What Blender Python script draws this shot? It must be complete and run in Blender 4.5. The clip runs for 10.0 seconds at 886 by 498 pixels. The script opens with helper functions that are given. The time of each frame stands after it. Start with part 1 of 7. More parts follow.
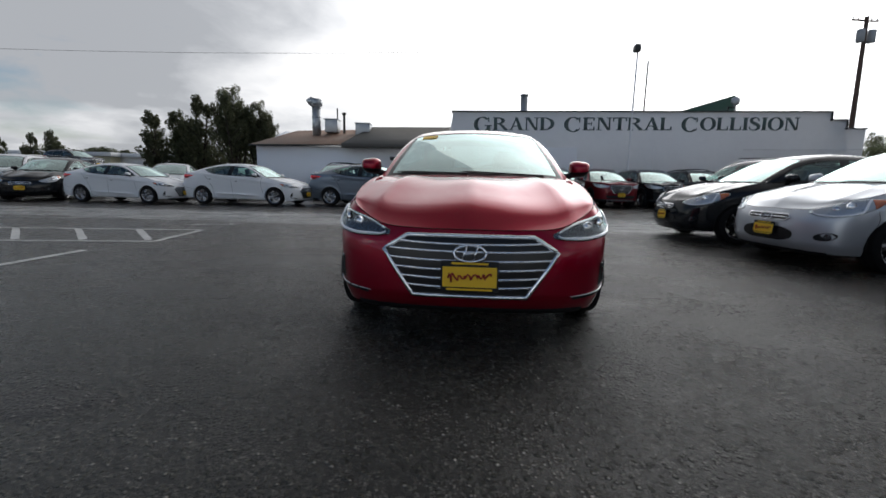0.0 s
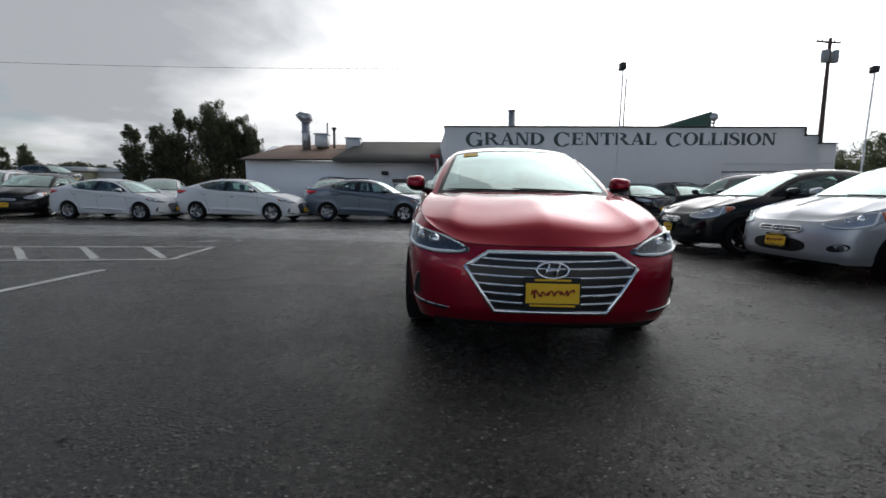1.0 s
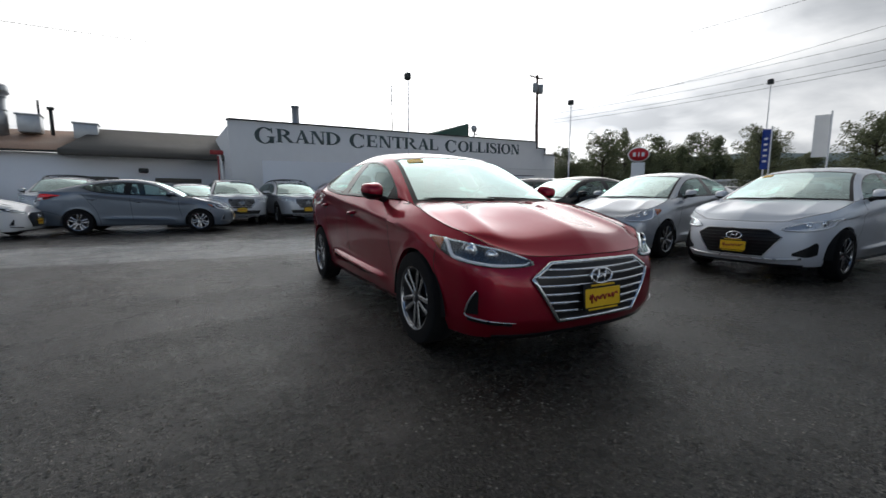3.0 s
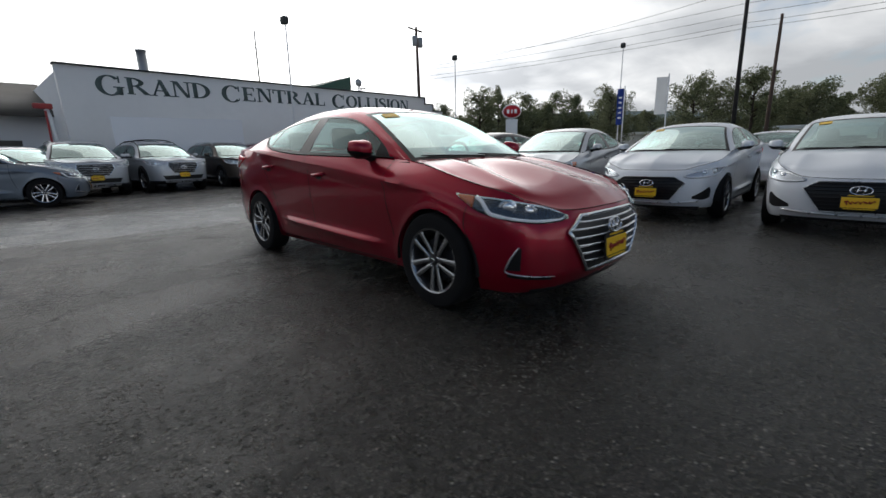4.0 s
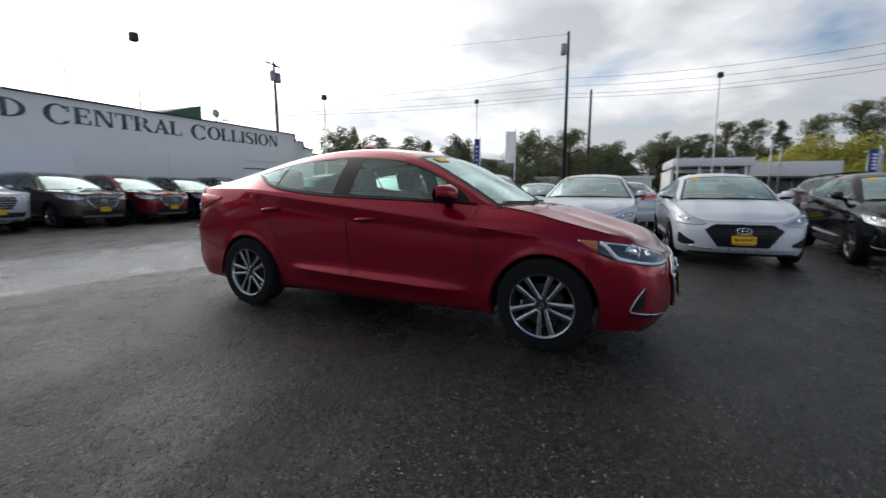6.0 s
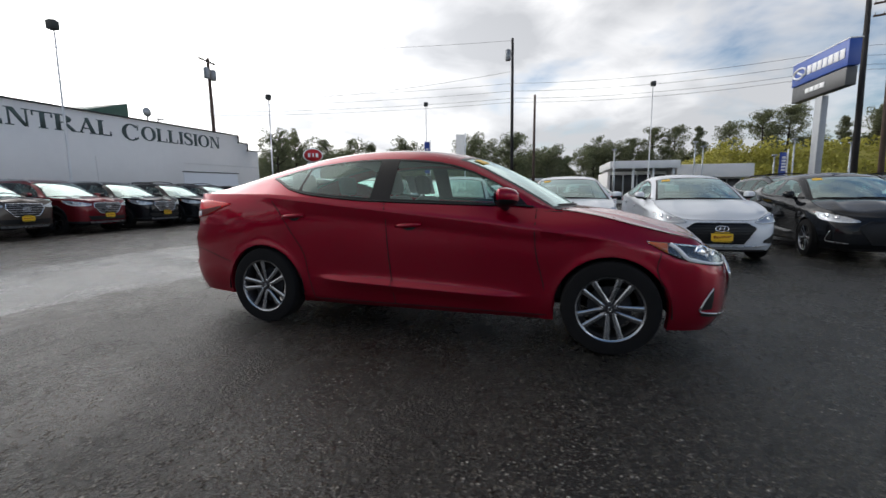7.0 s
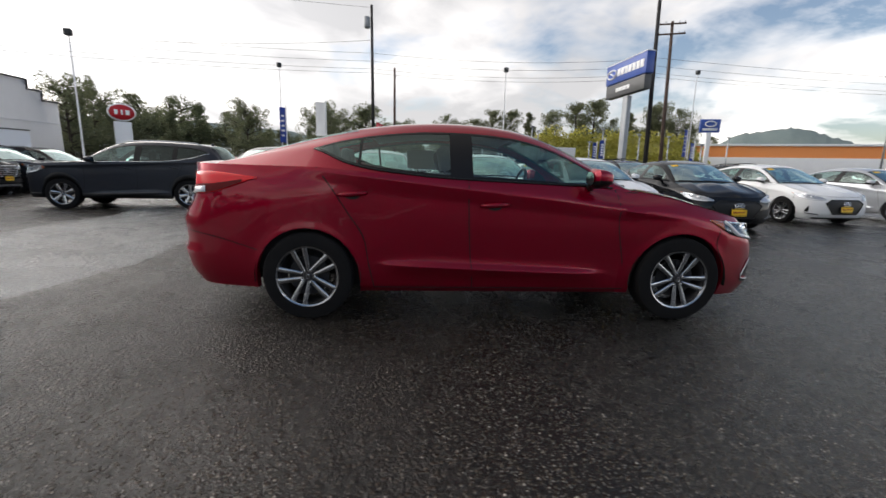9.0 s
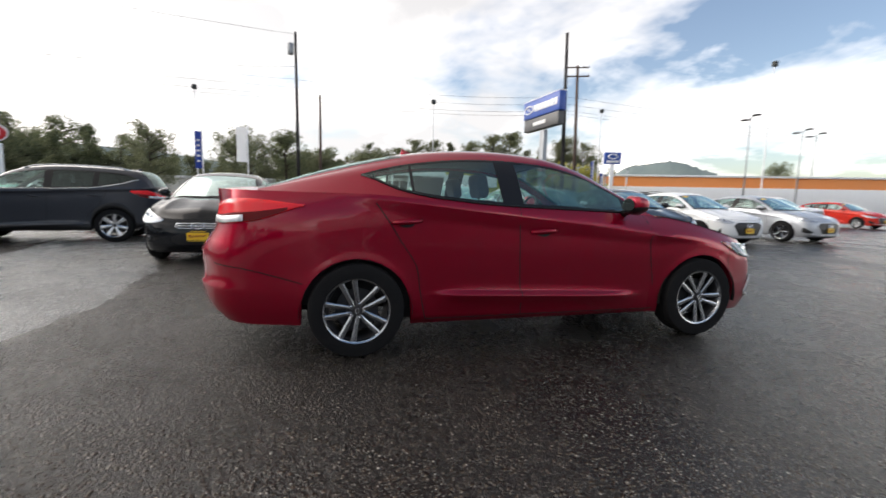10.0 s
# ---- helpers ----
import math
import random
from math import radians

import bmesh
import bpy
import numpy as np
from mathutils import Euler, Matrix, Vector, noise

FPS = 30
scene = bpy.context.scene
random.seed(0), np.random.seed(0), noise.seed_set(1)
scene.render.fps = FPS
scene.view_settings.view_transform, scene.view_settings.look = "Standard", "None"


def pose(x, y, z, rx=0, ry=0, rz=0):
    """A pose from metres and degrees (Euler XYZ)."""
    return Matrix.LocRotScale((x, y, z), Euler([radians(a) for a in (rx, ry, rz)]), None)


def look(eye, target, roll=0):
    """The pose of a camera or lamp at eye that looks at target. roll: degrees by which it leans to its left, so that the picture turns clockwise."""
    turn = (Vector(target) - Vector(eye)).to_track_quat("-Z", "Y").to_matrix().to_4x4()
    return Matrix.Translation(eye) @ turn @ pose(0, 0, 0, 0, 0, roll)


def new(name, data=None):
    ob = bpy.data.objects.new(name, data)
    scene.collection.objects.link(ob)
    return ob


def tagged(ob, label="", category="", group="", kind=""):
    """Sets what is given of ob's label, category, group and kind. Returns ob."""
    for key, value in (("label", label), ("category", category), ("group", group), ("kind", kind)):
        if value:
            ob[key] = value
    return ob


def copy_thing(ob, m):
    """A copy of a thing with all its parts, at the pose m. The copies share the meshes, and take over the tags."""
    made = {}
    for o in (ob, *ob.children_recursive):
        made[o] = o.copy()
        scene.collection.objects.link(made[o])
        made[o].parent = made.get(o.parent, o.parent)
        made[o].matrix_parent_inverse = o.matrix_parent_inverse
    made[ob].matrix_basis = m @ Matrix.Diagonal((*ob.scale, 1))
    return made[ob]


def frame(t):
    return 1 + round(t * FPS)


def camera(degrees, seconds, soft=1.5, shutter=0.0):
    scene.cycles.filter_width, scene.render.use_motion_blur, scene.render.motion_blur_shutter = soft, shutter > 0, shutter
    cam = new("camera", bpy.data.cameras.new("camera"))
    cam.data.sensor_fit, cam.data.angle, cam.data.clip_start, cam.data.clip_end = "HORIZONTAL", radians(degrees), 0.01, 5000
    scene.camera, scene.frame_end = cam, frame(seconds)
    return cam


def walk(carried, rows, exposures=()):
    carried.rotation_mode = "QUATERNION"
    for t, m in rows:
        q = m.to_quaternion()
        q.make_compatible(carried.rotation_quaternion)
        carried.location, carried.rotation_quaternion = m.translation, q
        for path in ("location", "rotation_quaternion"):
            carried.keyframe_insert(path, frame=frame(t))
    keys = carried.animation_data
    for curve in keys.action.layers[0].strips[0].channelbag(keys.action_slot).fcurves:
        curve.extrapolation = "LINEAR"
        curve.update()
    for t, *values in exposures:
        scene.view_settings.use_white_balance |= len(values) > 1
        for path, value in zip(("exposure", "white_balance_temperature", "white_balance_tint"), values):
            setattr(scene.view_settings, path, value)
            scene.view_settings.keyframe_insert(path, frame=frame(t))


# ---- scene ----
cam = camera(92.7, 10.0, 1.5, 0.35)
PATH = [
    (0, (-0.057, 0.183, 0.913), (-0.026, 2.158, 0.597), 1.2),
    (0.5, (-0.306, 0.149, 0.93), (-0.232, 2.135, 0.702), 3.6),
    (1, (-0.617, 0.173, 0.933), (-0.502, 2.154, 0.68), 0.9),
    (1.5, (-0.947, 0.359, 0.919), (-0.526, 2.293, 0.626), 1.6),
    (2, (-1.303, 0.475, 0.945), (-0.556, 2.32, 0.748), 1.3),
    (2.2, (-1.502, 0.509, 0.962), (-0.628, 2.292, 0.727), -1.7),
    (3.3, (-2.272, 1.060, 1.001), (-1.030, 2.605, 0.737), 0.2),
    (3.5, (-2.418, 1.169, 1.005), (-1.041, 2.579, 0.666), -1.9),
    (4, (-2.665, 1.549, 0.991), (-1.175, 2.810, 0.554), -1.1),
    (4.5, (-2.901, 1.891, 1.076), (-1.327, 3.070, 0.711), -1.4),
    (5, (-3.153, 2.216, 1.078), (-1.420, 3.152, 0.732), -0.6),
    (5.5, (-3.300, 2.652, 1.040), (-1.506, 3.487, 0.744), -0.1),
    (6, (-3.430, 3.012, 1.046), (-1.568, 3.694, 0.783), 0.3),
    (6.2, (-3.490, 3.184, 1.050), (-1.587, 3.742, 0.789), -0.9),
    (7.3, (-3.524, 4.051, 1.053), (-1.566, 4.369, 0.797), 0.2),
    (7.5, (-3.562, 4.224, 1.04), (-1.589, 4.397, 0.761), -0.7),
    (8, (-3.542, 4.674, 1.032), (-1.571, 4.782, 0.714), -1.2),
    (8.5, (-3.472, 5.078, 1.050), (-1.494, 5.117, 0.758), 0.6),
    (9, (-3.424, 5.510, 1.067), (-1.478, 5.221, 0.703), 1.4),
    (9.5, (-3.225, 5.952, 1.069), (-1.290, 5.579, 0.725), 1.5),
    (10, (-3.153, 6.381, 1.043), (-1.275, 5.732, 0.814), 1.3),
]
EXPOSURES = [(0, -0.12, 6400, 10), (2, -0.15, 6400, 9), (4, -0.08, 6450, 9), (6, 0.28, 6450, 10), (8, 0.47, 6700, 11), (9, 0.60, 6850, 12), (10, 1.0, 6950, 12)]
walk(cam, [(t, look(eye, target, roll)) for t, eye, target, roll in PATH], EXPOSURES)

# ---- world, sun, exposure ----
SUN_BEARING, SUN_HEIGHT = 30.0, 30.0   # degrees clockwise from +y, degrees above the horizon
SB, SH = radians(SUN_BEARING), radians(SUN_HEIGHT)
SUN_DIR = Vector((math.sin(SB) * math.cos(SH), math.cos(SB) * math.cos(SH), math.sin(SH)))


class Nodes:
    """A small builder for node trees."""

    def __init__(self, tree):
        self.tree = tree
        tree.nodes.clear()

    def add(self, kind, **values):
        node = self.tree.nodes.new(kind)
        for key, value in values.items():
            if key == "operation":
                node.operation = value
            else:
                self.put(node.inputs[key], value)
        return node

    def put(self, socket, value):
        if isinstance(value, bpy.types.NodeSocket):
            self.tree.links.new(value, socket)
        else:
            socket.default_value = value

    def math(self, op, a, b=0.0, clamp=False):
        n = self.tree.nodes.new("ShaderNodeMath")
        n.operation, n.use_clamp = op, clamp
        self.put(n.inputs[0], a)
        self.put(n.inputs[1], b)
        return n.outputs[0]

    def mix(self, f, a, b, blend="MIX"):
        n = self.tree.nodes.new("ShaderNodeMix")
        n.data_type, n.blend_type = "RGBA", blend
        self.put(n.inputs[0], f)
        self.put(n.inputs[6], a)
        self.put(n.inputs[7], b)
        return n.outputs[2]

    def ramp(self, f, *stops):
        n = self.tree.nodes.new("ShaderNodeValToRGB")
        self.put(n.inputs[0], f)
        el = n.color_ramp.elements
        for i, (at, v) in enumerate(stops):
            e = el[i] if i < 2 else el.new(at)
            e.position = at
            e.color = (v, v, v, 1) if isinstance(v, (int, float)) else (*v, 1)
        return n.outputs[0]

    def noise(self, vec, scale, detail=4.0, rough=0.55, distort=0.0):
        n = self.tree.nodes.new("ShaderNodeTexNoise")
        self.put(n.inputs["Vector"], vec)
        n.inputs["Scale"].default_value, n.inputs["Detail"].default_value = scale, detail
        n.inputs["Roughness"].default_value, n.inputs["Distortion"].default_value = rough, distort
        return n.outputs[0]


def build_world():
    world = bpy.data.worlds.new("sky")
    scene.world = world
    world.use_nodes = True
    n = Nodes(world.node_tree)
    sky = n.add("ShaderNodeTexSky")
    sky.sky_type, sky.sun_disc, sky.sun_elevation, sky.sun_rotation = "NISHITA", False, SH, SB
    sky.altitude, sky.dust_density = 50.0, 1.5
    way = n.add("ShaderNodeTexCoord").outputs["Generated"]
    # cloud deck: the direction laid onto a flat layer overhead
    sep = n.add("ShaderNodeSeparateXYZ", Vector=way)
    up = n.math("MAXIMUM", sep.outputs[2], 0.0)
    low = n.math("ADD", up, 0.22)
    flat = n.add("ShaderNodeCombineXYZ", X=n.math("DIVIDE", sep.outputs[0], low), Y=n.math("DIVIDE", sep.outputs[1], low), Z=0.0)
    shift = n.add("ShaderNodeVectorMath", operation="ADD")
    n.put(shift.inputs[0], flat.outputs[0])
    shift.inputs[1].default_value = (3.1, 1.7, 0.0)
    big = n.noise(shift.outputs[0], 0.75, 5.0, 0.55, 0.3)
    fine = n.noise(shift.outputs[0], 2.4, 6.0, 0.6, 0.4)
    shape = n.math("ADD", n.math("MULTIPLY", big, 0.7), n.math("MULTIPLY", fine, 0.3))
    dot = n.add("ShaderNodeVectorMath", operation="DOT_PRODUCT")
    n.put(dot.inputs[0], way)
    dot.inputs[1].default_value = SUN_DIR
    near = n.math("MAXIMUM", dot.outputs["Value"], 0.0)
    # thick towards the sun, torn open away from it
    cover = n.ramp(n.math("ADD", shape, n.math("ADD", n.math("MULTIPLY", near, 0.24), n.math("MULTIPLY", n.math("MAXIMUM", n.math("SUBTRACT", 0.28, up), 0.0), 0.34))), (0.50, 0.0), (0.61, 1.0))
    away = n.math("MINIMUM", dot.outputs["Value"], 0.15)
    glow = n.math("ADD", n.math("MULTIPLY", n.math("POWER", near, 5.0), 0.55), n.math("ADD", n.math("MULTIPLY", away, -0.25), 0.82))
    glow = n.math("ADD", glow, n.math("MULTIPLY", n.math("POWER", near, 12.0), 2.3))
    west_dot = n.add("ShaderNodeVectorMath", operation="DOT_PRODUCT")
    n.put(west_dot.inputs[0], way)
    west_dot.inputs[1].default_value = Vector((-0.90, -0.42, 0.14)).normalized()
    glow = n.math("ADD", glow, n.math("MULTIPLY", n.math("POWER", n.math("MAXIMUM", west_dot.outputs["Value"], 0.0), 5.0), 0.9))
    glow = n.math("MULTIPLY", glow, n.ramp(up, (0.30, 1.0), (0.95, 0.25), (0.66, 0.70)))
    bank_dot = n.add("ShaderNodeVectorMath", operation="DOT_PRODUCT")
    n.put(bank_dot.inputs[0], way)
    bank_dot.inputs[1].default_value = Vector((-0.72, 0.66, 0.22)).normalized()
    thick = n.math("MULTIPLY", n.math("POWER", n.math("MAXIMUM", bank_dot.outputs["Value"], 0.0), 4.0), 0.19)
    east_dot = n.add("ShaderNodeVectorMath", operation="DOT_PRODUCT")
    n.put(east_dot.inputs[0], way)
    east_dot.inputs[1].default_value = Vector((0.97, -0.10, 0.25)).normalized()
    thick = n.math("ADD", thick, n.math("MULTIPLY", n.math("POWER", n.math("MAXIMUM", east_dot.outputs["Value"], 0.0), 4.0), 0.19))
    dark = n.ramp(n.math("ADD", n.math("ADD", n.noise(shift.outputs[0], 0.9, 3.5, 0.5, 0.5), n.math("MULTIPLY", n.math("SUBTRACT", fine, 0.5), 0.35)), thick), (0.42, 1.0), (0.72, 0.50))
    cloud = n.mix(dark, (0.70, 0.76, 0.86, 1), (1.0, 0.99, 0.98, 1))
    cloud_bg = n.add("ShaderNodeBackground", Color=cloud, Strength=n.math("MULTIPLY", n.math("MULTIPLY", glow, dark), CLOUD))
    sky_bg = n.add("ShaderNodeBackground", Color=sky.outputs[0], Strength=SKY)
    both = n.add("ShaderNodeMixShader")
    n.put(both.inputs[0], n.math("MULTIPLY", cover, 0.97))
    n.put(both.inputs[1], sky_bg.outputs[0])
    n.put(both.inputs[2], cloud_bg.outputs[0])
    out = n.add("ShaderNodeOutputWorld")
    n.put(out.inputs[0], both.outputs[0])


SKY, CLOUD = 0.10, 1.42
build_world()
sun_data = bpy.data.lights.new("sun", "SUN")
sun_data.energy, sun_data.angle, sun_data.color = 0.5, radians(70), (1.0, 0.95, 0.88)
sun = new("sun", sun_data)
sun.matrix_world = look(SUN_DIR * 50, (0, 0, 0))

# ---- materials ----
MATS = {}


def material(name, color, rough=0.5, metal=0.0, coat=0.0, spec=0.5, grain=0.0, grain_scale=8.0, bump=0.0, bump_scale=60.0, second=None, flake=0.0, coord="Object", wear=0.0):
    """A procedural surface: base colour varied at two scales, roughness varied, fine relief."""
    if name in MATS:
        return MATS[name]
    m = bpy.data.materials.new(name)
    m.use_nodes = True
    n = Nodes(m.node_tree)
    at = n.add("ShaderNodeTexCoord").outputs[coord]
    b = n.add("ShaderNodeBsdfPrincipled")
    out = n.add("ShaderNodeOutputMaterial")
    n.put(out.inputs[0], b.outputs[0])
    col = (*color, 1)
    other = (*(second or [c * 0.6 for c in color]), 1)
    if grain > 0:
        big = n.ramp(n.noise(at, grain_scale * 0.15, 4.0, 0.6), (0.35, 0.0), (0.7, 1.0))
        small = n.ramp(n.noise(at, grain_scale, 5.0, 0.65), (0.3, 0.0), (0.75, 1.0))
        f = n.math("MULTIPLY", n.math("ADD", n.math("MULTIPLY", big, 0.6), n.math("MULTIPLY", small, 0.4)), grain)
        col = n.mix(f, col, other)
        n.put(b.inputs["Roughness"], n.math("ADD", n.math("MULTIPLY", small, 0.18), max(rough - 0.06, 0.02)))
    else:
        b.inputs["Roughness"].default_value = rough
    n.put(b.inputs["Base Color"], col)
    b.inputs["Metallic"].default_value = metal
    b.inputs["Specular IOR Level"].default_value = spec
    b.inputs["Coat Weight"].default_value = coat
    b.inputs["Coat Roughness"].default_value = 0.04
    if bump > 0:
        bm = n.add("ShaderNodeBump", Strength=bump, Distance=0.01, Height=n.noise(at, bump_scale, 4.0, 0.6))
        n.put(b.inputs["Normal"], bm.outputs[0])
    MATS[name] = m
    return m


def paint(name, color, metal=0.35, base_rough=0.36, ior=1.40):
    """Car paint: flaked base under a clear coat, with fine rain drops and road film."""
    if name in MATS:
        return MATS[name]
    m = bpy.data.materials.new(name)
    m.use_nodes = True
    n = Nodes(m.node_tree)
    at = n.add("ShaderNodeTexCoord").outputs["Object"]
    b = n.add("ShaderNodeBsdfPrincipled")
    out = n.add("ShaderNodeOutputMaterial")
    n.put(out.inputs[0], b.outputs[0])
    flake = n.ramp(n.noise(at, 900.0, 2.0, 0.7), (0.4, 0.0), (0.7, 1.0))
    film = n.ramp(n.noise(at, 3.0, 5.0, 0.65, 0.4), (0.4, 0.0), (0.8, 1.0))
    col = n.mix(n.math("MULTIPLY", flake, 0.25), (*color, 1), (*[min(1, c * 1.5 + 0.001) for c in color], 1))
    n.put(b.inputs["Base Color"], col)
    b.inputs["Metallic"].default_value = metal
    b.inputs["Specular IOR Level"].default_value = 0.0
    n.put(b.inputs["Roughness"], n.math("ADD", n.math("MULTIPLY", film, 0.10), base_rough if metal > 0.3 else 0.6))
    b.inputs["Coat IOR"].default_value = ior
    b.inputs["Coat Weight"].default_value = 1.0
    along = n.add("ShaderNodeMapping", Vector=at)
    along.inputs["Scale"].default_value = (1.2, 16.0, 5.0)
    streak = n.ramp(n.noise(along.outputs[0], 2.2, 6.0, 0.7, 0.6), (0.48, 0.0), (0.68, 1.0))
    n.put(b.inputs["Coat Roughness"], n.math("ADD", n.math("MULTIPLY", streak, 0.07), n.math("ADD", n.math("MULTIPLY", film, 0.04), 0.01)))
    # beads of rain
    v = n.add("ShaderNodeTexVoronoi", Vector=at, Scale=150.0)
    bead = n.ramp(v.outputs["Distance"], (0.10, 1.0), (0.32, 0.0))
    spread = n.ramp(n.noise(at, 5.0, 4.0, 0.6), (0.45, 0.0), (0.62, 1.0))
    bm = n.add("ShaderNodeBump", Strength=0.05, Distance=0.002, Height=n.math("MULTIPLY", bead, spread))
    n.put(b.inputs["Coat Normal"], bm.outputs[0])
    MATS[name] = m
    return m


def pane_material(name, tint, gloss_rough=0.02, least=0.07, most=0.75, power=4.0):
    """Thin window glass: tinted see-through with a Fresnel gloss."""
    if name in MATS:
        return MATS[name]
    m = bpy.data.materials.new(name)
    m.use_nodes = True
    n = Nodes(m.node_tree)
    clear = n.add("ShaderNodeBsdfTransparent", Color=(*tint, 1))
    gloss = n.add("ShaderNodeBsdfGlossy", Color=(0.78, 0.95, 0.93, 1), Roughness=gloss_rough)
    edge = n.add("ShaderNodeLayerWeight", Blend=0.5).outputs["Facing"]
    mixed = n.add("ShaderNodeMixShader")
    n.put(mixed.inputs[0], n.math("ADD", n.math("MULTIPLY", n.math("POWER", edge, power), most), least, True))
    n.put(mixed.inputs[1], clear.outputs[0])
    n.put(mixed.inputs[2], gloss.outputs[0])
    out = n.add("ShaderNodeOutputMaterial")
    n.put(out.inputs[0], mixed.outputs[0])
    MATS[name] = m
    return m


def asphalt_material(name, base, rough, worn, warm=1.0, grain=1.0, spec=0.40):
    """Coarse wet asphalt: stones in dark binder, wet glints painted into their tones, damp patches, fine relief."""
    m = bpy.data.materials.new(name)
    m.use_nodes = True
    n = Nodes(m.node_tree)
    at = n.add("ShaderNodeTexCoord").outputs["Object"]
    b = n.add("ShaderNodeBsdfPrincipled")
    out = n.add("ShaderNodeOutputMaterial")
    n.put(out.inputs[0], b.outputs[0])
    v = n.add("ShaderNodeTexVoronoi", Vector=at, Scale=84.0)
    v2 = n.add("ShaderNodeTexVoronoi", Vector=at, Scale=50.0)
    stone = n.ramp(v.outputs["Distance"], (0.15, 1.0), (0.55, 0.0))
    tone = n.add("ShaderNodeSeparateColor", Color=v.outputs["Color"]).outputs[0]
    pale = n.math("MULTIPLY", n.ramp(tone, (0.42, 0.0), (0.95, 1.0)), stone)
    tone2 = n.add("ShaderNodeSeparateColor", Color=v2.outputs["Color"]).outputs[1]
    peak = n.ramp(v2.outputs["Distance"], (0.12, 1.0), (0.62, 0.0))
    shade = n.add("ShaderNodeSeparateColor", Color=v2.outputs["Color"]).outputs[0]
    body = n.math("MULTIPLY", peak, n.math("ADD", n.math("MULTIPLY", n.math("MULTIPLY", shade, shade), 2.2), 0.15))
    chip_glint = n.math("MULTIPLY", n.ramp(tone2, (0.66, 0.0), (0.92, 1.0)), n.ramp(n.math("ADD", v2.outputs["Distance"], n.math("MULTIPLY", n.math("SUBTRACT", 1.0, shade), 0.26)), (0.20, 1.0), (0.40, 0.0)))
    big = n.ramp(n.noise(at, 0.22, 5.0, 0.6, 0.5), (0.35, 0.0), (0.68, 1.0))
    mid = n.ramp(n.noise(at, 1.6, 5.0, 0.65), (0.3, 0.0), (0.75, 1.0))
    clot = n.ramp(n.noise(at, 24.0, 5.0, 0.75), (0.40, 0.0), (0.62, 1.0))
    dark = (*[c * 0.30 for c in base], 1)
    place = n.add("ShaderNodeSeparateXYZ", Vector=at)
    # reddish cast painted into the colour, browner towards +y
    warm_cast = n.ramp(n.math("ADD", n.math("MULTIPLY", place.outputs[1], 0.1), n.math("MULTIPLY", n.noise(at, 0.5, 4.0, 0.6), 0.25)), (0.36, 0.0), (0.72, 1.0))
    tint = n.mix(warm_cast, (*[c * worn for c in base], 1), (base[0] * worn * (1 + 0.50 * warm), base[1] * worn * (1 - 0.03 * warm), base[2] * worn * (1 - 0.16 * warm), 1))
    f = n.math("ADD", n.math("MULTIPLY", big, 0.35), n.math("ADD", n.math("MULTIPLY", mid, 0.30), n.math("MULTIPLY", clot, 0.35)))
    col = n.mix(f, dark, tint)
    # stone tones spread wide: real grain plus painted wet glints
    col = n.mix(1.0, col, n.mix(body, (1 - 0.80 * grain, 1 - 0.805 * grain, 1 - 0.81 * grain, 1), (1 + 1.9 * grain, 1 + 1.86 * grain, 1 + 1.76 * grain, 1)), "MULTIPLY")
    col = n.mix(n.math("MULTIPLY", pale, n.math("MULTIPLY", n.math("ADD", n.math("MULTIPLY", clot, 0.55), 0.30), grain)), col, (0.24, 0.22, 0.195, 1))
    # brightest specks, pale chips and painted glints together
    col = n.mix(n.math("MULTIPLY", chip_glint, n.math("ADD", n.math("MULTIPLY", mid, 0.5), 0.5)), col, (0.52, 0.48, 0.44, 1))
    n.put(b.inputs["Base Color"], col)
    lie = n.add("ShaderNodeMapping", Vector=at)
    lie.inputs["Scale"].default_value = (0.7, 1.5, 1.0)
    wet = n.ramp(n.noise(lie.outputs[0], 0.55, 6.0, 0.62, 0.4), (0.44, 0.0), (0.60, 1.0))
    damp = n.math("ADD", n.math("MULTIPLY", mid, 0.6), n.math("MULTIPLY", clot, 0.4))
    dry = n.math("ADD", n.math("MULTIPLY", damp, 0.22), rough)
    n.put(b.inputs["Roughness"], n.math("SUBTRACT", dry, n.math("MULTIPLY", wet, 0.08)))
    rise = n.math("SUBTRACT", 1.0, n.math("MULTIPLY", wet, 0.45))
    b.inputs["Specular IOR Level"].default_value = spec
    grit = n.math("ADD", n.math("MULTIPLY", n.noise(at, 150.0, 2.0, 0.6), 0.35), n.math("MULTIPLY", n.noise(at, 62.0, 3.0, 0.65), 0.65))
    b1 = n.add("ShaderNodeBump", Strength=1.0, Distance=0.020, Height=n.math("MULTIPLY", rise, n.math("ADD", grit, n.math("MULTIPLY", body, 0.38))))
    b2 = n.add("ShaderNodeBump", Strength=0.3, Distance=0.03, Height=n.noise(at, 2.2, 4.0, 0.5))
    n.put(b2.inputs["Normal"], b1.outputs[0])
    n.put(b.inputs["Normal"], b2.outputs[0])
    return m


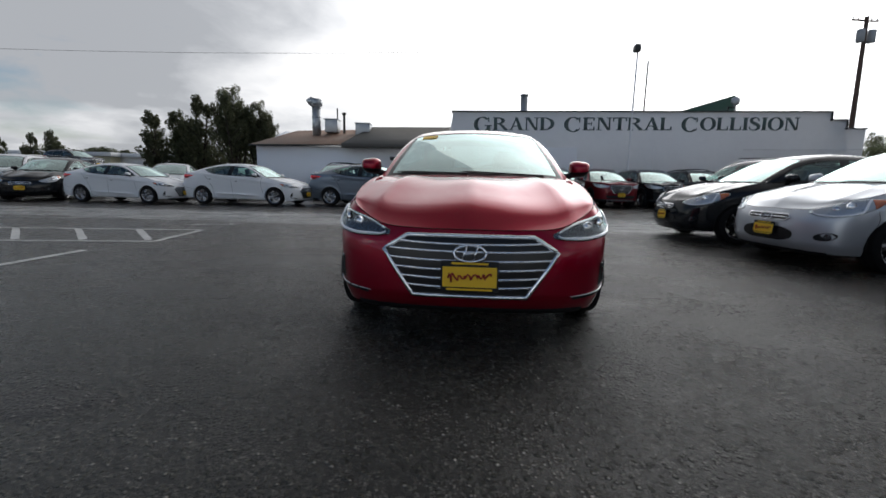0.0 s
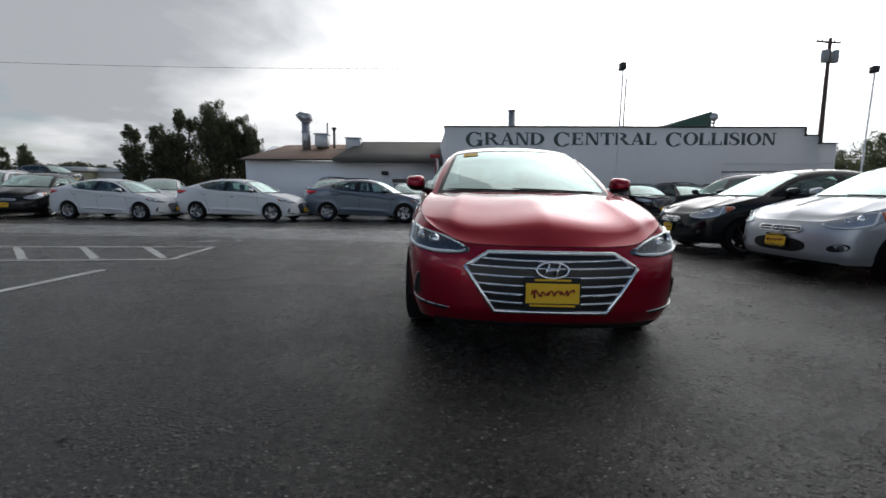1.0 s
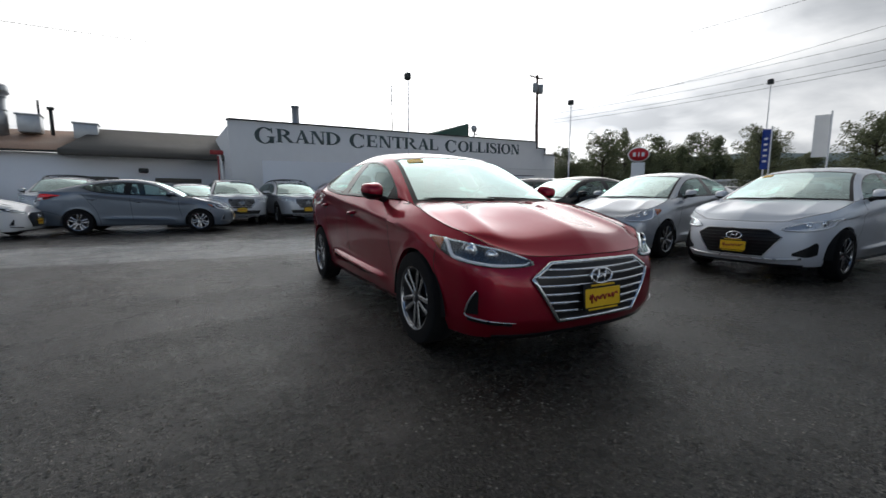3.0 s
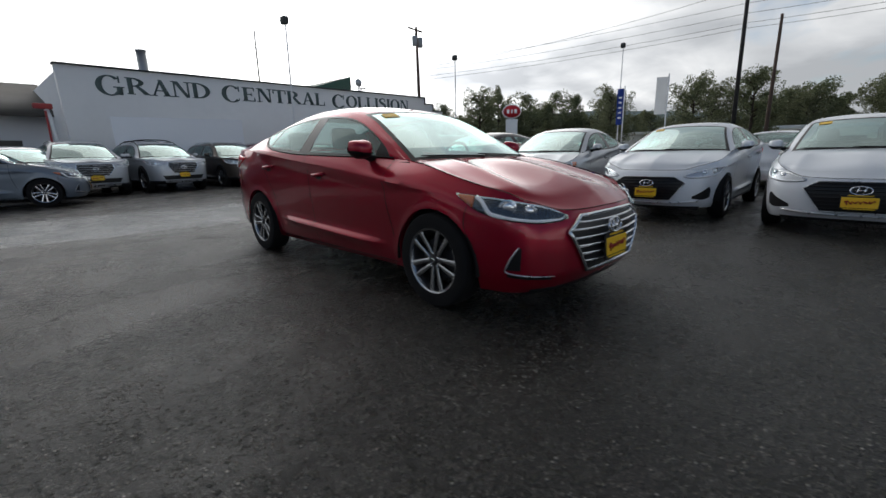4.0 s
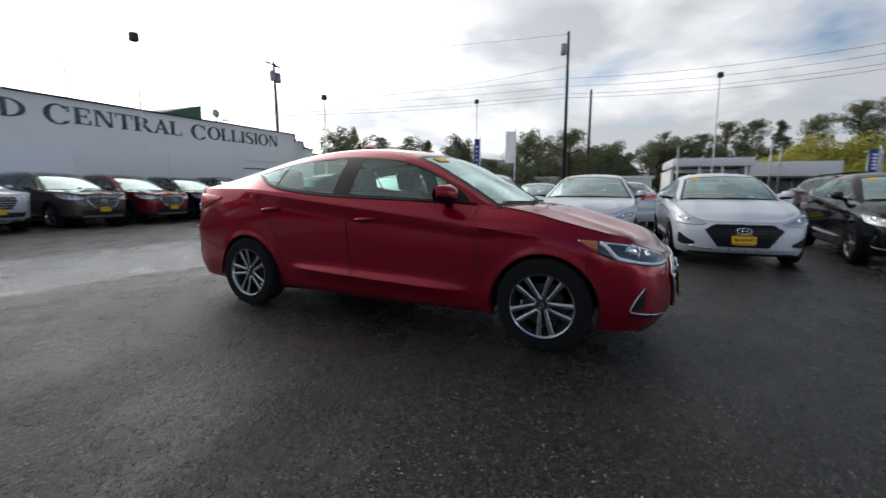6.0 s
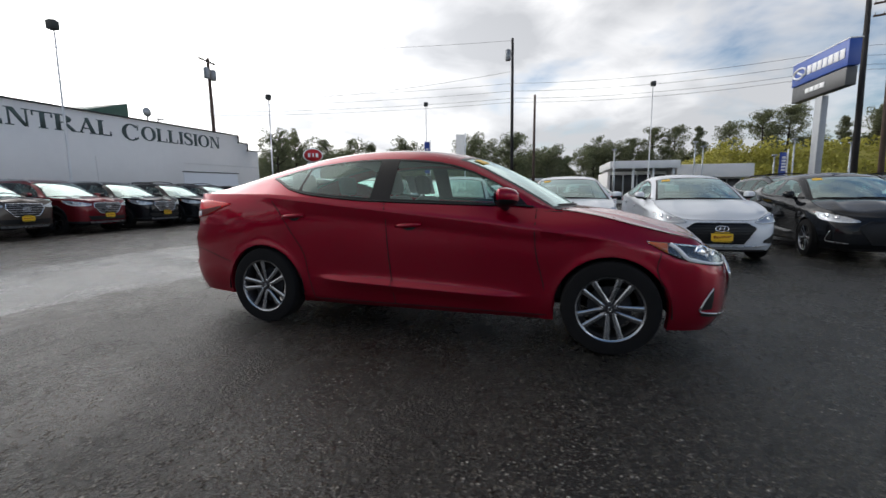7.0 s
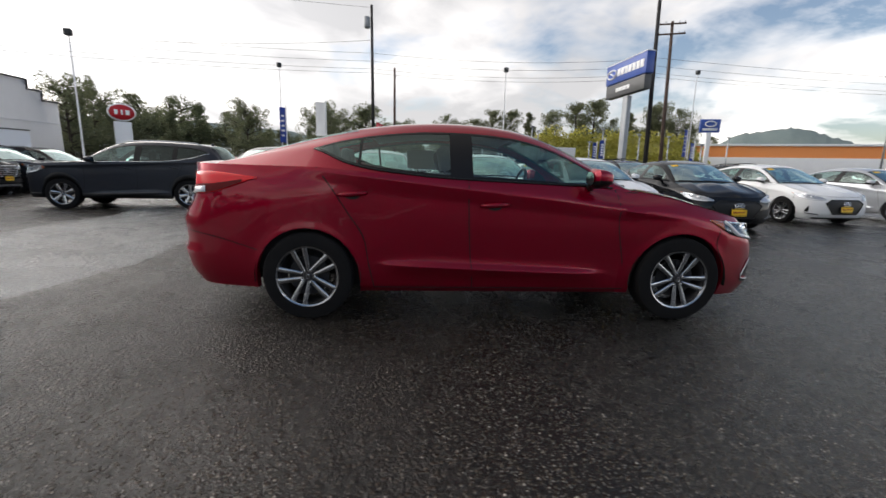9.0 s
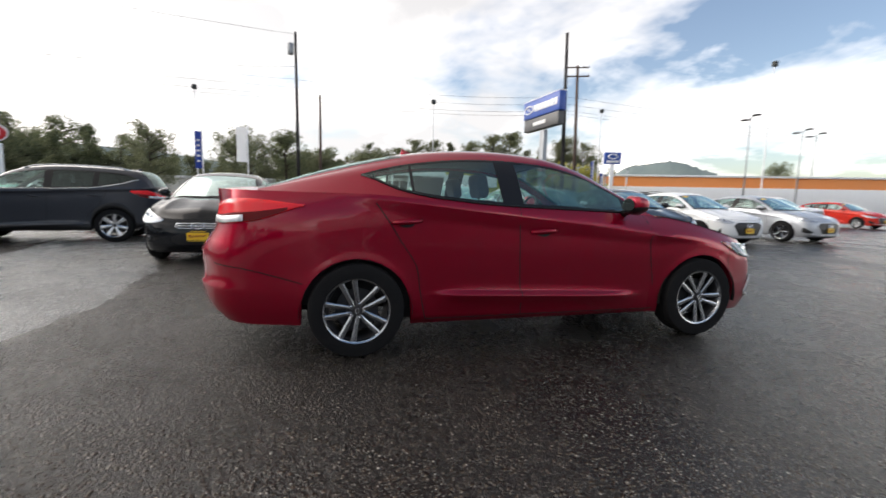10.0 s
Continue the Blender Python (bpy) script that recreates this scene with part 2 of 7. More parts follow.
def leaf_material(name, a, b_, c):
    m = bpy.data.materials.new(name)
    m.use_nodes = True
    n = Nodes(m.node_tree)
    geo = n.add("ShaderNodeNewGeometry")
    info = n.add("ShaderNodeObjectInfo")
    col = n.mix(geo.outputs["Random Per Island"], (*a, 1), (*b_, 1))
    col = n.mix(n.math("MULTIPLY", info.outputs["Random"], 0.6), col, (*c, 1))
    d = n.add("ShaderNodeBsdfPrincipled", Roughness=0.6)
    n.put(d.inputs["Base Color"], col)
    t = n.add("ShaderNodeBsdfTranslucent")
    n.put(t.inputs["Color"], col)
    s = n.add("ShaderNodeMixShader")
    s.inputs[0].default_value = 0.4
    n.put(s.inputs[1], d.outputs[0])
    n.put(s.inputs[2], t.outputs[0])
    out = n.add("ShaderNodeOutputMaterial")
    n.put(out.inputs[0], s.outputs[0])
    return m


RED = paint("red_paint", (0.285, 0.001, 0.018), 0.60, 0.34, 1.45)
WHITE = paint("white_paint", (0.78, 0.79, 0.80), 0.0)
SILVER = paint("silver_paint", (0.50, 0.52, 0.55), 0.55)
PEARL = paint("pearl_silver_paint", (0.69, 0.72, 0.76), 0.25)
GREY = paint("grey_paint", (0.16, 0.19, 0.23), 0.5)
DARK = paint("dark_paint", (0.008, 0.009, 0.011), 0.1)
CHAR = paint("charcoal_paint", (0.038, 0.042, 0.052), 0.5)
BROWN = paint("brown_paint", (0.09, 0.075, 0.065), 0.5)
WINE = paint("wine_paint", (0.16, 0.012, 0.018), 0.4)
SCARLET = paint("scarlet_paint", (0.5, 0.03, 0.02), 0.1)
GLASS = pane_material("window_glass", (0.76, 0.92, 0.88), 0.02, 0.14, 0.40, 4.2)
SCREEN = pane_material("screen_glass", (0.54, 0.80, 0.74), 0.03, 0.40, 0.58, 1.7)
PRIVACY = pane_material("privacy_glass", (0.10, 0.12, 0.12))
LENS = pane_material("lamp_lens", (0.95, 0.96, 0.98), 0.02, 0.05, 0.5, 4.0)
BLACK = material("black_trim", (0.007, 0.007, 0.008), 0.45, spec=0.35, grain=0.3)
GLOSSBLACK = material("gloss_black_trim", (0.008, 0.008, 0.009), 0.28, spec=0.35)
CHROME = material("chrome", (0.82, 0.83, 0.85), 0.09, 1.0)
SATIN = material("satin_silver", (0.62, 0.63, 0.65), 0.28, 0.9, grain=0.2)
ALLOY = material("alloy", (0.47, 0.48, 0.50), 0.13, 1.0, grain=0.45, grain_scale=20)
GUNMETAL = material("dark_alloy", (0.03, 0.03, 0.033), 0.5, 0.5)
RUBBER = material("tyre_rubber", (0.009, 0.009, 0.010), 0.9, spec=0.18, grain=0.5, second=(0.02, 0.019, 0.018), grain_scale=20, bump=0.2)
LINER = material("wheel_liner", (0.008, 0.008, 0.008), 0.95)
CABIN = material("cabin_plastic", (0.035, 0.036, 0.038), 0.6, grain=0.4)
SEAT = material("seat_cloth", (0.10, 0.10, 0.105), 0.9, grain=0.5, grain_scale=30, bump=0.15)
HEADLINER = material("headliner", (0.58, 0.57, 0.55), 0.9, grain=0.2)
DARKLENS = material("dark_red_lamp", (0.13, 0.001, 0.003), 0.3, spec=0.2)
REDLENS = material("red_lamp", (0.88, 0.010, 0.020), 0.18, spec=0.4, coat=0.3)
MIRROR = material("mirror_glass", (0.25, 0.26, 0.27), 0.06, 1.0)
WHITELENS = material("white_lamp", (0.92, 0.93, 0.95), 0.15, coat=1.0)
AMBER = material("amber_lamp", (0.62, 0.12, 0.015), 0.15, coat=1.0)
REFLECTOR = material("lamp_reflector", (0.55, 0.56, 0.58), 0.3, 0.6, grain=0.5, grain_scale=25, second=(0.25, 0.25, 0.27))
LAMPBOWL = material("lamp_bowl", (0.12, 0.125, 0.135), 0.22, 0.8, grain=0.5, grain_scale=30, second=(0.05, 0.05, 0.055))
PLATE = material("plate_yellow", (0.88, 0.53, 0.012), 0.45, grain=0.15)
PLATERED = material("plate_red", (0.30, 0.015, 0.01), 0.5)
STICKER = material("sticker_yellow", (0.90, 0.55, 0.05), 0.5)
ASPHALT = asphalt_material("wet_asphalt", (0.0180, 0.0182, 0.0138), 0.20, 1.2)
BROKEN = asphalt_material("broken_asphalt", (0.014, 0.0125, 0.011), 0.26, 1.2)
# high albedo paints in the wet sheen of the low sky
SHEEN_ASPHALT = asphalt_material("sheen_asphalt", (0.37, 0.372, 0.362), 0.18, 1.2, 0.0, 0.35, 0.6)
LINE = material("line_paint", (0.66, 0.66, 0.64), 0.6, grain=0.9, grain_scale=22, second=(0.18, 0.18, 0.18), bump=0.3)
STUCCO = material("painted_block", (0.82, 0.81, 0.80), 0.75, grain=0.5, grain_scale=3.0, second=(0.69, 0.68, 0.67), bump=0.3, bump_scale=25)
PATCH = material("fresh_paint", (0.87, 0.89, 0.93), 0.7, grain=0.3, grain_scale=2.0, second=(0.78, 0.80, 0.84))
SIGNGREEN = material("sign_green", (0.05, 0.085, 0.08), 0.7, grain=0.7, grain_scale=5, second=(0.15, 0.18, 0.18))
CREAM = material("cream_block", (0.66, 0.62, 0.44), 0.8, grain=0.5, grain_scale=3.0, second=(0.52, 0.49, 0.36), bump=0.3, bump_scale=25)
CAP = material("roof_cap", (0.03, 0.035, 0.035), 0.6, grain=0.3)
ROOFTAN = material("tan_roofing", (0.27, 0.17, 0.12), 0.7, grain=0.6, grain_scale=5, second=(0.20, 0.14, 0.11))
ROOFGREY = material("grey_roofing", (0.085, 0.08, 0.072), 0.8, grain=0.6, grain_scale=5, second=(0.14, 0.13, 0.11))
GALV = material("galvanised_steel", (0.42, 0.44, 0.46), 0.4, 0.8, grain=0.5, grain_scale=6)
STEELGREY = material("painted_steel", (0.33, 0.35, 0.37), 0.5, 0.3, grain=0.3)
POLEWOOD = material("pole_wood", (0.10, 0.065, 0.05), 0.85, grain=0.7, grain_scale=9, second=(0.05, 0.035, 0.03), bump=0.4)
POLEDARK = material("pole_dark", (0.022, 0.02, 0.02), 0.8, grain=0.5, grain_scale=9)
WIRE = material("wire", (0.03, 0.03, 0.032), 0.6)
BLUE = material("sign_blue", (0.02, 0.075, 0.36), 0.35, grain=0.15)
SIGNWHITE = material("sign_white", (0.80, 0.81, 0.82), 0.4, grain=0.15)
SIGNRED = material("sign_red", (0.55, 0.02, 0.03), 0.4, grain=0.15)
SIGNDARK = material("sign_dark", (0.06, 0.062, 0.066), 0.4, grain=0.2)
BARK = material("bark", (0.06, 0.045, 0.035), 0.9, grain=0.7, bump=0.5)
# leaf green paled, the haze over the far belt put into the colour
HAZY_LEAF = leaf_material("leaves", (0.09, 0.115, 0.06), (0.20, 0.22, 0.11), (0.20, 0.205, 0.12))
# darker copy of the leaves, backlit silhouette shade put into the colour
LEAF_SHADED = leaf_material("dark_leaves", (0.065, 0.08, 0.045), (0.15, 0.16, 0.08), (0.14, 0.14, 0.08))
SCRUB = leaf_material("scrub", (0.48, 0.42, 0.07), (0.58, 0.50, 0.12), (0.30, 0.33, 0.07))
# distance haze is painted into the hills' pale blue-grey
HAZY_HILL = material("wooded_hill", (0.19, 0.235, 0.225), 0.95, grain=0.8, grain_scale=0.25, second=(0.13, 0.18, 0.19))
ORANGE = material("orange_wall", (0.80, 0.27, 0.07), 0.7, grain=0.3, grain_scale=0.6, second=(0.62, 0.30, 0.15))
EARTH = material("grass_bank", (0.46, 0.40, 0.10), 0.95, grain=0.8, grain_scale=1.2, second=(0.07, 0.09, 0.025), bump=0.8, bump_scale=3)

# ---- mesh helpers ----


def sharpen(bm, degrees=38):
    for f in bm.faces:
        f.smooth = True
    limit = radians(degrees)
    for e in bm.edges:
        if len(e.link_faces) == 2 and e.calc_face_angle(0) > limit:
            e.smooth = False


def part(name, bm, mat, parent=None, label="", sharp=38):
    """Links a bmesh as one mesh object, under a thing or a part."""
    sharpen(bm, sharp)
    me = bpy.data.meshes.new(name)
    bm.to_mesh(me)
    bm.free()
    me.materials.append(mat)
    ob = new(name, me)
    if parent:
        ob.parent = parent
    if label:
        ob["label"] = label
    return ob


def thing(name, m, label, category, group="", kind=""):
    ob = new(name)
    ob.matrix_world = m
    return tagged(ob, label, category, group, kind)


def grid(bm, rows, flip=False, skip=None):
    """Quads between rows of points; cells for which skip(i, j) holds are left open."""
    vs = [[bm.verts.new(p) for p in row] for row in rows]
    for i in range(len(rows) - 1):
        for j in range(len(rows[0]) - 1):
            if skip and skip(i, j):
                continue
            q = [vs[i][j], vs[i][j + 1], vs[i + 1][j + 1], vs[i + 1][j]]
            if flip:
                q.reverse()
            try:
                bm.faces.new(q)
            except ValueError:
                pass
    return vs


def tidy(bm, dist=0.0004):
    bmesh.ops.remove_doubles(bm, verts=bm.verts[:], dist=dist)
    loose = [v for v in bm.verts if not v.link_faces]
    bmesh.ops.delete(bm, geom=loose, context="VERTS")


def mirrored(rows):
    return [[(x, -y, z) for x, y, z in row] for row in rows]


def box(bm, c, s, bevel=0.0, m=None, taper=1.0, segments=2):
    """A box at c of size s, with rounded edges; taper narrows its top."""
    r = bmesh.ops.create_cube(bm, size=1.0)
    vs = r["verts"]
    for v in vs:
        k = taper if v.co.z > 0 else 1.0
        v.co = Vector((v.co.x * s[0] * k, v.co.y * s[1] * k, v.co.z * s[2]))
    if bevel > 0:
        es = list({e for v in vs for e in v.link_edges})
        r = bmesh.ops.bevel(bm, geom=es, offset=bevel, segments=segments, affect="EDGES", profile=0.5)
        vs = list({v for f in r["faces"] for v in f.verts} | {v for v in vs if v.is_valid})
    for v in vs:
        if v.is_valid:
            v.co = (m @ v.co if m else v.co) + Vector(c)
    return vs


def tube(bm, path, r, n=8, caps=True, closed=False):
    """A round bar along points; r may be one radius or one for each point."""
    path = [Vector(p) for p in path]
    rings = []
    for i, p in enumerate(path):
        a = path[i - 1] if (i or closed) else path[0]
        b = path[(i + 1) % len(path)] if (i < len(path) - 1 or closed) else path[-1]
        t = (b - a).normalized()
        up = Vector((0, 0, 1)) if abs(t.z) < 0.95 else Vector((1, 0, 0))
        u = t.cross(up).normalized()
        w = t.cross(u).normalized()
        rr = r[i] if isinstance(r, (list, tuple)) else r
        rings.append([bm.verts.new(p + (u * math.cos(2 * math.pi * k / n) + w * math.sin(2 * math.pi * k / n)) * rr) for k in range(n)])
    pairs = list(zip(rings, rings[1:])) + ([(rings[-1], rings[0])] if closed else [])
    for a, b in pairs:
        for k in range(n):
            bm.faces.new([a[k], a[(k + 1) % n], b[(k + 1) % n], b[k]])
    if caps and not closed:
        bm.faces.new(rings[0][::-1])
        bm.faces.new(rings[-1])


def revolve(bm, profile, n=40, closed=False):
    """Turns (radius, y) points about the y axis."""
    rows = [[(r * math.cos(2 * math.pi * k / n), y, r * math.sin(2 * math.pi * k / n)) for k in range(n + 1)] for r, y in profile]
    if closed:
        rows.append(rows[0])
    grid(bm, rows)
    tidy(bm)


def prism(bm, pts, depth):
    """A flat outline pushed back by a vector, closed all round."""
    d = Vector(depth)
    a = [bm.verts.new(p) for p in pts]
    b = [bm.verts.new(Vector(p) + d) for p in pts]
    bm.faces.new(a)
    bm.faces.new(b[::-1])
    for i in range(len(a)):
        j = (i + 1) % len(a)
        bm.faces.new([a[j], a[i], b[i], b[j]])


def smooth_curve(pts, n):
    """Points on a soft curve through control points, evenly by length."""
    p = np.array(pts, float)
    t = np.zeros_like(p)
    t[1:-1] = (p[2:] - p[:-2]) / 2
    t[0], t[-1] = p[1] - p[0], p[-1] - p[-2]
    out = []
    for i in range(len(p) - 1):
        for u in np.linspace(0, 1, 40, endpoint=False):
            h = (2 * u**3 - 3 * u**2 + 1, u**3 - 2 * u**2 + u, -2 * u**3 + 3 * u**2, u**3 - u**2)
            out.append(h[0] * p[i] + h[1] * t[i] + h[2] * p[i + 1] + h[3] * t[i + 1])
    out.append(p[-1])
    out = np.array(out)
    s = np.r_[0, np.cumsum(np.linalg.norm(np.diff(out, axis=0), axis=1))]
    g = np.linspace(0, s[-1], n)
    return np.stack([np.interp(g, s, out[:, k]) for k in range(out.shape[1])], 1)


def soft(table):
    """A smooth function of one number through (at, value) pairs."""
    t = sorted(table)
    xs, ys = np.array([a for a, _ in t], float), np.array([b for _, b in t], float)
    d = np.diff(ys) / np.diff(xs)
    m = np.zeros_like(ys)
    m[0], m[-1] = d[0], d[-1]
    for i in range(1, len(ys) - 1):
        m[i] = 0.0 if d[i - 1] * d[i] <= 0 else 2 * d[i - 1] * d[i] / (d[i - 1] + d[i])

    def f(x):
        x = min(max(x, xs[0]), xs[-1])
        i = min(max(int(np.searchsorted(xs, x) - 1), 0), len(xs) - 2)
        h = xs[i + 1] - xs[i]
        u = (x - xs[i]) / h
        return float((2 * u**3 - 3 * u**2 + 1) * ys[i] + (u**3 - 2 * u**2 + u) * h * m[i] + (-2 * u**3 + 3 * u**2) * ys[i + 1] + (u**3 - u**2) * h * m[i + 1])

    return f


# ---- vehicles ----
SEDAN = dict(
    axles=(1.35, -1.35), wheel=0.314, arch=0.360, arch_z=0.298, face=0.880,
    plan=[(2.15, 0), (2.14, 0.3), (2.085, 0.57), (1.95, 0.782), (1.70, 0.865), (1.35, 0.890), (0.7, 0.890), (0, 0.895), (-0.8, 0.897),
          (-1.35, 0.897), (-1.8, 0.868), (-2.14, 0.775), (-2.32, 0.52), (-2.385, 0.25), (-2.395, 0)],
    side=[(0.15, -0.105), (0.22, -0.080), (0.30, -0.064), (0.40, -0.056), (0.50, -0.048), (0.60, -0.039), (0.70, -0.032), (0.80, -0.030), (0.878, -0.030), (0.91, -0.004), (0.95, -0.014), (1.0, -0.038), (1.08, -0.08), (1.2, -0.14)],
    front=[(0.15, -0.12), (0.22, -0.045), (0.30, -0.005), (0.42, 0.0), (0.54, -0.012), (0.62, -0.04), (0.68, -0.08), (0.72, -0.13), (0.80, -0.20)],
    rear=[(0.2, -0.12), (0.26, -0.055), (0.32, -0.005), (0.40, 0.020), (0.47, 0.032), (0.495, 0.010), (0.53, 0.008), (0.60, 0.014), (0.69, 0.018), (0.72, 0.002), (0.78, -0.045), (0.86, -0.085), (0.98, -0.108), (1.05, -0.100), (1.10, -0.095)],
    top=[(2.15, 0.648), (2.12, 0.656), (2.03, 0.712), (1.87, 0.768), (1.68, 0.81), (1.45, 0.865), (1.25, 0.915), (0.98, 0.955), (0.6, 0.978), (0.1, 0.992), (-0.4, 1.010),
         (-0.9, 1.045), (-1.3, 1.072), (-1.7, 1.076), (-2.1, 1.082), (-2.395, 1.092)],
    bottom=[(2.15, 0.182), (1.9, 0.182), (1.0, 0.200), (0, 0.20), (-1.0, 0.20), (-1.8, 0.225), (-2.1, 0.235), (-2.395, 0.25)],
    hood=[(1.95, 0.785), (1.68, 0.872), (1.4, 0.938), (1.12, 0.965)], cowl=0.98, corner=1.84, rear_corner=-2.16, deck=-1.95, deck_mid=(-2.0, 1.105),
    cant=[(0.98, 0.742, 0.955), (0.80, 0.705, 1.065), (0.60, 0.660, 1.175), (0.38, 0.615, 1.285), (0.15, 0.59, 1.357), (-0.1, 0.57, 1.392), (-0.4, 0.56, 1.402), (-0.7, 0.56, 1.388),
          (-1.0, 0.57, 1.348), (-1.3, 0.585, 1.285), (-1.6, 0.625, 1.205), (-1.82, 0.685, 1.135), (-1.95, 0.735, 1.096)],
    bow=[(0.98, 0.15), (0.3, 0.07), (0, 0.02), (-0.5, 0), (-1.0, -0.06), (-1.95, -0.08)],
    crown=[(0.98, 0.010), (0.6, 0.03), (0.3, 0.04), (-0.4, 0.048), (-1.0, 0.04), (-1.5, 0.03), (-1.95, 0.02)],
    header=0.26, backlight=-1.02, dlo=(0.80, -1.315), dlo_low=[(0.80, 0.10), (0.5, 0.03), (-0.3, 0.03), (-0.8, 0.06), (-1.05, 0.16), (-1.315, 0.62)],
    dlo_high=[(0.80, 0.12), (0.72, 0.62), (0.55, 0.80), (0.2, 0.86), (-0.4, 0.86), (-0.9, 0.82), (-1.15, 0.75), (-1.315, 0.64)],
    pillars=[(0.80, 0.66), (-0.20, -0.36), (-0.975, -0.995)], door_cuts=(0.90, -0.235, -1.0),
    lamp=[(0.47, 0.614, 0.634), (0.54, 0.600, 0.662), (0.66, 0.597, 0.697), (0.80, 0.608, 0.718), (0.95, 0.630, 0.738), (1.06, 0.658, 0.748), (1.15, 0.700, 0.757), (1.24, 0.752, 0.762)],
    amber=0.82, grille="chrome", seat=0.0, lift=0.0, tail="sedan", slope=0.105, crease=0.91,
)


def variant(base, **changes):
    d = dict(base)
    d.update(changes)
    return d


def stretch(base, zs, **changes):
    """The same make of shape, taller by zs above the sills."""
    d = dict(base)
    for key in ("side", "front", "rear"):
        d[key] = [(z * zs, v) for z, v in base[key]]
    for key in ("top", "bottom", "hood"):
        d[key] = [(x, z * zs) for x, z in base[key]]
    d["cant"] = [(x, y, z * zs) for x, y, z in base["cant"]]
    d["deck_mid"] = (base["deck_mid"][0], base["deck_mid"][1] * zs)
    d["lamp"] = [(a, b * zs, c * zs) for a, b, c in base["lamp"]]
    d.update(changes)
    return d


SPORT = variant(SEDAN, grille="dark", amber=0.93)
COMPACT = variant(stretch(SEDAN, 1.035), grille="slim", amber=0.80, lamp=[(0.50, 0.640, 0.665), (0.60, 0.612, 0.705), (0.74, 0.606, 0.748), (0.90, 0.628, 0.788), (1.06, 0.680, 0.815), (1.26, 0.785, 0.822)])
HATCH = variant(
    SEDAN, grille="dark", tail="hatch", amber=0.93,
    plan=[(2.16, 0), (2.14, 0.3), (2.06, 0.55), (1.90, 0.745), (1.66, 0.845), (1.35, 0.885), (0.7, 0.893), (0, 0.897), (-0.8, 0.897), (-1.35, 0.893), (-1.75, 0.86), (-1.98, 0.76), (-2.12, 0.5), (-2.17, 0.25), (-2.18, 0)],
    top=[(2.16, 0.705), (2.10, 0.71), (2.03, 0.745), (1.88, 0.795), (1.7, 0.835), (1.5, 0.88), (1.25, 0.93), (0.98, 0.97), (0.6, 0.99), (0.1, 1.005), (-0.4, 1.02), (-0.9, 1.045), (-1.3, 1.08), (-1.7, 1.09), (-2.18, 1.09)],
    hood=[(1.95, 0.82), (1.68, 0.90), (1.4, 0.952), (1.12, 0.98)], corner=1.86, rear_corner=-2.0, deck=-1.92, deck_mid=(-2.06, 1.09),
    cant=[(0.98, 0.825, 0.97), (0.80, 0.755, 1.085), (0.60, 0.685, 1.195), (0.38, 0.625, 1.305), (0.15, 0.595, 1.375), (-0.1, 0.58, 1.41), (-0.4, 0.575, 1.42), (-0.8, 0.575, 1.41),
          (-1.2, 0.58, 1.375), (-1.5, 0.60, 1.32), (-1.72, 0.635, 1.23), (-1.92, 0.71, 1.09)],
    bow=[(0.98, 0.15), (0.3, 0.07), (0, 0.02), (-0.8, 0), (-1.5, -0.06), (-1.92, -0.14)], crown=[(0.98, 0.010), (0.6, 0.03), (0.3, 0.04), (-0.4, 0.045), (-1.5, 0.03), (-1.92, 0.02)],
    header=0.26, backlight=-1.50, dlo=(0.80, -1.52), dlo_low=[(0.80, 0.10), (0.5, 0.03), (-0.3, 0.03), (-0.9, 0.05), (-1.3, 0.22), (-1.52, 0.55)],
    dlo_high=[(0.80, 0.12), (0.72, 0.62), (0.55, 0.80), (0.2, 0.86), (-0.4, 0.86), (-1.1, 0.80), (-1.35, 0.72), (-1.52, 0.57)], pillars=[(-0.20, -0.34), (-0.99, -1.09)],
)
FASTBACK = variant(SEDAN, grille="blank", amber=0.93, cant=[(0.98, 0.742, 0.955), (0.80, 0.705, 1.065), (0.60, 0.660, 1.175), (0.38, 0.615, 1.285), (0.15, 0.59, 1.362), (-0.1, 0.57, 1.400), (-0.4, 0.56, 1.410), (-0.7, 0.56, 1.40),
                                            (-1.0, 0.57, 1.365), (-1.3, 0.585, 1.310), (-1.6, 0.62, 1.235), (-1.80, 0.68, 1.175), (-1.95, 0.73, 1.13)], deck_mid=(-1.95, 1.15),
                   top=[(2.15, 0.685), (2.12, 0.69), (2.03, 0.725), (1.87, 0.770), (1.68, 0.81), (1.45, 0.865), (1.25, 0.915), (0.98, 0.955), (0.6, 0.978), (0.1, 0.992), (-0.4, 1.010), (-0.9, 1.045), (-1.3, 1.09), (-1.7, 1.12), (-2.1, 1.13), (-2.395, 1.13)])
_tall = stretch(HATCH, 1.17)
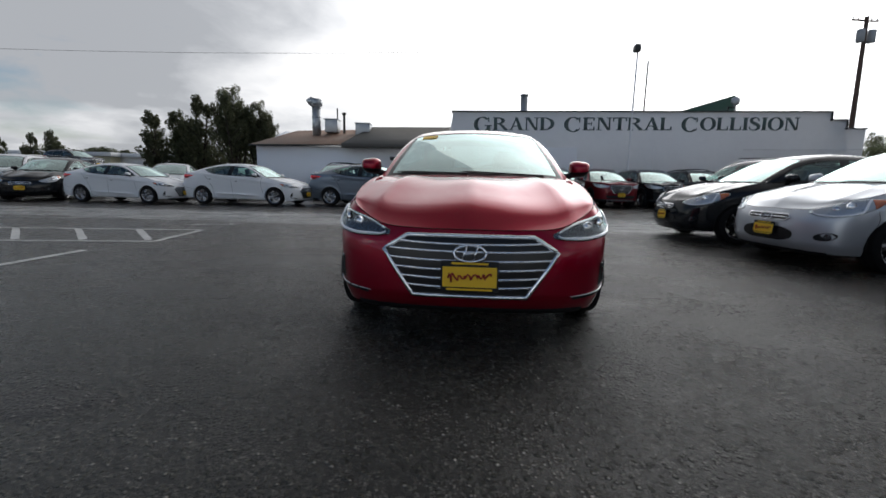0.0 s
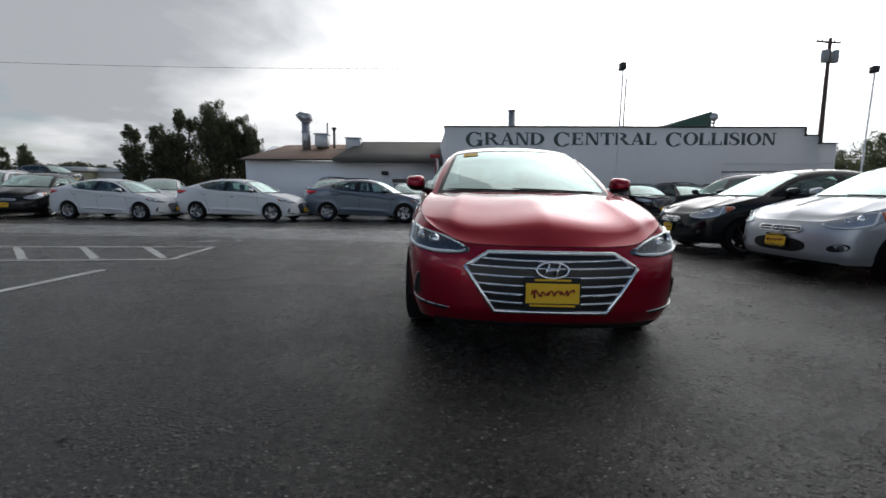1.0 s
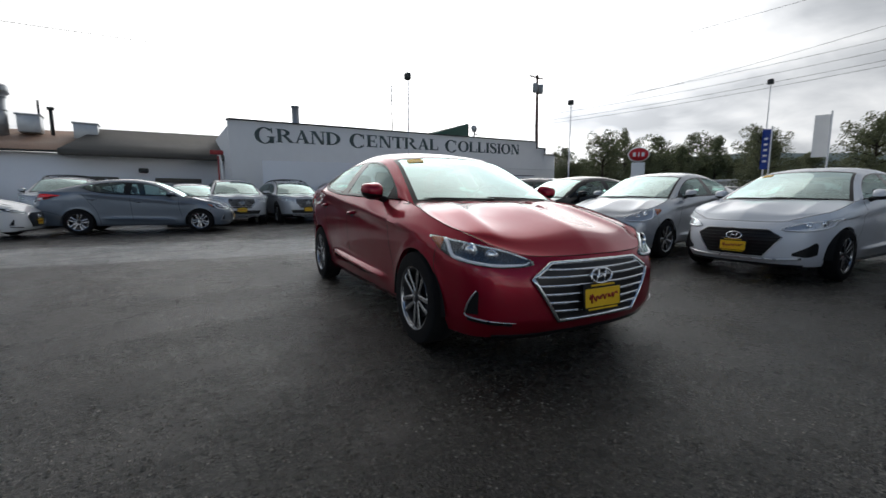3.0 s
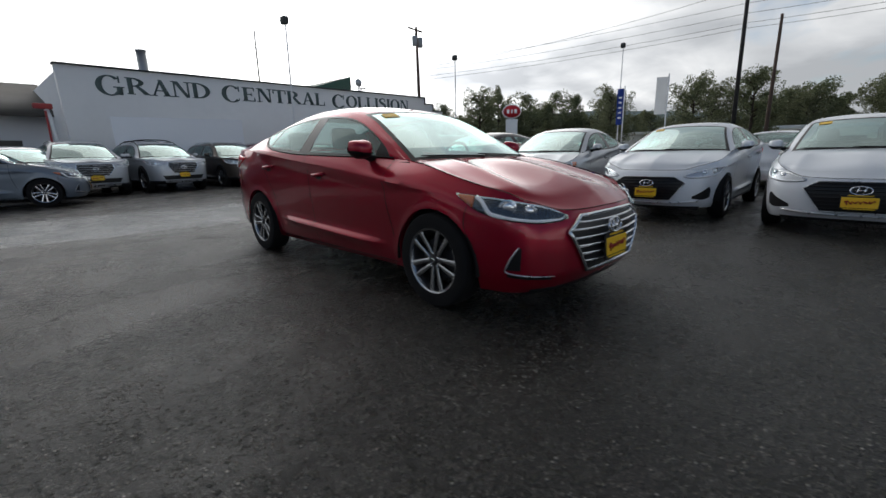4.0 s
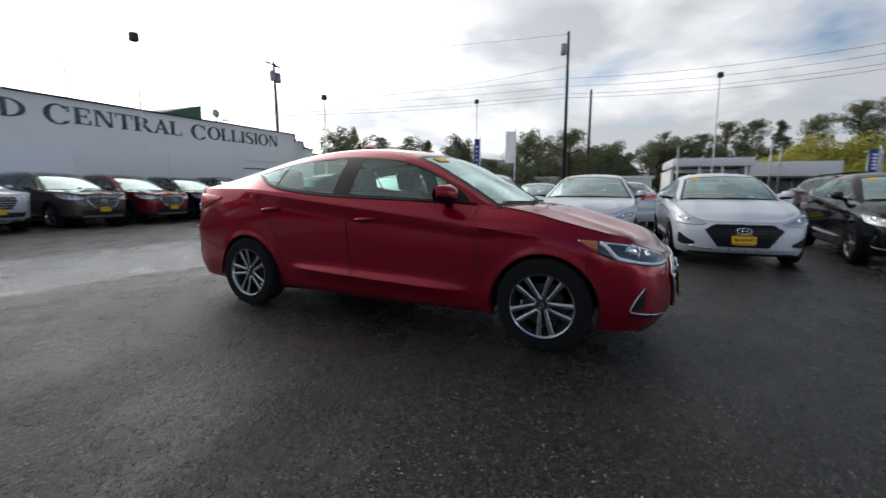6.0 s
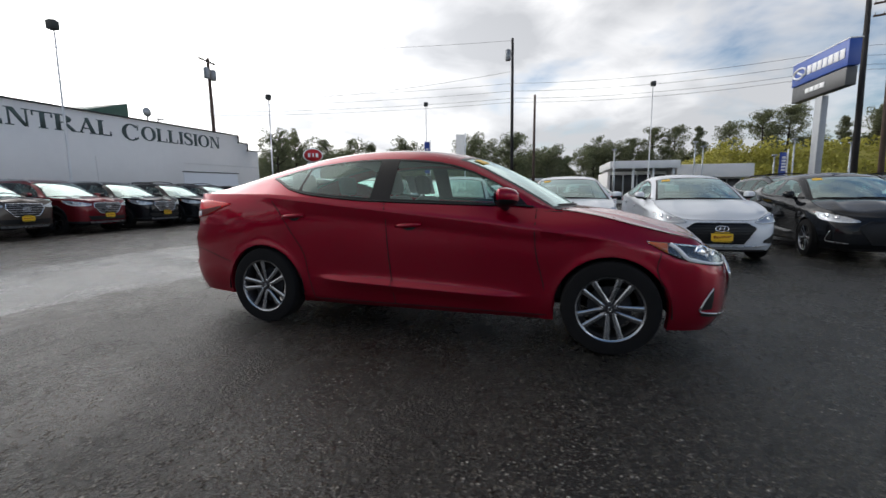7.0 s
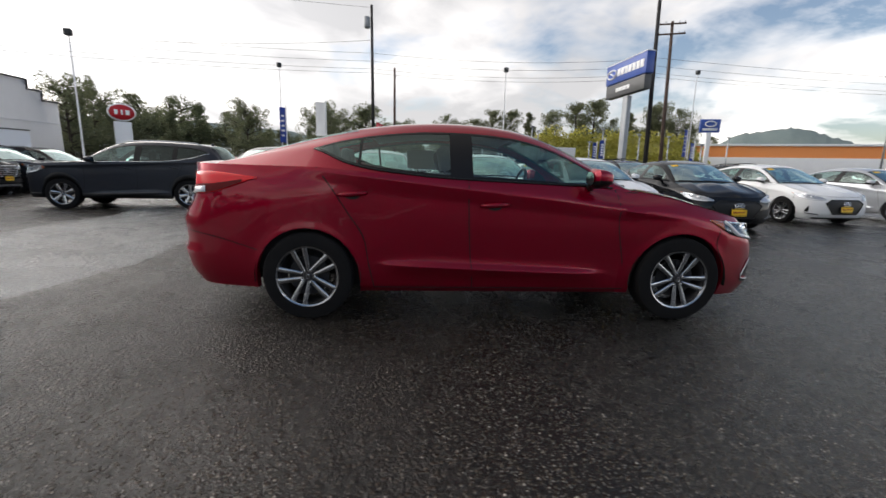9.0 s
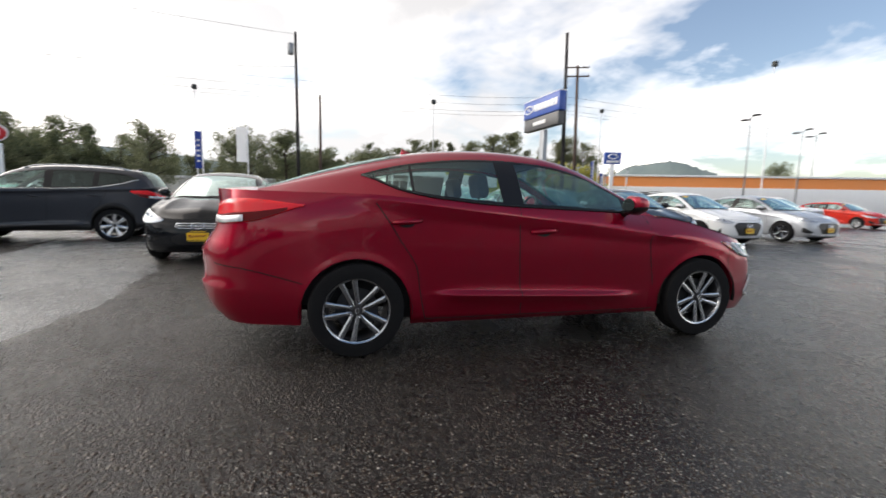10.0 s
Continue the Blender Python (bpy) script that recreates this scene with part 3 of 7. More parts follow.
SUV = variant(
    _tall, front=[(0.20, -0.12), (0.30, -0.045), (0.42, -0.005), (0.60, 0.0), (0.78, -0.012), (0.90, -0.04), (0.98, -0.085), (1.06, -0.16)], axles=(1.35, -1.33), wheel=0.362, arch=0.40, arch_z=0.35, face=0.900, crease=1.02, slope=0.05, grille="slats", tail="suv",
    plan=[(2.27, 0), (2.25, 0.35), (2.18, 0.62), (2.02, 0.80), (1.75, 0.90), (1.35, 0.935), (0.7, 0.94), (0, 0.94), (-0.8, 0.94), (-1.35, 0.935), (-1.85, 0.905), (-2.12, 0.82), (-2.25, 0.6), (-2.30, 0.3), (-2.31, 0)],
    top=[(2.27, 0.975), (2.2, 0.98), (2.1, 1.0), (1.95, 1.02), (1.7, 1.04), (1.4, 1.06), (1.2, 1.075), (0.98, 1.09), (0.6, 1.10), (-0.4, 1.12), (-1.0, 1.15), (-1.6, 1.19), (-2.31, 1.19)],
    bottom=[(2.27, 0.26), (1.9, 0.27), (1.0, 0.27), (-1.0, 0.27), (-1.8, 0.33), (-2.31, 0.36)],
    hood=[(2.1, 1.05), (1.8, 1.09), (1.4, 1.115), (1.12, 1.12)], corner=1.95, rear_corner=-2.14, deck=-2.06, deck_mid=(-2.2, 1.19),
    cant=[(0.98, 0.86, 1.09), (0.82, 0.80, 1.20), (0.62, 0.735, 1.335), (0.42, 0.685, 1.45), (0.2, 0.65, 1.53), (-0.1, 0.635, 1.58), (-0.5, 0.63, 1.60), (-1.0, 0.63, 1.595),
          (-1.5, 0.635, 1.57), (-1.78, 0.66, 1.53), (-1.93, 0.70, 1.40), (-2.06, 0.80, 1.19)],
    backlight=-1.76, dlo=(0.82, -1.80), dlo_low=[(0.82, 0.08), (0.5, 0.03), (-0.9, 0.04), (-1.4, 0.14), (-1.8, 0.52)],
    dlo_high=[(0.82, 0.10), (0.75, 0.60), (0.55, 0.80), (0.2, 0.86), (-1.0, 0.84), (-1.5, 0.76), (-1.8, 0.54)], pillars=[(-0.18, -0.32), (-1.0, -1.10)],
    bow=[(0.98, 0.14), (0.3, 0.06), (-0.8, 0), (-1.5, -0.05), (-2.06, -0.14)], crown=[(0.98, 0.010), (0.3, 0.04), (-0.4, 0.05), (-1.7, 0.03), (-2.06, 0.02)],
    lamp=[(0.47, 0.845, 0.885), (0.56, 0.825, 0.905), (0.72, 0.815, 0.935), (0.90, 0.825, 0.96), (1.08, 0.86, 0.98), (1.28, 0.93, 0.985)], amber=0.92, lift=0.06, seat=0.15,
)


SMOOTH_FLANK = soft([(0.15, -0.085), (0.30, -0.040), (0.45, -0.026), (0.65, -0.020), (0.80, -0.016), (0.90, -0.020), (1.0, -0.036), (1.08, -0.068), (1.2, -0.13)])


class Shape:
    """The outer surface of a vehicle: a plan outline, bulged by height, with a lower and an upper edge."""

    def __init__(self, p):
        self.p = p
        d = smooth_curve(p["plan"], 700)
        t = np.gradient(d, axis=0)
        t /= np.linalg.norm(t, axis=1)[:, None]
        self.x, self.y = d[:, 0], d[:, 1]
        self.nx, self.ny = -t[:, 1] * -1, t[:, 0] * -1
        self.s = np.r_[0, np.cumsum(np.linalg.norm(np.diff(d, axis=0), axis=1))]
        self.side, self.front, self.rear = soft(p["side"]), soft(p["front"]), soft(p["rear"])
        self.top, self.low = soft(p["top"]), soft(p["bottom"])
        c = smooth_curve(p["cant"], 200)[::-1]
        self.cx, self.cy, self.cz = c[:, 0], c[:, 1], c[:, 2]
        self.bow, self.crown = soft(p["bow"]), soft(p["crown"])

    def at_x(self, x):
        return float(np.interp(-x, -self.x, self.s))

    def plan_x(self, s):
        return float(np.interp(s, self.s, self.x))

    def point(self, s, z, out=0.0):
        """The surface at the outline's length s and height z, lifted by out."""
        x, y = np.interp(s, self.s, self.x), np.interp(s, self.s, self.y)
        nx, ny = np.interp(s, self.s, self.nx), np.interp(s, self.s, self.ny)
        p = self.p
        flank = self.side(z if z < 0.55 else z + p["slope"] * min(1, (z - 0.55) / 0.2) * x)
        if p["tail"] == "sedan":  # the creases fade out over the wings
            f = min(1.0, max(0.0, (-0.95 - x) / 0.6, (x - 0.95) / 0.45))
            flank += (SMOOTH_FLANK(z) - flank) * f
        if z < 1.05:  # wheel lips and the crease along the lower doors
            for a in p["axles"]:
                r = math.hypot(x - a, z - p["arch_z"])
                flank += 0.007 * math.exp(-((max(r - p["arch"], 0) / 0.035) ** 2))
            flank += 0.048 * math.exp(-(((z - 0.380 + 0.035 * x) / (0.012 if z > 0.380 - 0.035 * x else 0.05)) ** 2)) * max(0.0, 1 - (abs(x + 0.03) / 0.80) ** 6)
        if p["tail"] == "sedan" and x > 0.4:  # the wings roll in towards the bonnet
            k = min(1.0, (x - 0.4) / 0.5)
            u = max(0.0, (z - self.top(x) + 0.17) / 0.17)
            flank -= 0.085 * k * k * (3 - 2 * k) * u ** 1.7
        o = ny * ny * flank + nx * nx * (self.front(z) if nx > 0 else self.rear(z)) + out
        return (float(x + nx * o), float(max(y + ny * o, 0.0)), z)

    def ztop(self, s):
        return self.top(self.plan_x(s))

    def zlow(self, x):
        z = self.low(x)
        for a in self.p["axles"]:
            if abs(x - a) < self.p["arch"]:
                z = max(z, self.p["arch_z"] + math.sqrt(self.p["arch"] ** 2 - (x - a) ** 2))
        return z

    def belt(self, x):
        s = self.at_x(x)
        return self.point(s, self.ztop(s))

    def cant(self, x):
        return (x, float(np.interp(x, self.cx, self.cy)), float(np.interp(x, self.cx, self.cz)))

    def window(self, x, f, out=0.0):
        """The upper side between belt (f = 0) and roof rail (f = 1)."""
        b, c = self.belt(x), self.cant(x)
        r = max(0.0, (f - 0.72) / 0.28) ** 2
        return (x, b[1] + (c[1] - b[1]) * f + 0.07 * f * (1 - f) * (c[2] - b[2]) * 2 + out - 0.014 * r, b[2] + (c[2] - b[2]) * f - 0.016 * r)

    def roof(self, x, t, out=0.0):
        c = self.cant(x)
        r = max(0.0, (abs(t) - 0.80) / 0.20) ** 2
        return (x + self.bow(x) * (1 - t * t), c[1] * t - math.copysign(0.014 * r, t), c[2] + self.crown(x) * (1 - abs(t) ** 2.2) + out - 0.016 * r)


def both_sides(bm, rows, skip=None):
    grid(bm, rows, False, skip)
    grid(bm, mirrored(rows), True, skip)


def per_side(name, rows, mat, parent, skip=None):
    """One part for each side of the vehicle."""
    for r, f in ((rows, False), (mirrored(rows), True)):
        bm = bmesh.new()
        grid(bm, r, f, skip)
        tidy(bm)
        part(name, bm, mat, parent, "", 50)


def surface_strip(shape, path, width, out):
    """Rows for a narrow band over the surface along (s, z) points."""
    a, b = [], []
    for i, (s, z) in enumerate(path):
        s0, z0 = path[max(i - 1, 0)]
        s1, z1 = path[min(i + 1, len(path) - 1)]
        d = math.hypot(s1 - s0, z1 - z0) or 1
        ns, nz = -(z1 - z0) / d * width / 2, (s1 - s0) / d * width / 2
        a.append(shape.point(s + ns, z + nz, out))
        b.append(shape.point(s - ns, z - nz, out))
    return [a, b]


def band(shape, s_list, lo, hi, out, rows=6, lip=True):
    """A patch of the surface between two heights, lifted, with its rim closed down to the body."""
    r = []
    for i in range(rows + 1):
        f = i / rows
        r.append([shape.point(s, lo(s) + (hi(s) - lo(s)) * f, out) for s in s_list])
    if lip:
        first = [shape.point(s, lo(s), -0.004) for s in s_list]
        last = [shape.point(s, hi(s), -0.004) for s in s_list]
        r = [first] + r + [last]
        r = [[(*shape.point(s_list[0], row[0][2], -0.004)[:2], row[0][2])] + row + [(*shape.point(s_list[-1], row[-1][2], -0.004)[:2], row[-1][2])] for row in r]
    return r


def lathe_part(name, profile, mat, parent, n=40, closed=False, label=""):
    bm = bmesh.new()
    revolve(bm, profile, n, closed)
    return part(name, bm, mat, parent, label, 30)


WHEELS = {}


def wheel_meshes(spokes="twin"):
    """A road wheel of unit radius facing +y: tyre, rim, disc; shared by all."""
    if spokes in WHEELS:
        return WHEELS[spokes]
    made = []
    rr = 0.68
    bm = bmesh.new()
    revolve(bm, [(rr, -0.27), (rr + 0.02, -0.30), (0.90, -0.315), (0.965, -0.29), (0.99, -0.24), (1.0, -0.16), (0.992, -0.155), (0.992, -0.145), (1.0, -0.14), (1.0, -0.01), (0.992, -0.005), (0.992, 0.005), (1.0, 0.01),
                 (1.0, 0.14), (0.992, 0.145), (0.992, 0.155), (1.0, 0.16), (0.99, 0.24), (0.965, 0.29), (0.90, 0.315), (rr + 0.02, 0.30), (rr, 0.27)], 48)
    made.append(("tyre", bm, RUBBER))
    bm = bmesh.new()
    revolve(bm, [(rr, -0.27), (0.60, -0.25), (0.58, 0.0), (0.61, 0.20), (0.635, 0.235)], 48)
    made.append(("barrel", bm, GUNMETAL))
    bm = bmesh.new()
    revolve(bm, [(0.635, 0.235), (0.645, 0.262), (0.655, 0.285), (0.675, 0.29), (0.692, 0.30), (0.698, 0.285)], 48)
    k = 5 if spokes in ("twin", "five") else 7
    for i in range(k):
        a0 = 2 * math.pi * i / k + math.pi / 2
        for side in ((-1, 1) if spokes == "twin" else (0,)):
            ca, sa = math.cos(a0), math.sin(a0)  # spokes widen outwards
            rows = []
            for r, off, w, y in ((0.10, 0.050, 0.040, 0.235), (0.25, 0.078, 0.048, 0.245), (0.45, 0.108, 0.056, 0.262), (0.648, 0.142, 0.066, 0.272)):
                o = off * side
                if not side:
                    w *= 1.9
                ring = []
                for dw, dy in ((-w, -0.07), (-w * 0.95, -0.012), (-w * 0.55, 0.0), (w * 0.55, 0.0), (w * 0.95, -0.012), (w, -0.07)):
                    tx, rx = o + dw, r
                    ring.append((rx * ca - tx * sa, y + dy, rx * sa + tx * ca))
                rows.append(ring)
            grid(bm, rows)
    tidy(bm)
    made.append(("rim", bm, ALLOY))
    bm = bmesh.new()
    revolve_pts = [(0.0, 0.262), (0.085, 0.262), (0.10, 0.25), (0.105, 0.235), (0.20, 0.225), (0.215, 0.16)]
    rows = [[(r * math.cos(2 * math.pi * j / 30), y, r * math.sin(2 * math.pi * j / 30)) for j in range(31)] for r, y in revolve_pts]
    grid(bm, rows)
    tidy(bm)
    made.append(("hub_cap", bm, GUNMETAL))
    bm = bmesh.new()
    for i in range(5 if spokes == "twin" else 0):
        a = 2 * math.pi * (i + 0.5) / 5 + math.pi / 2
        tube(bm, [(0.15 * math.cos(a), 0.21, 0.15 * math.sin(a)), (0.15 * math.cos(a), 0.243, 0.15 * math.sin(a))], 0.022, 6)
        made.append(("wheel_nut", bm, CHROME))
        bm = bmesh.new()
    revolve_ring = [(0.060 * math.cos(t), 0.266, 0.032 * math.sin(t)) for t in np.linspace(0, 2 * math.pi, 14, endpoint=False)]
    tube(bm, revolve_ring, 0.008, 5, closed=True)
    made.append(("wheel_badge", bm, CHROME))
    bm = bmesh.new()
    revolve(bm, [(0.0, 0.10), (0.44, 0.10), (0.45, 0.09), (0.45, 0.04), (0.0, 0.04)], 36)
    box(bm, (0.36, 0.09, 0.10), (0.18, 0.10, 0.34), 0.02)
    made.append(("brake_disc", bm, GUNMETAL))
    out = []
    for name, b, mat in made:
        sharpen(b, 32)
        me = bpy.data.meshes.new(name)
        b.to_mesh(me)
        b.free()
        me.materials.append(mat)
        out.append((name, me))
    WHEELS[spokes] = out
    return out


def add_wheel(car, x, y, r, spokes):
    hub = new("wheel")
    hub.parent = car
    hub.location = (x, y, r)
    hub.rotation_euler = (0, random.uniform(0, 6), 0 if y > 0 else math.pi)
    hub.scale = (r, r, r)
    for name, me in wheel_meshes(spokes):
        ob = new(name, me)
        ob.parent = hub
    return hub


def patch_on_roof(shape, x0, x1, t0, t1, out, nx=6, nt=6):
    return [[shape.roof(x0 + (x1 - x0) * i / nx, t0 + (t1 - t0) * j / nt, out) for j in range(nt + 1)] for i in range(nx + 1)]


def build_car(name, p, body_paint, label, category, spokes="twin", fine=True, sticker=False, rack=False, plate=True, privacy=False, group="", paper=False):
    """A whole vehicle about its wheelbase's middle, nose towards +x."""
    sh = Shape(p)
    car = thing(name, Matrix(), label, category, group)
    a0, a1 = p["axles"]
    R = p["arch"]
    # stations along the outline
    s_corner, s_cowl = sh.at_x(p["corner"]), sh.at_x(p["cowl"])
    s_deck, s_rear = sh.at_x(p["deck"]), sh.at_x(p["rear_corner"])
    front = list(np.linspace(0, s_corner, 25))
    xs = [p["corner"], p["corner"] - 0.1]
    arc = [math.cos(math.pi * k / 14) for k in range(15)]
    x_front = [a0 + R + 0.002] + [a0 + R * c for c in arc] + [a0 - R - 0.002]
    x_rear = [a1 + R + 0.002] + [a1 + R * c for c in arc] + [a1 - R - 0.002]
    cuts = p["door_cuts"]
    mids = sorted(set([p["cowl"], cuts[0], cuts[1]] + [round(0.84 - 0.08 * k, 3) for k in range(23)]), reverse=True)
    mids = [x for x in mids if a1 + R + 0.03 < x < a0 - R - 0.0]
    tails = [x for x in (p["deck"], -1.76, -1.82, -1.88, -2.02, -2.08, p["rear_corner"] + 0.04) if p["rear_corner"] < x < a1 - R - 0.03]
    xs = sorted(set([p["corner"]] + x_front + mids + x_rear + tails + [p["rear_corner"], p["cowl"], p["deck"]]), reverse=True)
    xs = [x for x in xs if p["rear_corner"] <= x <= p["corner"]]
    sides = [sh.at_x(x) for x in xs]
    rear = list(np.linspace(s_rear, sh.s[-1], 13))
    ss = front[:-1] + sides + rear[1:]
    cols = []
    for s in ss:
        x = sh.plan_x(s)
        zb, zt = sh.zlow(x), sh.ztop(s)
        lip = sh.point(s, zb, -0.045)
        # one row of points runs along each crease
        z1 = min(max(zb + 0.03, 0.380 - 0.035 * x), zt - 0.05)
        z2 = min(max(p["crease"] - p["slope"] * x, z1 + 0.03), zt - 0.008)
        zs = list(np.linspace(zb, max(z1 - 0.03, zb + 0.005), 4)) + [z1 - 0.012, z1, z1 + 0.015] + list(np.linspace(z1 + 0.035, z2, 10)) + list(np.linspace(z2, zt, 6))[1:]
        zs = [max(q, zb + 0.0005 * k) for k, q in enumerate(zs)]
        cols.append([(lip[0], lip[1], zb + 0.004)] + [sh.point(s, z) for z in zs])
    i_corner, i_rear = len(front) - 1, len(front) - 1 + len(sides) - 1
    index = {round(x, 6): len(front) - 1 + k for k, x in enumerate(xs)}
    d0, d1 = index[round(cuts[0], 6)], index[round(cuts[1], 6)]
    d2 = min(index[k] for k in index if k <= cuts[2] + 1e-6)
    i_cowl, i_deck = index[round(p["cowl"], 6)], index[round(p["deck"], 6)]
    i_nose = index[round(a0 + R + 0.002, 6)] if round(a0 + R + 0.002, 6) in index else i_corner
    i_tail = index[round(a1 - R - 0.002, 6)]

    def panel(pname, i0, i1, joined=False):
        if joined:
            bm = bmesh.new()
            both_sides(bm, cols[i0:i1 + 1])
            tidy(bm)
            part(pname, bm, body_paint, car, "", 50)
        else:
            per_side(pname, cols[i0:i1 + 1], body_paint, car)

    panel("front_bumper", 0, i_nose, True)
    panel("fender", i_nose, d0)
    for pname, i, j in (("front_door", d0, d1), ("rear_door", d1, d2)):
        for sign in (1, -1):
            bm = bmesh.new()
            rows = cols[i:j + 1]
            grid(bm, rows if sign > 0 else mirrored(rows), sign < 0)
            door = part(pname, bm, body_paint, car, "", 50)
            # handle, over a flat black oval painted as its recess's shade
            hx = cuts[1] + 0.19 if pname == "front_door" else cuts[2] - 0.03
            hz = sh.ztop(sh.at_x(hx)) - 0.165 if p["tail"] == "sedan" else sh.ztop(sh.at_x(hx)) - 0.15
            b = bmesh.new()
            path = [sh.point(sh.at_x(hx - 0.10 + 0.04 * k), hz + 0.003 * k, 0.006 + (0.020 if 0 < k < 5 else 0)) for k in range(6)]
            tube(b, [(q[0], q[1] * sign, q[2]) for q in path], [0.012, 0.016, 0.018, 0.018, 0.016, 0.012], 8)
            part("handle", b, body_paint, door)
            b = bmesh.new()
            ring = [sh.point(sh.at_x(hx + 0.05 * math.cos(k * math.pi / 8)), hz + 0.020 * math.sin(k * math.pi / 8) - 0.010, 0.002) for k in range(16)]
            b.faces.new([b.verts.new((q[0], q[1] * sign, q[2])) for q in ring])
            part("handle_recess", b, BLACK, door)
    panel("rear_quarter", d2, i_tail)
    panel("rear_bumper", i_tail, len(cols) - 1, True)

    # bonnet and boot lid: patches between the upper edge and a curved back line
    def coons(F, S, C, B, lift=None):
        na, nb = len(F) - 1, len(S) - 1
        F, S, C, B = (np.array(q, float) for q in (F, S, C, B))
        rows = []
        for j in range(nb + 1):
            b = j / nb
            row = []
            for i in range(na + 1):
                a = i / na
                q = (1 - b) * F[i] + b * B[i] + (1 - a) * C[j] + a * S[j] - ((1 - a) * (1 - b) * F[0] + a * (1 - b) * F[-1] + (1 - a) * b * B[0] + a * b * B[-1])
                if lift is not None:
                    q = q + np.array((0, 0, lift(a, b)))
                row.append(tuple(q))
            rows.append(row)
        return rows

    F = [cols[i][-1] for i in range(0, i_corner + 1)]
    S = [cols[i][-1] for i in range(i_corner, i_cowl + 1)]
    mid = smooth_curve([(F[0][0], F[0][2])] + list(p["hood"]), len(S))
    C = [(x, 0.0, z) for x, z in mid]
    B = [sh.roof(p["cowl"], t) for t in np.linspace(0, 1, len(F))]
    B[-1] = S[-1]
    C[-1] = B[0]
    rows = coons(F, S, C, B, lambda a, b: 0.024 * math.exp(-abs(a - 0.66 + 0.06 * b) / 0.11) * math.sin(math.pi * min(1, b * 1.03)) ** 0.6 - 0.012 * math.exp(-((a - 0.36) / 0.22) ** 2) * math.sin(math.pi * b))
    bm = bmesh.new()
    both_sides(bm, rows)
    tidy(bm)
    part("bonnet", bm, body_paint, car, "", 50)
    # bonnet's shut line
    bm = bmesh.new()
    edge = [Vector(q) + Vector((0.004, 0, 0.003)) for q in F]
    edge += [Vector(q) + Vector((0, 0.003, 0.003)) for q in S[1:]]
    tube(bm, edge, 0.0022, 5)
    tube(bm, [(q.x, -q.y, q.z) for q in edge], 0.0022, 5)
    part("bonnet_gap", bm, LINER, car)
    F = [cols[i][-1] for i in range(len(cols) - 1, i_rear - 1, -1)]
    S = [cols[i][-1] for i in range(i_rear, i_deck - 1, -1)]
    B = [sh.roof(p["deck"], t) for t in np.linspace(0, 1, len(F))]
    B[-1] = S[-1]
    mid = smooth_curve([(F[0][0], F[0][2]), p["deck_mid"]] if len(S) < 3 else [(F[0][0], F[0][2]), ((F[0][0] + B[0][0]) / 2, (F[0][2] + B[0][2]) / 2 + 0.004), (B[0][0], B[0][2])], len(S))
    C = [(x, 0.0, z) for x, z in mid]
    C[-1] = B[0]
    bm = bmesh.new()
    both_sides(bm, coons(F, S, C, B))
    tidy(bm)
    part("boot_lid", bm, body_paint, car, "", 50)

    # roof, screens and upper sides
    x0, x1 = p["cowl"], p["deck"]
    ts = np.array([-1, -0.955, -0.90, -0.75, -0.5, -0.25, 0, 0.25, 0.5, 0.75, 0.90, 0.955, 1])

    def roof_rows(xa, xb, n, out=0.0, sel=ts):
        return [[sh.roof(xa + (xb - xa) * i / n, t, out) for t in sel] for i in range(n + 1)]

    bm = bmesh.new()
    grid(bm, roof_rows(p["header"], p["backlight"], 14))
    for xa, xb in ((x0, p["header"]), (p["backlight"], x1)):
        r = roof_rows(xa, xb, 10)
        grid(bm, r, False, lambda i, j: 0 < j < 11)
    tidy(bm)
    part("roof", bm, body_paint, car, "", 50)
    bm = bmesh.new()
    grid(bm, roof_rows(p["header"] - 0.05, p["backlight"] + 0.05, 10, -0.035, ts[1:-1]))
    part("headliner", bm, HEADLINER, car)
    for gname, xa, xb, mat in (("windscreen", x0, p["header"], SCREEN), ("rear_window", x1, p["backlight"], PRIVACY if privacy else GLASS)):
        bm = bmesh.new()
        r = roof_rows(xa + (xb - xa) * 0.05, xb + (xa - xb) * 0.03, 10, -0.003, ts[2:-2])
        grid(bm, r)
        glass = part(gname, bm, mat, car)
        glass.visible_shadow = False
        bm = bmesh.new()
        r = roof_rows(xa, xb, 22, -0.001, ts[1:-1])
        grid(bm, r, False, lambda i, j: 0 < j < 9 and 1 <= i < 21)
        tidy(bm)
        part("screen_border", bm, GLOSSBLACK, glass)
    lo, hi = soft(p["dlo_low"]), soft(p["dlo_high"])
    da, db = p["dlo"]
    stops = [x0, (x0 + da) / 2, da]
    marks = [da]
    for pa, pb in p["pillars"]:
        marks += [pa, pb]
    marks.append(db)
    xcols = []
    for k in range(len(marks) - 1):
        n = 10 if abs(marks[k] - marks[k + 1]) > 0.25 else 2 if abs(marks[k] - marks[k + 1]) < 0.2 else 5
        xcols += list(np.linspace(marks[k], marks[k + 1], n, endpoint=False))
    xcols = [x0, (x0 + da) / 2] + xcols + [db, (db + x1) / 2, db + (x1 - db) * 0.8, x1]

    def fr(x):
        if x > da or x < db:
            f = lo(x) if x > da else (lo(db) + hi(db)) / 2
            return [0, f, f, f, f, f, f, f, (f + 1) / 2, 1]
        l, h = lo(x), max(hi(x), lo(x) + 0.004)
        m_ = min(0.045, (h - l) / 4)
        g = np.linspace(l + m_, h - m_, 4)
        return [0, l, *g, h, h + (1 - h) * 0.25, h + (1 - h) * 0.6, 1]

    rows = [[sh.window(x, f) for f in fr(x)] for x in xcols]

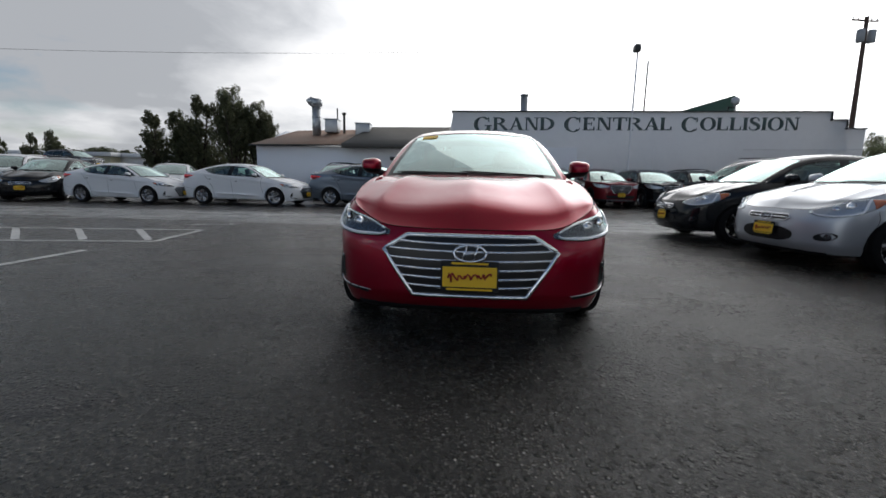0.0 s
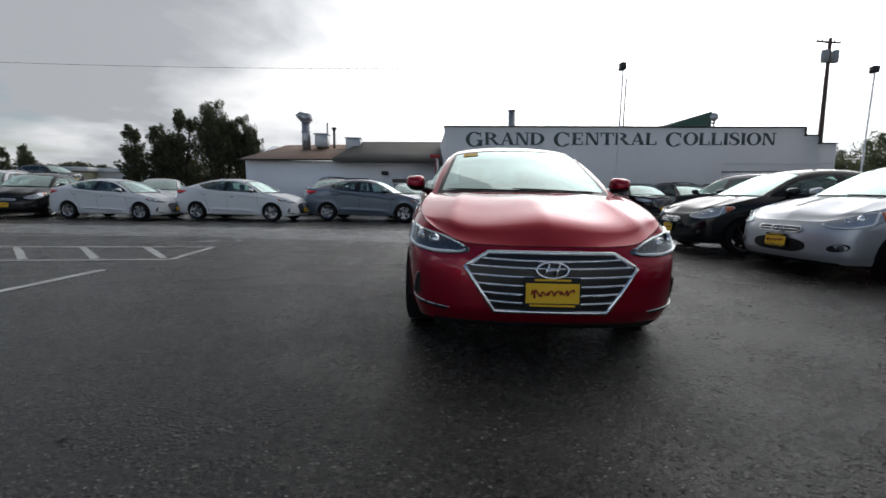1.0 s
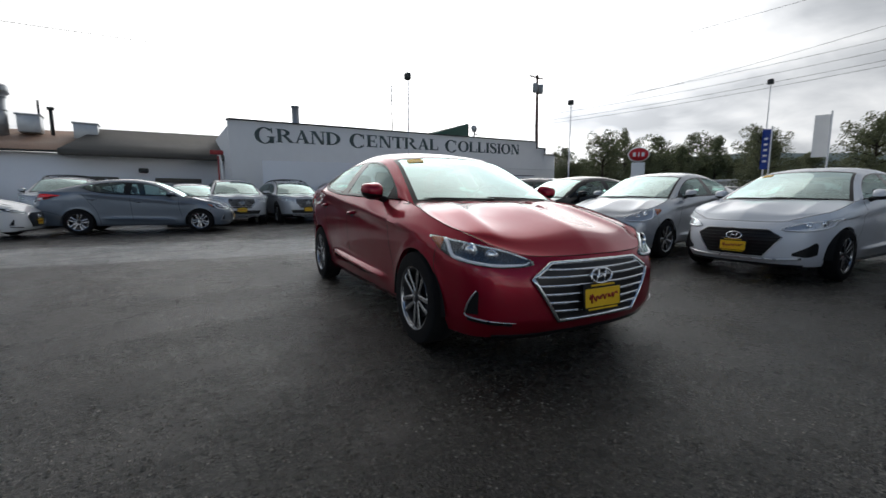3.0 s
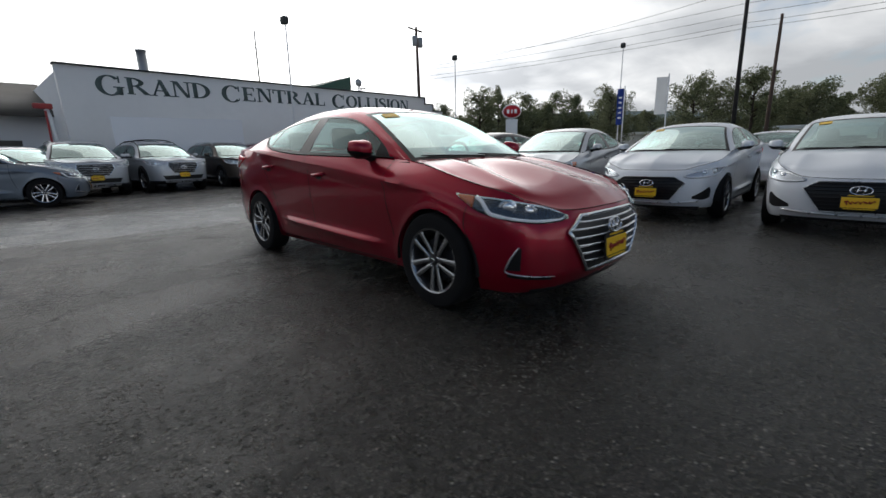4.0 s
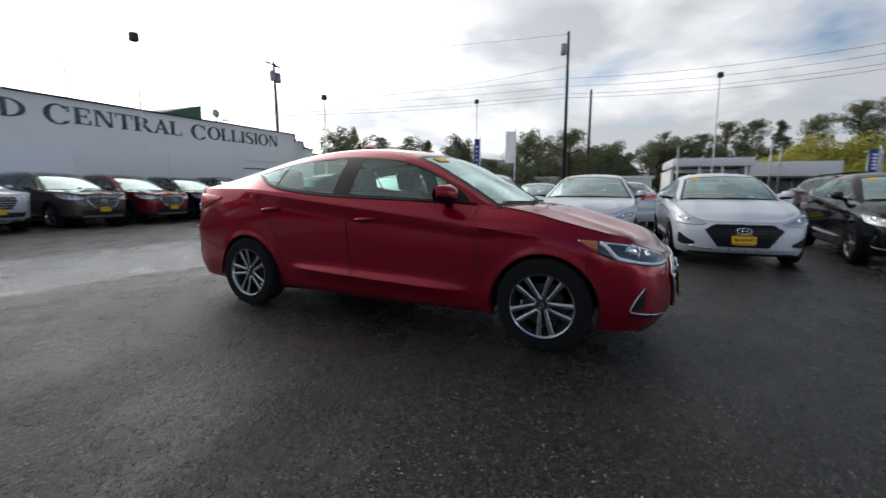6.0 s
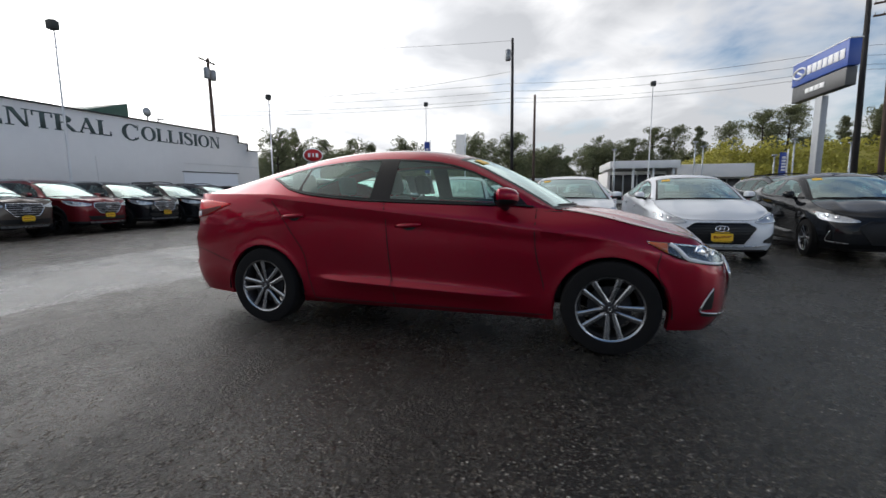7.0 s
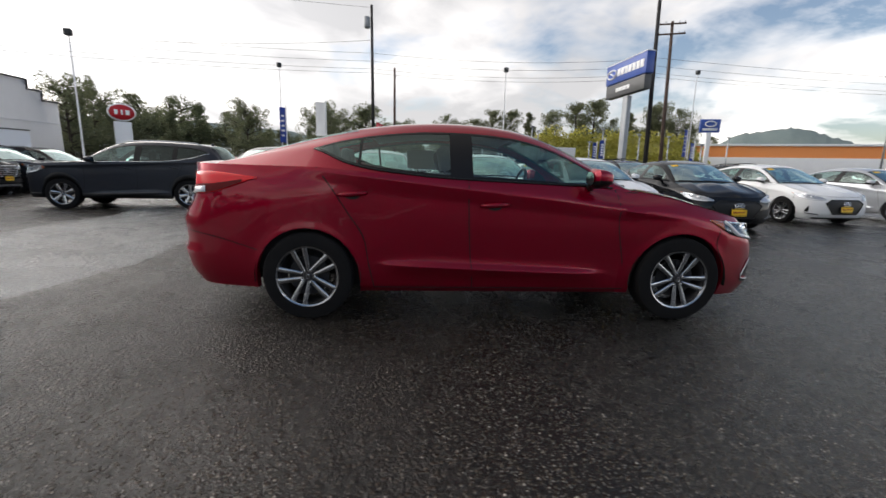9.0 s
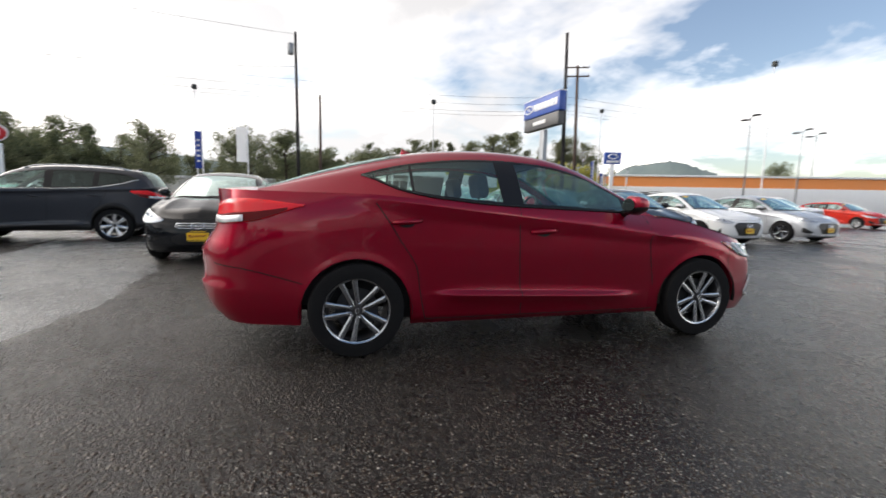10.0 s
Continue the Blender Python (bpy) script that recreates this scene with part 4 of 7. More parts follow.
    def inside(i):
        return da >= xcols[i] - 1e-9 and xcols[i + 1] >= db - 1e-9 and xcols[i] <= da + 1e-9

    def is_pillar(i):
        m_ = (xcols[i] + xcols[i + 1]) / 2
        return any(pb < m_ < pa for pa, pb in p["pillars"])

    per_side("pillar_skin", rows, body_paint, car, lambda i, j: inside(i) and 1 <= j <= 5)
    per_side("window_trim", rows, GLOSSBLACK, car, lambda i, j: not inside(i) or j > 5 or j < 1 or (1 < j < 5 and not is_pillar(i)))
    spans = []
    for i in range(len(xcols) - 1):
        if inside(i) and not is_pillar(i):
            if spans and spans[-1][1] == i:
                spans[-1][1] = i + 1
            else:
                spans.append([i, i + 1])
    for k, (i, j) in enumerate(spans):
        for sign in (1, -1):
            bm = bmesh.new()
            r = [[(q[0], (q[1] - 0.003) * sign, q[2]) for q in row[2:6]] for row in rows[i:j + 1]]
            grid(bm, r, sign < 0)
            tidy(bm)
            w = part("side_window", bm, PRIVACY if privacy and k else GLASS, car)
            w.visible_shadow = False
    if paper:
        bm = bmesh.new()
        grid(bm, [[(x, sh.window(x, f, -0.006)[1], sh.window(x, f)[2]) for f in np.linspace(0.16, 0.66, 5)] for x in np.linspace(-0.40, -0.70, 5)])
        part("window_sheet", bm, SIGNWHITE, car, "white price sheet taped inside the rear door window")
    # belt moulding
    path = [Vector(sh.window(x, max(0.0, lo(min(x, da)) - 0.01), 0.003)) for x in np.linspace(da + 0.04, db, 30)]
    for sign in (1, -1):
        bm = bmesh.new()
        tube(bm, [(q.x, q.y * sign, q.z) for q in path], 0.007, 5)
        part("belt_moulding", bm, CHROME if p["grille"] == "slats" else BLACK, car)

    # shut lines of the doors
    def seam(pts):
        return surface_strip(sh, [(sh.at_x(x), z) for x, z in pts], 0.007, 0.0015)

    zt = lambda x: sh.ztop(sh.at_x(x))
    zl = sh.low(0) + 0.03
    for pts in ([(cuts[0] - 0.04, zt(cuts[0]) - 0.004), (cuts[0] - 0.035, 0.7), (cuts[0] + 0.02, 0.45), (cuts[0] + 0.06, zl)],
                [(cuts[1], zt(cuts[1])), (cuts[1] + 0.02, 0.6), (cuts[1] + 0.055, zl)],
                [(cuts[2] - 0.27, zt(cuts[2] - 0.27)), (cuts[2] - 0.16, 0.92), (cuts[2] - 0.06, 0.76), (a1 + R + 0.03, 0.60), (a1 + R + 0.06, 0.42), (a1 + R + 0.10, zl)]):
        c = smooth_curve(pts, 16)
        per_side("door_gap", seam([tuple(q) for q in c]), LINER, car)
    c = [(cuts[0] + 0.06 - k * (cuts[0] - a1 - R - 0.04) / 12, zl) for k in range(13)]
    per_side("door_gap", seam(c), LINER, car)
    if p["tail"] == "sedan":
        # bumper joint and fuel flap side seams
        per_side("bumper_gap", surface_strip(sh, [tuple(q) for q in smooth_curve([(sh.at_x(a1 - R + 0.02), 0.50), (sh.at_x(-2.0), 0.585), (sh.s[-1] - 0.72, 0.62)], 14)], 0.006, 0.0015), LINER, car)
        per_side("bumper_gap", surface_strip(sh, [tuple(q) for q in smooth_curve([(sh.at_x(a0 + R - 0.04), 0.46), (sh.at_x(1.62), 0.58), (sh.at_x(1.64), 0.69)], 12)], 0.006, 0.0015), LINER, car)

    # lamps
    lamp = p["lamp"]
    lo_l, hi_l = soft([(a, b) for a, b, _ in lamp]), soft([(a, c) for a, _, c in lamp])
    for sign in (1, -1):
        def flip(rows_):
            return rows_ if sign > 0 else mirrored(rows_)

        sl = list(np.linspace(lamp[0][0], lamp[-1][0], 26))
        bm = bmesh.new()
        grid(bm, flip(band(sh, sl, lo_l, hi_l, 0.003, 5)), sign < 0)
        head = part("headlight", bm, LAMPBOWL if p["grille"] == "chrome" else REFLECTOR, car)
        cut = lamp[0][0] + (lamp[-1][0] - lamp[0][0]) * p["amber"]
        # bright running light: down the outer end, along the lower rim and up at the inner tip
        tip = lamp[0][0] + 0.035
        way = [(cut, hi_l(cut) - 0.006), (cut - 0.045, (lo_l(cut) + hi_l(cut)) / 2), (cut - 0.10, lo_l(cut - 0.10) + 0.016)]
        way += [(s, lo_l(s) + 0.013) for s in np.linspace(cut - 0.15, tip + 0.02, 8)] + [(tip - 0.008, (lo_l(tip) + hi_l(tip)) / 2)]
        pts = [sh.point(q[0], q[1], 0.006) for q in smooth_curve(way, 34)]
        bm = bmesh.new()
        tube(bm, [(q[0], q[1] * sign, q[2]) for q in pts], [0.013] * 12 + [0.010] * 16 + [0.009, 0.008, 0.007, 0.006, 0.005, 0.004], 8)
        part("running_light", bm, WHITELENS, head)
        # thin bright rim along the upper edge
        pts = [sh.point(s, hi_l(s) - 0.007, 0.006) for s in np.linspace(cut, tip, 20)]
        bm = bmesh.new()
        tube(bm, [(q[0], q[1] * sign, q[2]) for q in pts], 0.0055, 6)
        part("upper_rim", bm, CHROME, head)
        bm = bmesh.new()
        pts = [sh.point(s, hi_l(s) - 0.003, 0.009) for s in np.linspace(tip, cut, 16)]
        tube(bm, [(q[0], q[1] * sign, q[2]) for q in pts], 0.0035, 5)
        part("lamp_trim", bm, CHROME, head)
        bm = bmesh.new()
        sd = list(np.linspace(cut + 0.015, lamp[-1][0] - 0.005, 10))
        grid(bm, flip(band(sh, sd, lambda s: lo_l(s) + 0.003, lambda s: hi_l(s) - 0.003, 0.006, 2)), sign < 0)
        part("side_marker", bm, AMBER, head)
        for f, rad in ((0.42, 0.044), (0.16, 0.032)):
            sp = lamp[0][0] + (cut - lamp[0][0]) * (f + 0.25)
            zc = lo_l(sp) + (hi_l(sp) - lo_l(sp)) * 0.60
            c = Vector(sh.point(sp, zc, -0.007))
            o = (Vector(sh.point(sp, zc, 0.1)) - c).normalized()
            turn = o.to_track_quat("Y", "Z").to_matrix().to_4x4()
            bm = bmesh.new()
            revolve(bm, [(0.0, 0.017), (rad * 0.5, 0.015), (rad * 0.8, 0.009), (rad * 0.84, 0.006), (rad, 0.015), (rad * 1.12, 0.013), (rad * 1.15, 0.0)], 20)
            bm.transform(Matrix.Translation((c.x, c.y * sign, c.z)) @ (Matrix.Diagonal((1, sign, 1, 1)) @ turn))
            part("projector", bm, CHROME, head)
        bm = bmesh.new()
        grid(bm, flip(band(sh, sl, lo_l, hi_l, 0.012, 6)), sign < 0)
        cover = part("lens", bm, LENS, head)
        cover.visible_shadow = False
    # tail lamps
    smax = sh.s[-1]
    if p["tail"] == "sedan":
        t_lo, t_hi = soft([(0, 0.87), (0.30, 0.865), (0.62, 0.885), (0.95, 0.985)]), soft([(0, 0.955), (0.3, 1.005), (0.60, 1.03), (0.95, 1.0)])
        ta, tb = smax - 0.36, smax - 1.33
    elif p["tail"] == "hatch":
        t_lo, t_hi = soft([(0, 0.84), (0.4, 0.86), (0.75, 0.95)]), soft([(0, 0.94), (0.4, 1.0), (0.75, 1.0)])
        ta, tb = smax - 0.40, smax - 1.15
    else:
        t_lo, t_hi = soft([(0, 0.95), (0.4, 0.95), (0.7, 0.98), (0.94, 1.09)]), soft([(0, 1.01), (0.4, 1.08), (0.7, 1.13), (0.94, 1.12)])
        ta, tb = smax - 0.40, smax - 1.34
    for sign in (1, -1):
        sl = list(np.linspace(tb, ta, 40))
        r = band(sh, sl, lambda s: t_lo(ta - s), lambda s: t_hi(ta - s), 0.008, 5)
        bm = bmesh.new()
        grid(bm, r if sign > 0 else mirrored(r), sign < 0)
        tl = part("tail_lamp", bm, REDLENS, car)
        sd = list(np.linspace(tb + 0.10, ta - 0.02, 28))
        r = band(sh, sd, lambda s: t_lo(ta - s) + 0.004, lambda s: t_lo(ta - s) + 0.42 * (t_hi(ta - s) - t_lo(ta - s)), 0.0095, 2, False)
        bm = bmesh.new()
        grid(bm, r if sign > 0 else mirrored(r), sign < 0)
        part("lower_lens", bm, DARKLENS, tl)
        sl = list(np.linspace(ta - 0.60, ta - 0.12, 16))
        r = band(sh, sl, lambda s: t_lo(ta - s) + 0.006, lambda s: t_lo(ta - s) + 0.048, 0.014, 2)
        bm = bmesh.new()
        grid(bm, r if sign > 0 else mirrored(r), sign < 0)
        part("reversing_lamp", bm, WHITELENS, tl)

    front_face(car, sh, p, plate, fine)
    # mirrors
    mx, mz = p["cowl"] - 0.36, sh.belt(p["cowl"] - 0.36)[2] + 0.055
    my = sh.belt(mx)[1]
    for sign in (1, -1):
        bm = bmesh.new()
        bmesh.ops.create_uvsphere(bm, u_segments=20, v_segments=12, radius=1.0)
        for v in bm.verts:
            x, y, z = v.co
            y, z = (math.copysign(abs(q) ** 0.72, q) for q in (y, z))
            y_ = 0.092 * y * (1 - 0.15 * (x < 0))
            v.co = Vector((0.120 * (x if x > 0 else 0.30 * x), y_ * 0.94, 0.068 * z * (1.0 - 0.12 * y * sign)))
            v.co += Vector((mx + 0.02, (my + 0.112) * sign, mz + 0.005))
        for v in bm.verts:
            d = v.co.y * sign - my - 0.135
            v.co.z += 0.02 * max(0.0, d) / 0.1 - 0.10 * min(0.0, d) * 0.3
        lower = bm.copy()
        bmesh.ops.delete(lower, geom=[f for f in lower.faces if f.calc_center_median().z > mz - 0.012], context="FACES")
        bmesh.ops.delete(bm, geom=[f for f in bm.faces if f.calc_center_median().z <= mz - 0.012], context="FACES")
        mir = part("mirror", bm, body_paint, car)
        part("mirror_base", lower, BLACK, mir)
        bm = bmesh.new()
        bmesh.ops.create_circle(bm, cap_ends=True, segments=24, radius=1.0)
        for v in bm.verts:
            v.co = Vector((mx - 0.020, (my + 0.112 + 0.068 * v.co.x) * sign, mz + 0.005 + 0.050 * v.co.y))
        part("mirror_glass", bm, MIRROR, mir)
        bm = bmesh.new()
        tube(bm, [(mx + 0.03, (my - 0.01) * sign, mz - 0.065), (mx + 0.025, (my + 0.05) * sign, mz - 0.045), (mx + 0.02, (my + 0.10) * sign, mz - 0.03)], [0.03, 0.024, 0.03], 8)
        part("mirror_foot", bm, BLACK, mir)
    # wipers
    for ya, yb in ((0.55, -0.10), (-0.05, -0.62)):
        bm = bmesh.new()
        pts = []
        for k in range(9):
            f = k / 8
            yy = ya + (yb - ya) * f
            q = sh.roof(p["cowl"] - 0.008 - 0.003 * k, yy / sh.cant(p["cowl"])[1], 0.007)
            pts.append(q)
        tube(bm, pts, [0.009] + [0.006] * 7 + [0.004], 5)
        part("wiper", bm, BLACK, car)
    # cabin
    lift = p["lift"]
    bm = bmesh.new()
    wx0, wx1, wy, wz = p["cowl"] + 0.05, p["deck"] + 0.05, 0.76, sh.belt(0)[2] - 0.05
    prof = [(-wy, wz), (-wy, 0.34 + lift), (wy, 0.34 + lift), (wy, wz)]
    grid(bm, [[(x, y, z) for y, z in prof] for x in (wx0, -0.9, wx1)])
    bm.faces.new([bm.verts.new((wx0, y, z)) for y, z in prof])
    part("cabin_tub", bm, CABIN, car)
    bm = bmesh.new()
    box(bm, (wx0 - 0.18, 0, wz - 0.10), (0.55, 1.44, 0.22), 0.06, None, 0.97)
    part("dashboard", bm, CABIN, car)
    bm = bmesh.new()
    box(bm, (wx1 + 0.12, 0, wz + 0.03), (0.5, 1.36, 0.05), 0.02)
    part("parcel_shelf", bm, CABIN, car)
    for sx, sy, w in ((-0.05, 0.37, 0.50), (-0.05, -0.37, 0.50), (-0.92, 0.0, 1.24)):
        bm = bmesh.new()
        zf = 0.42 + lift + p["seat"] * 0.3
        box(bm, (sx + 0.10, sy, zf), (0.52, w, 0.17), 0.05)
        box(bm, (sx - 0.22, sy, zf + 0.34), (0.16, w, 0.60), 0.06, pose(0, 0, 0, 0, -16, 0), 0.9)
        for hy in ((0,) if w < 1 else (-0.38, 0.38)):
            box(bm, (sx - 0.33, sy + hy, zf + 0.74), (0.10, 0.26, 0.19), 0.04, pose(0, 0, 0, 0, -10, 0))
            tube(bm, [(sx - 0.31, sy + hy, zf + 0.55), (sx - 0.33, sy + hy, zf + 0.70)], 0.012, 6)
        part("seat" if w < 1 else "rear_bench", bm, SEAT, car)
    bm = bmesh.new()
    ring = [Vector((0.42 - 0.03 + 0.06 * math.sin(k * math.pi / 12), 0.37 + 0.185 * math.cos(k * math.pi / 12), wz - 0.02 + lift * 0.3 + 0.175 * math.sin(k * math.pi / 12))) for k in range(24)]
    tube(bm, ring, 0.014, 6, closed=True)
    box(bm, (0.41, 0.37, wz - 0.03), (0.05, 0.30, 0.05), 0.015)
    part("steering_wheel", bm, CABIN, car)
    # underside and wheel housings
    bm = bmesh.new()
    zu = sh.low(0)
    box(bm, (-0.05, 0, zu + 0.12), (a0 - a1 - 2 * R + 0.1, 1.55, 0.2), 0.03)
    box(bm, (0.0, 0, zu + 0.16), (p["plan"][0][0] - p["plan"][-1][0] - 0.5, 1.15, 0.22), 0.05)
    part("underbody", bm, LINER, car)
    for ax in (a0, a1):
        for sign in (1, -1):
            bm = bmesh.new()
            ring = [(ax + (R + 0.008) * math.cos(t), p["arch_z"] + (R + 0.008) * math.sin(t)) for t in np.linspace(-0.08, math.pi + 0.08, 19)]
            grid(bm, [[(x, y * sign, z) for x, z in ring] for y in (0.58, p["face"] - 0.02)])
            bm.faces.new([bm.verts.new((x, 0.58 * sign, z)) for x, z in ring])
            part("wheel_housing", bm, LINER, car)
    for ax in (a0, a1):
        for sign in (1, -1):
            add_wheel(car, ax, (p["face"] - p["wheel"] * 0.315) * sign, p["wheel"], spokes)
    # fin aerial
    bm = bmesh.new()
    fx = p["backlight"] + 0.12
    fz = sh.roof(fx, 0)[2]
    vs = [bm.verts.new(q) for q in ((fx + 0.10, 0, fz - 0.002), (fx - 0.06, 0.028, fz - 0.004), (fx - 0.06, -0.028, fz - 0.004), (fx - 0.045, 0, fz + 0.06))]
    for q in ((0, 1, 3), (1, 2, 3), (2, 0, 3), (0, 2, 1)):
        bm.faces.new([vs[k] for k in q])
    part("aerial", bm, body_paint, car)
    if sticker:
        bm = bmesh.new()
        grid(bm, patch_on_roof(sh, p["header"] + 0.14, p["header"] + 0.06, -0.78, -0.56, 0.002, 2, 4))
        part("price_sticker", bm, STICKER, car, "yellow year sticker on the windscreen")
    if p["tail"] == "suv":
        bm = bmesh.new()
        for sign in (1, -1):
            pts = [sh.roof(x, 0.93 * sign, 0.035 if abs(x + 0.7) < 0.85 else 0.0) for x in np.linspace(0.2, -1.6, 12)]
            tube(bm, pts, 0.016, 6)
        if rack:
            for x in (-0.25, -1.1):
                tube(bm, [sh.roof(x, t, 0.06) for t in np.linspace(-0.95, 0.95, 9)], 0.018, 6)
        part("roof_rail", bm, BLACK if rack else SATIN, car)
        # dark sill and arch cladding
        bm = bmesh.new()
        r = [[sh.point(s, sh.zlow(sh.plan_x(s)) + dz, o) for s in ss[6:-6]] for dz, o in ((-0.012, -0.03), (-0.012, 0.010), (0.085, 0.012), (0.10, 0.0))]
        both_sides(bm, r)
        part("cladding", bm, BLACK, car)
    return car


def front_face(car, sh, p, plate, fine):
    """Grille, badge, plate, intakes and lower trims on the nose."""
    kind = p["grille"]

    def face(y, z, out=0.0):
        """The nose at a signed distance from the middle."""
        s = float(np.interp(abs(y), sh.y[: np.searchsorted(sh.s, 1.2)], sh.s[: np.searchsorted(sh.s, 1.2)]))
        q = sh.point(s, z, out)
        return (q[0], math.copysign(q[1], y), q[2])

    def outline(pts, out, per=8):
        loop = []
        for i, (y, z) in enumerate(pts):
            y2, z2 = pts[(i + 1) % len(pts)]
            loop += [face(y + (y2 - y) * k / per, z + (z2 - z) * k / per, out) for k in range(per)]
        return loop

    def fill(half, zs, out):
        """A dark backing between z levels, half its width a function of z."""
        rows = []
        for z in zs:
            w = half(z)
            rows.append([face(-w + 2 * w * k / 16, z, out) for k in range(17)])
        return rows

    if kind in ("chrome", "dark", "blank"):
        hexa = [(-0.355, 0.618), (0.355, 0.618), (0.485, 0.535), (0.315, 0.285), (-0.315, 0.285), (-0.485, 0.535)]
        half = soft([(0.285, 0.315), (0.535, 0.485), (0.618, 0.355)])
        half = lambda z: 0.315 + (z - 0.285) / 0.25 * 0.17 if z < 0.535 else 0.485 - (z - 0.535) / 0.083 * 0.13
        bm = bmesh.new()
        grid(bm, fill(half, np.linspace(0.285, 0.618, 13), 0.006))
        g = part("grille", bm, GLOSSBLACK if kind != "blank" else BLACK, car, "hexagonal front grille")
        bm = bmesh.new()
        tube(bm, outline(hexa, 0.012), 0.0135 if kind == "chrome" else 0.008, 6, closed=True)
        part("grille_frame", bm, CHROME if kind == "chrome" else SATIN if kind == "dark" else BLACK, g)
        if kind != "blank":
            for z in ((0.345, 0.395, 0.445, 0.495, 0.545, 0.585) if kind == "chrome" else (0.32, 0.36, 0.40, 0.44, 0.48, 0.52, 0.56, 0.595)):
                bm = bmesh.new()
                w = half(z) - 0.008
                sag = 0.012 if kind == "chrome" else 0.0
                mid = [(-w + 2 * w * k / 24) for k in range(25)]
                pts = [face(y, z - sag * (1 - (y / w) ** 2), 0.016) for y in mid]
                rows = [[Vector(q) + Vector((0, 0, d)) + Vector((o, 0, 0)) for q in pts] for d, o in ((-0.006, -0.012), (-0.006, 0.0), (0.005, 0.003), (0.006, -0.012))]
                grid(bm, rows)
                part("grille_bar", bm, CHROME if kind == "chrome" else BLACK, g)
        zl, zp = 0.528, 0.405
    elif kind == "slats":
        half = lambda z: 0.43 - (abs(z - 0.80) * 0.75 if z < 0.80 else abs(z - 0.80) * 0.2)
        bm = bmesh.new()
        grid(bm, fill(half, np.linspace(0.60, 0.92, 9), 0.008))
        g = part("grille", bm, GLOSSBLACK, car, "wide slatted front grille")
        for z in (0.66, 0.72, 0.78, 0.84, 0.885):
            bm = bmesh.new()
            w = half(z) - 0.01
            tube(bm, [face(-w + 2 * w * k / 20, z, 0.016) for k in range(21)], 0.007, 6)
            part("grille_bar", bm, SATIN, g)
        bm = bmesh.new()
        tube(bm, outline([(-half(0.92), 0.92), (half(0.92), 0.92), (half(0.80), 0.80), (half(0.60), 0.60), (-half(0.60), 0.60), (-half(0.80), 0.80)], 0.012), 0.012, 6, closed=True)
        part("grille_frame", bm, CHROME, g)
        bm = bmesh.new()
        grid(bm, fill(lambda z: 0.60 - (0.52 - z) * 0.6, np.linspace(0.40, 0.52, 5), 0.006))
        part("lower_intake", bm, BLACK, car)
        bm = bmesh.new()
        grid(bm, fill(lambda z: 0.55, np.linspace(0.30, 0.36, 3), 0.012))
        part("skid_plate", bm, SATIN, car)
        zl, zp = 0.78, 0.545
    else:
        half = lambda z: 0.30 - abs(z - 0.575) * 0.8
        bm = bmesh.new()
        grid(bm, fill(half, np.linspace(0.54, 0.61, 5), 0.006))
        g = part("grille", bm, GLOSSBLACK, car, "slim upper grille")
        bm = bmesh.new()
        tube(bm, outline([(-0.28, 0.61), (0.28, 0.61), (0.31, 0.575), (0.26, 0.54), (-0.26, 0.54), (-0.31, 0.575)], 0.012), 0.009, 6, closed=True)
        tube(bm, [face(-0.28 + 0.56 * k / 16, 0.575, 0.016) for k in range(17)], 0.008, 6)
        part("grille_frame", bm, CHROME, g)
        bm = bmesh.new()
        grid(bm, fill(lambda z: 0.37 - 0.16 * abs((z - 0.375) / 0.085) ** 3, np.linspace(0.29, 0.46, 9), 0.005))
        part("lower_intake", bm, BLACK, car)
        zl, zp = 0.575, 0.425
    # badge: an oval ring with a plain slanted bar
    bm = bmesh.new()
    ring = [Vector(face(0.088 * math.cos(t), zl + 0.044 * math.sin(t), 0.030)) for t in np.linspace(0, 2 * math.pi, 28, endpoint=False)]
    tube(bm, ring, 0.0075, 6, closed=True)
    for y in (-0.03, 0.03):
        tube(bm, [face(y - 0.012, zl - 0.034, 0.030), face(y + 0.012, zl + 0.034, 0.030)], 0.007, 6)
    tube(bm, [face(-0.028, zl - 0.006, 0.032), face(0.028, zl + 0.006, 0.032)], 0.006, 6)
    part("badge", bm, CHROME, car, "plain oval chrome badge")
    if plate:
        q = Vector(face(0, zp, 0.030))
        tilt = pose(0, 0, 0, 0, -4, 0)
        bm = bmesh.new()
        box(bm, q, (0.012, 0.318, 0.168), 0.004, tilt, 1.0, 1)
        pl = part("number_plate", bm, BLACK, car, "yellow dealer plate in a black frame")
        bm = bmesh.new()
        box(bm, q + Vector((0.006, 0, -0.004)), (0.008, 0.296, 0.112), 0.002, tilt, 1.0, 1)
        part("plate_face", bm, PLATE, pl)
        # unreadable script: one slanted wavy bar, with plain bars above and below
        bm = bmesh.new()
        pts = []
        for k in range(60):
            f = k / 59
            y = -0.118 + 0.236 * f + 0.006 * math.sin(f * 41)
            z = -0.010 + 0.016 * f + (0.026 if f < 0.14 else 0.009 + 0.008 * math.sin(f * 9.0) ** 2) * math.sin(f * 55 + 1.5 * math.sin(f * 17))
            pts.append(q + Vector((0.0125 - z * 0.07, y, z)))
        tube(bm, pts, 0.0050, 5)
        part("plate_bar", bm, PLATERED, pl)
        for w, z in ((0.20, 0.070), (0.25, -0.072)):
            bm = bmesh.new()
            box(bm, q + Vector((0.0075 - z * 0.07, 0, z)), (0.002, w, 0.011), 0)
            part("plate_bar", bm, PLATE, pl)
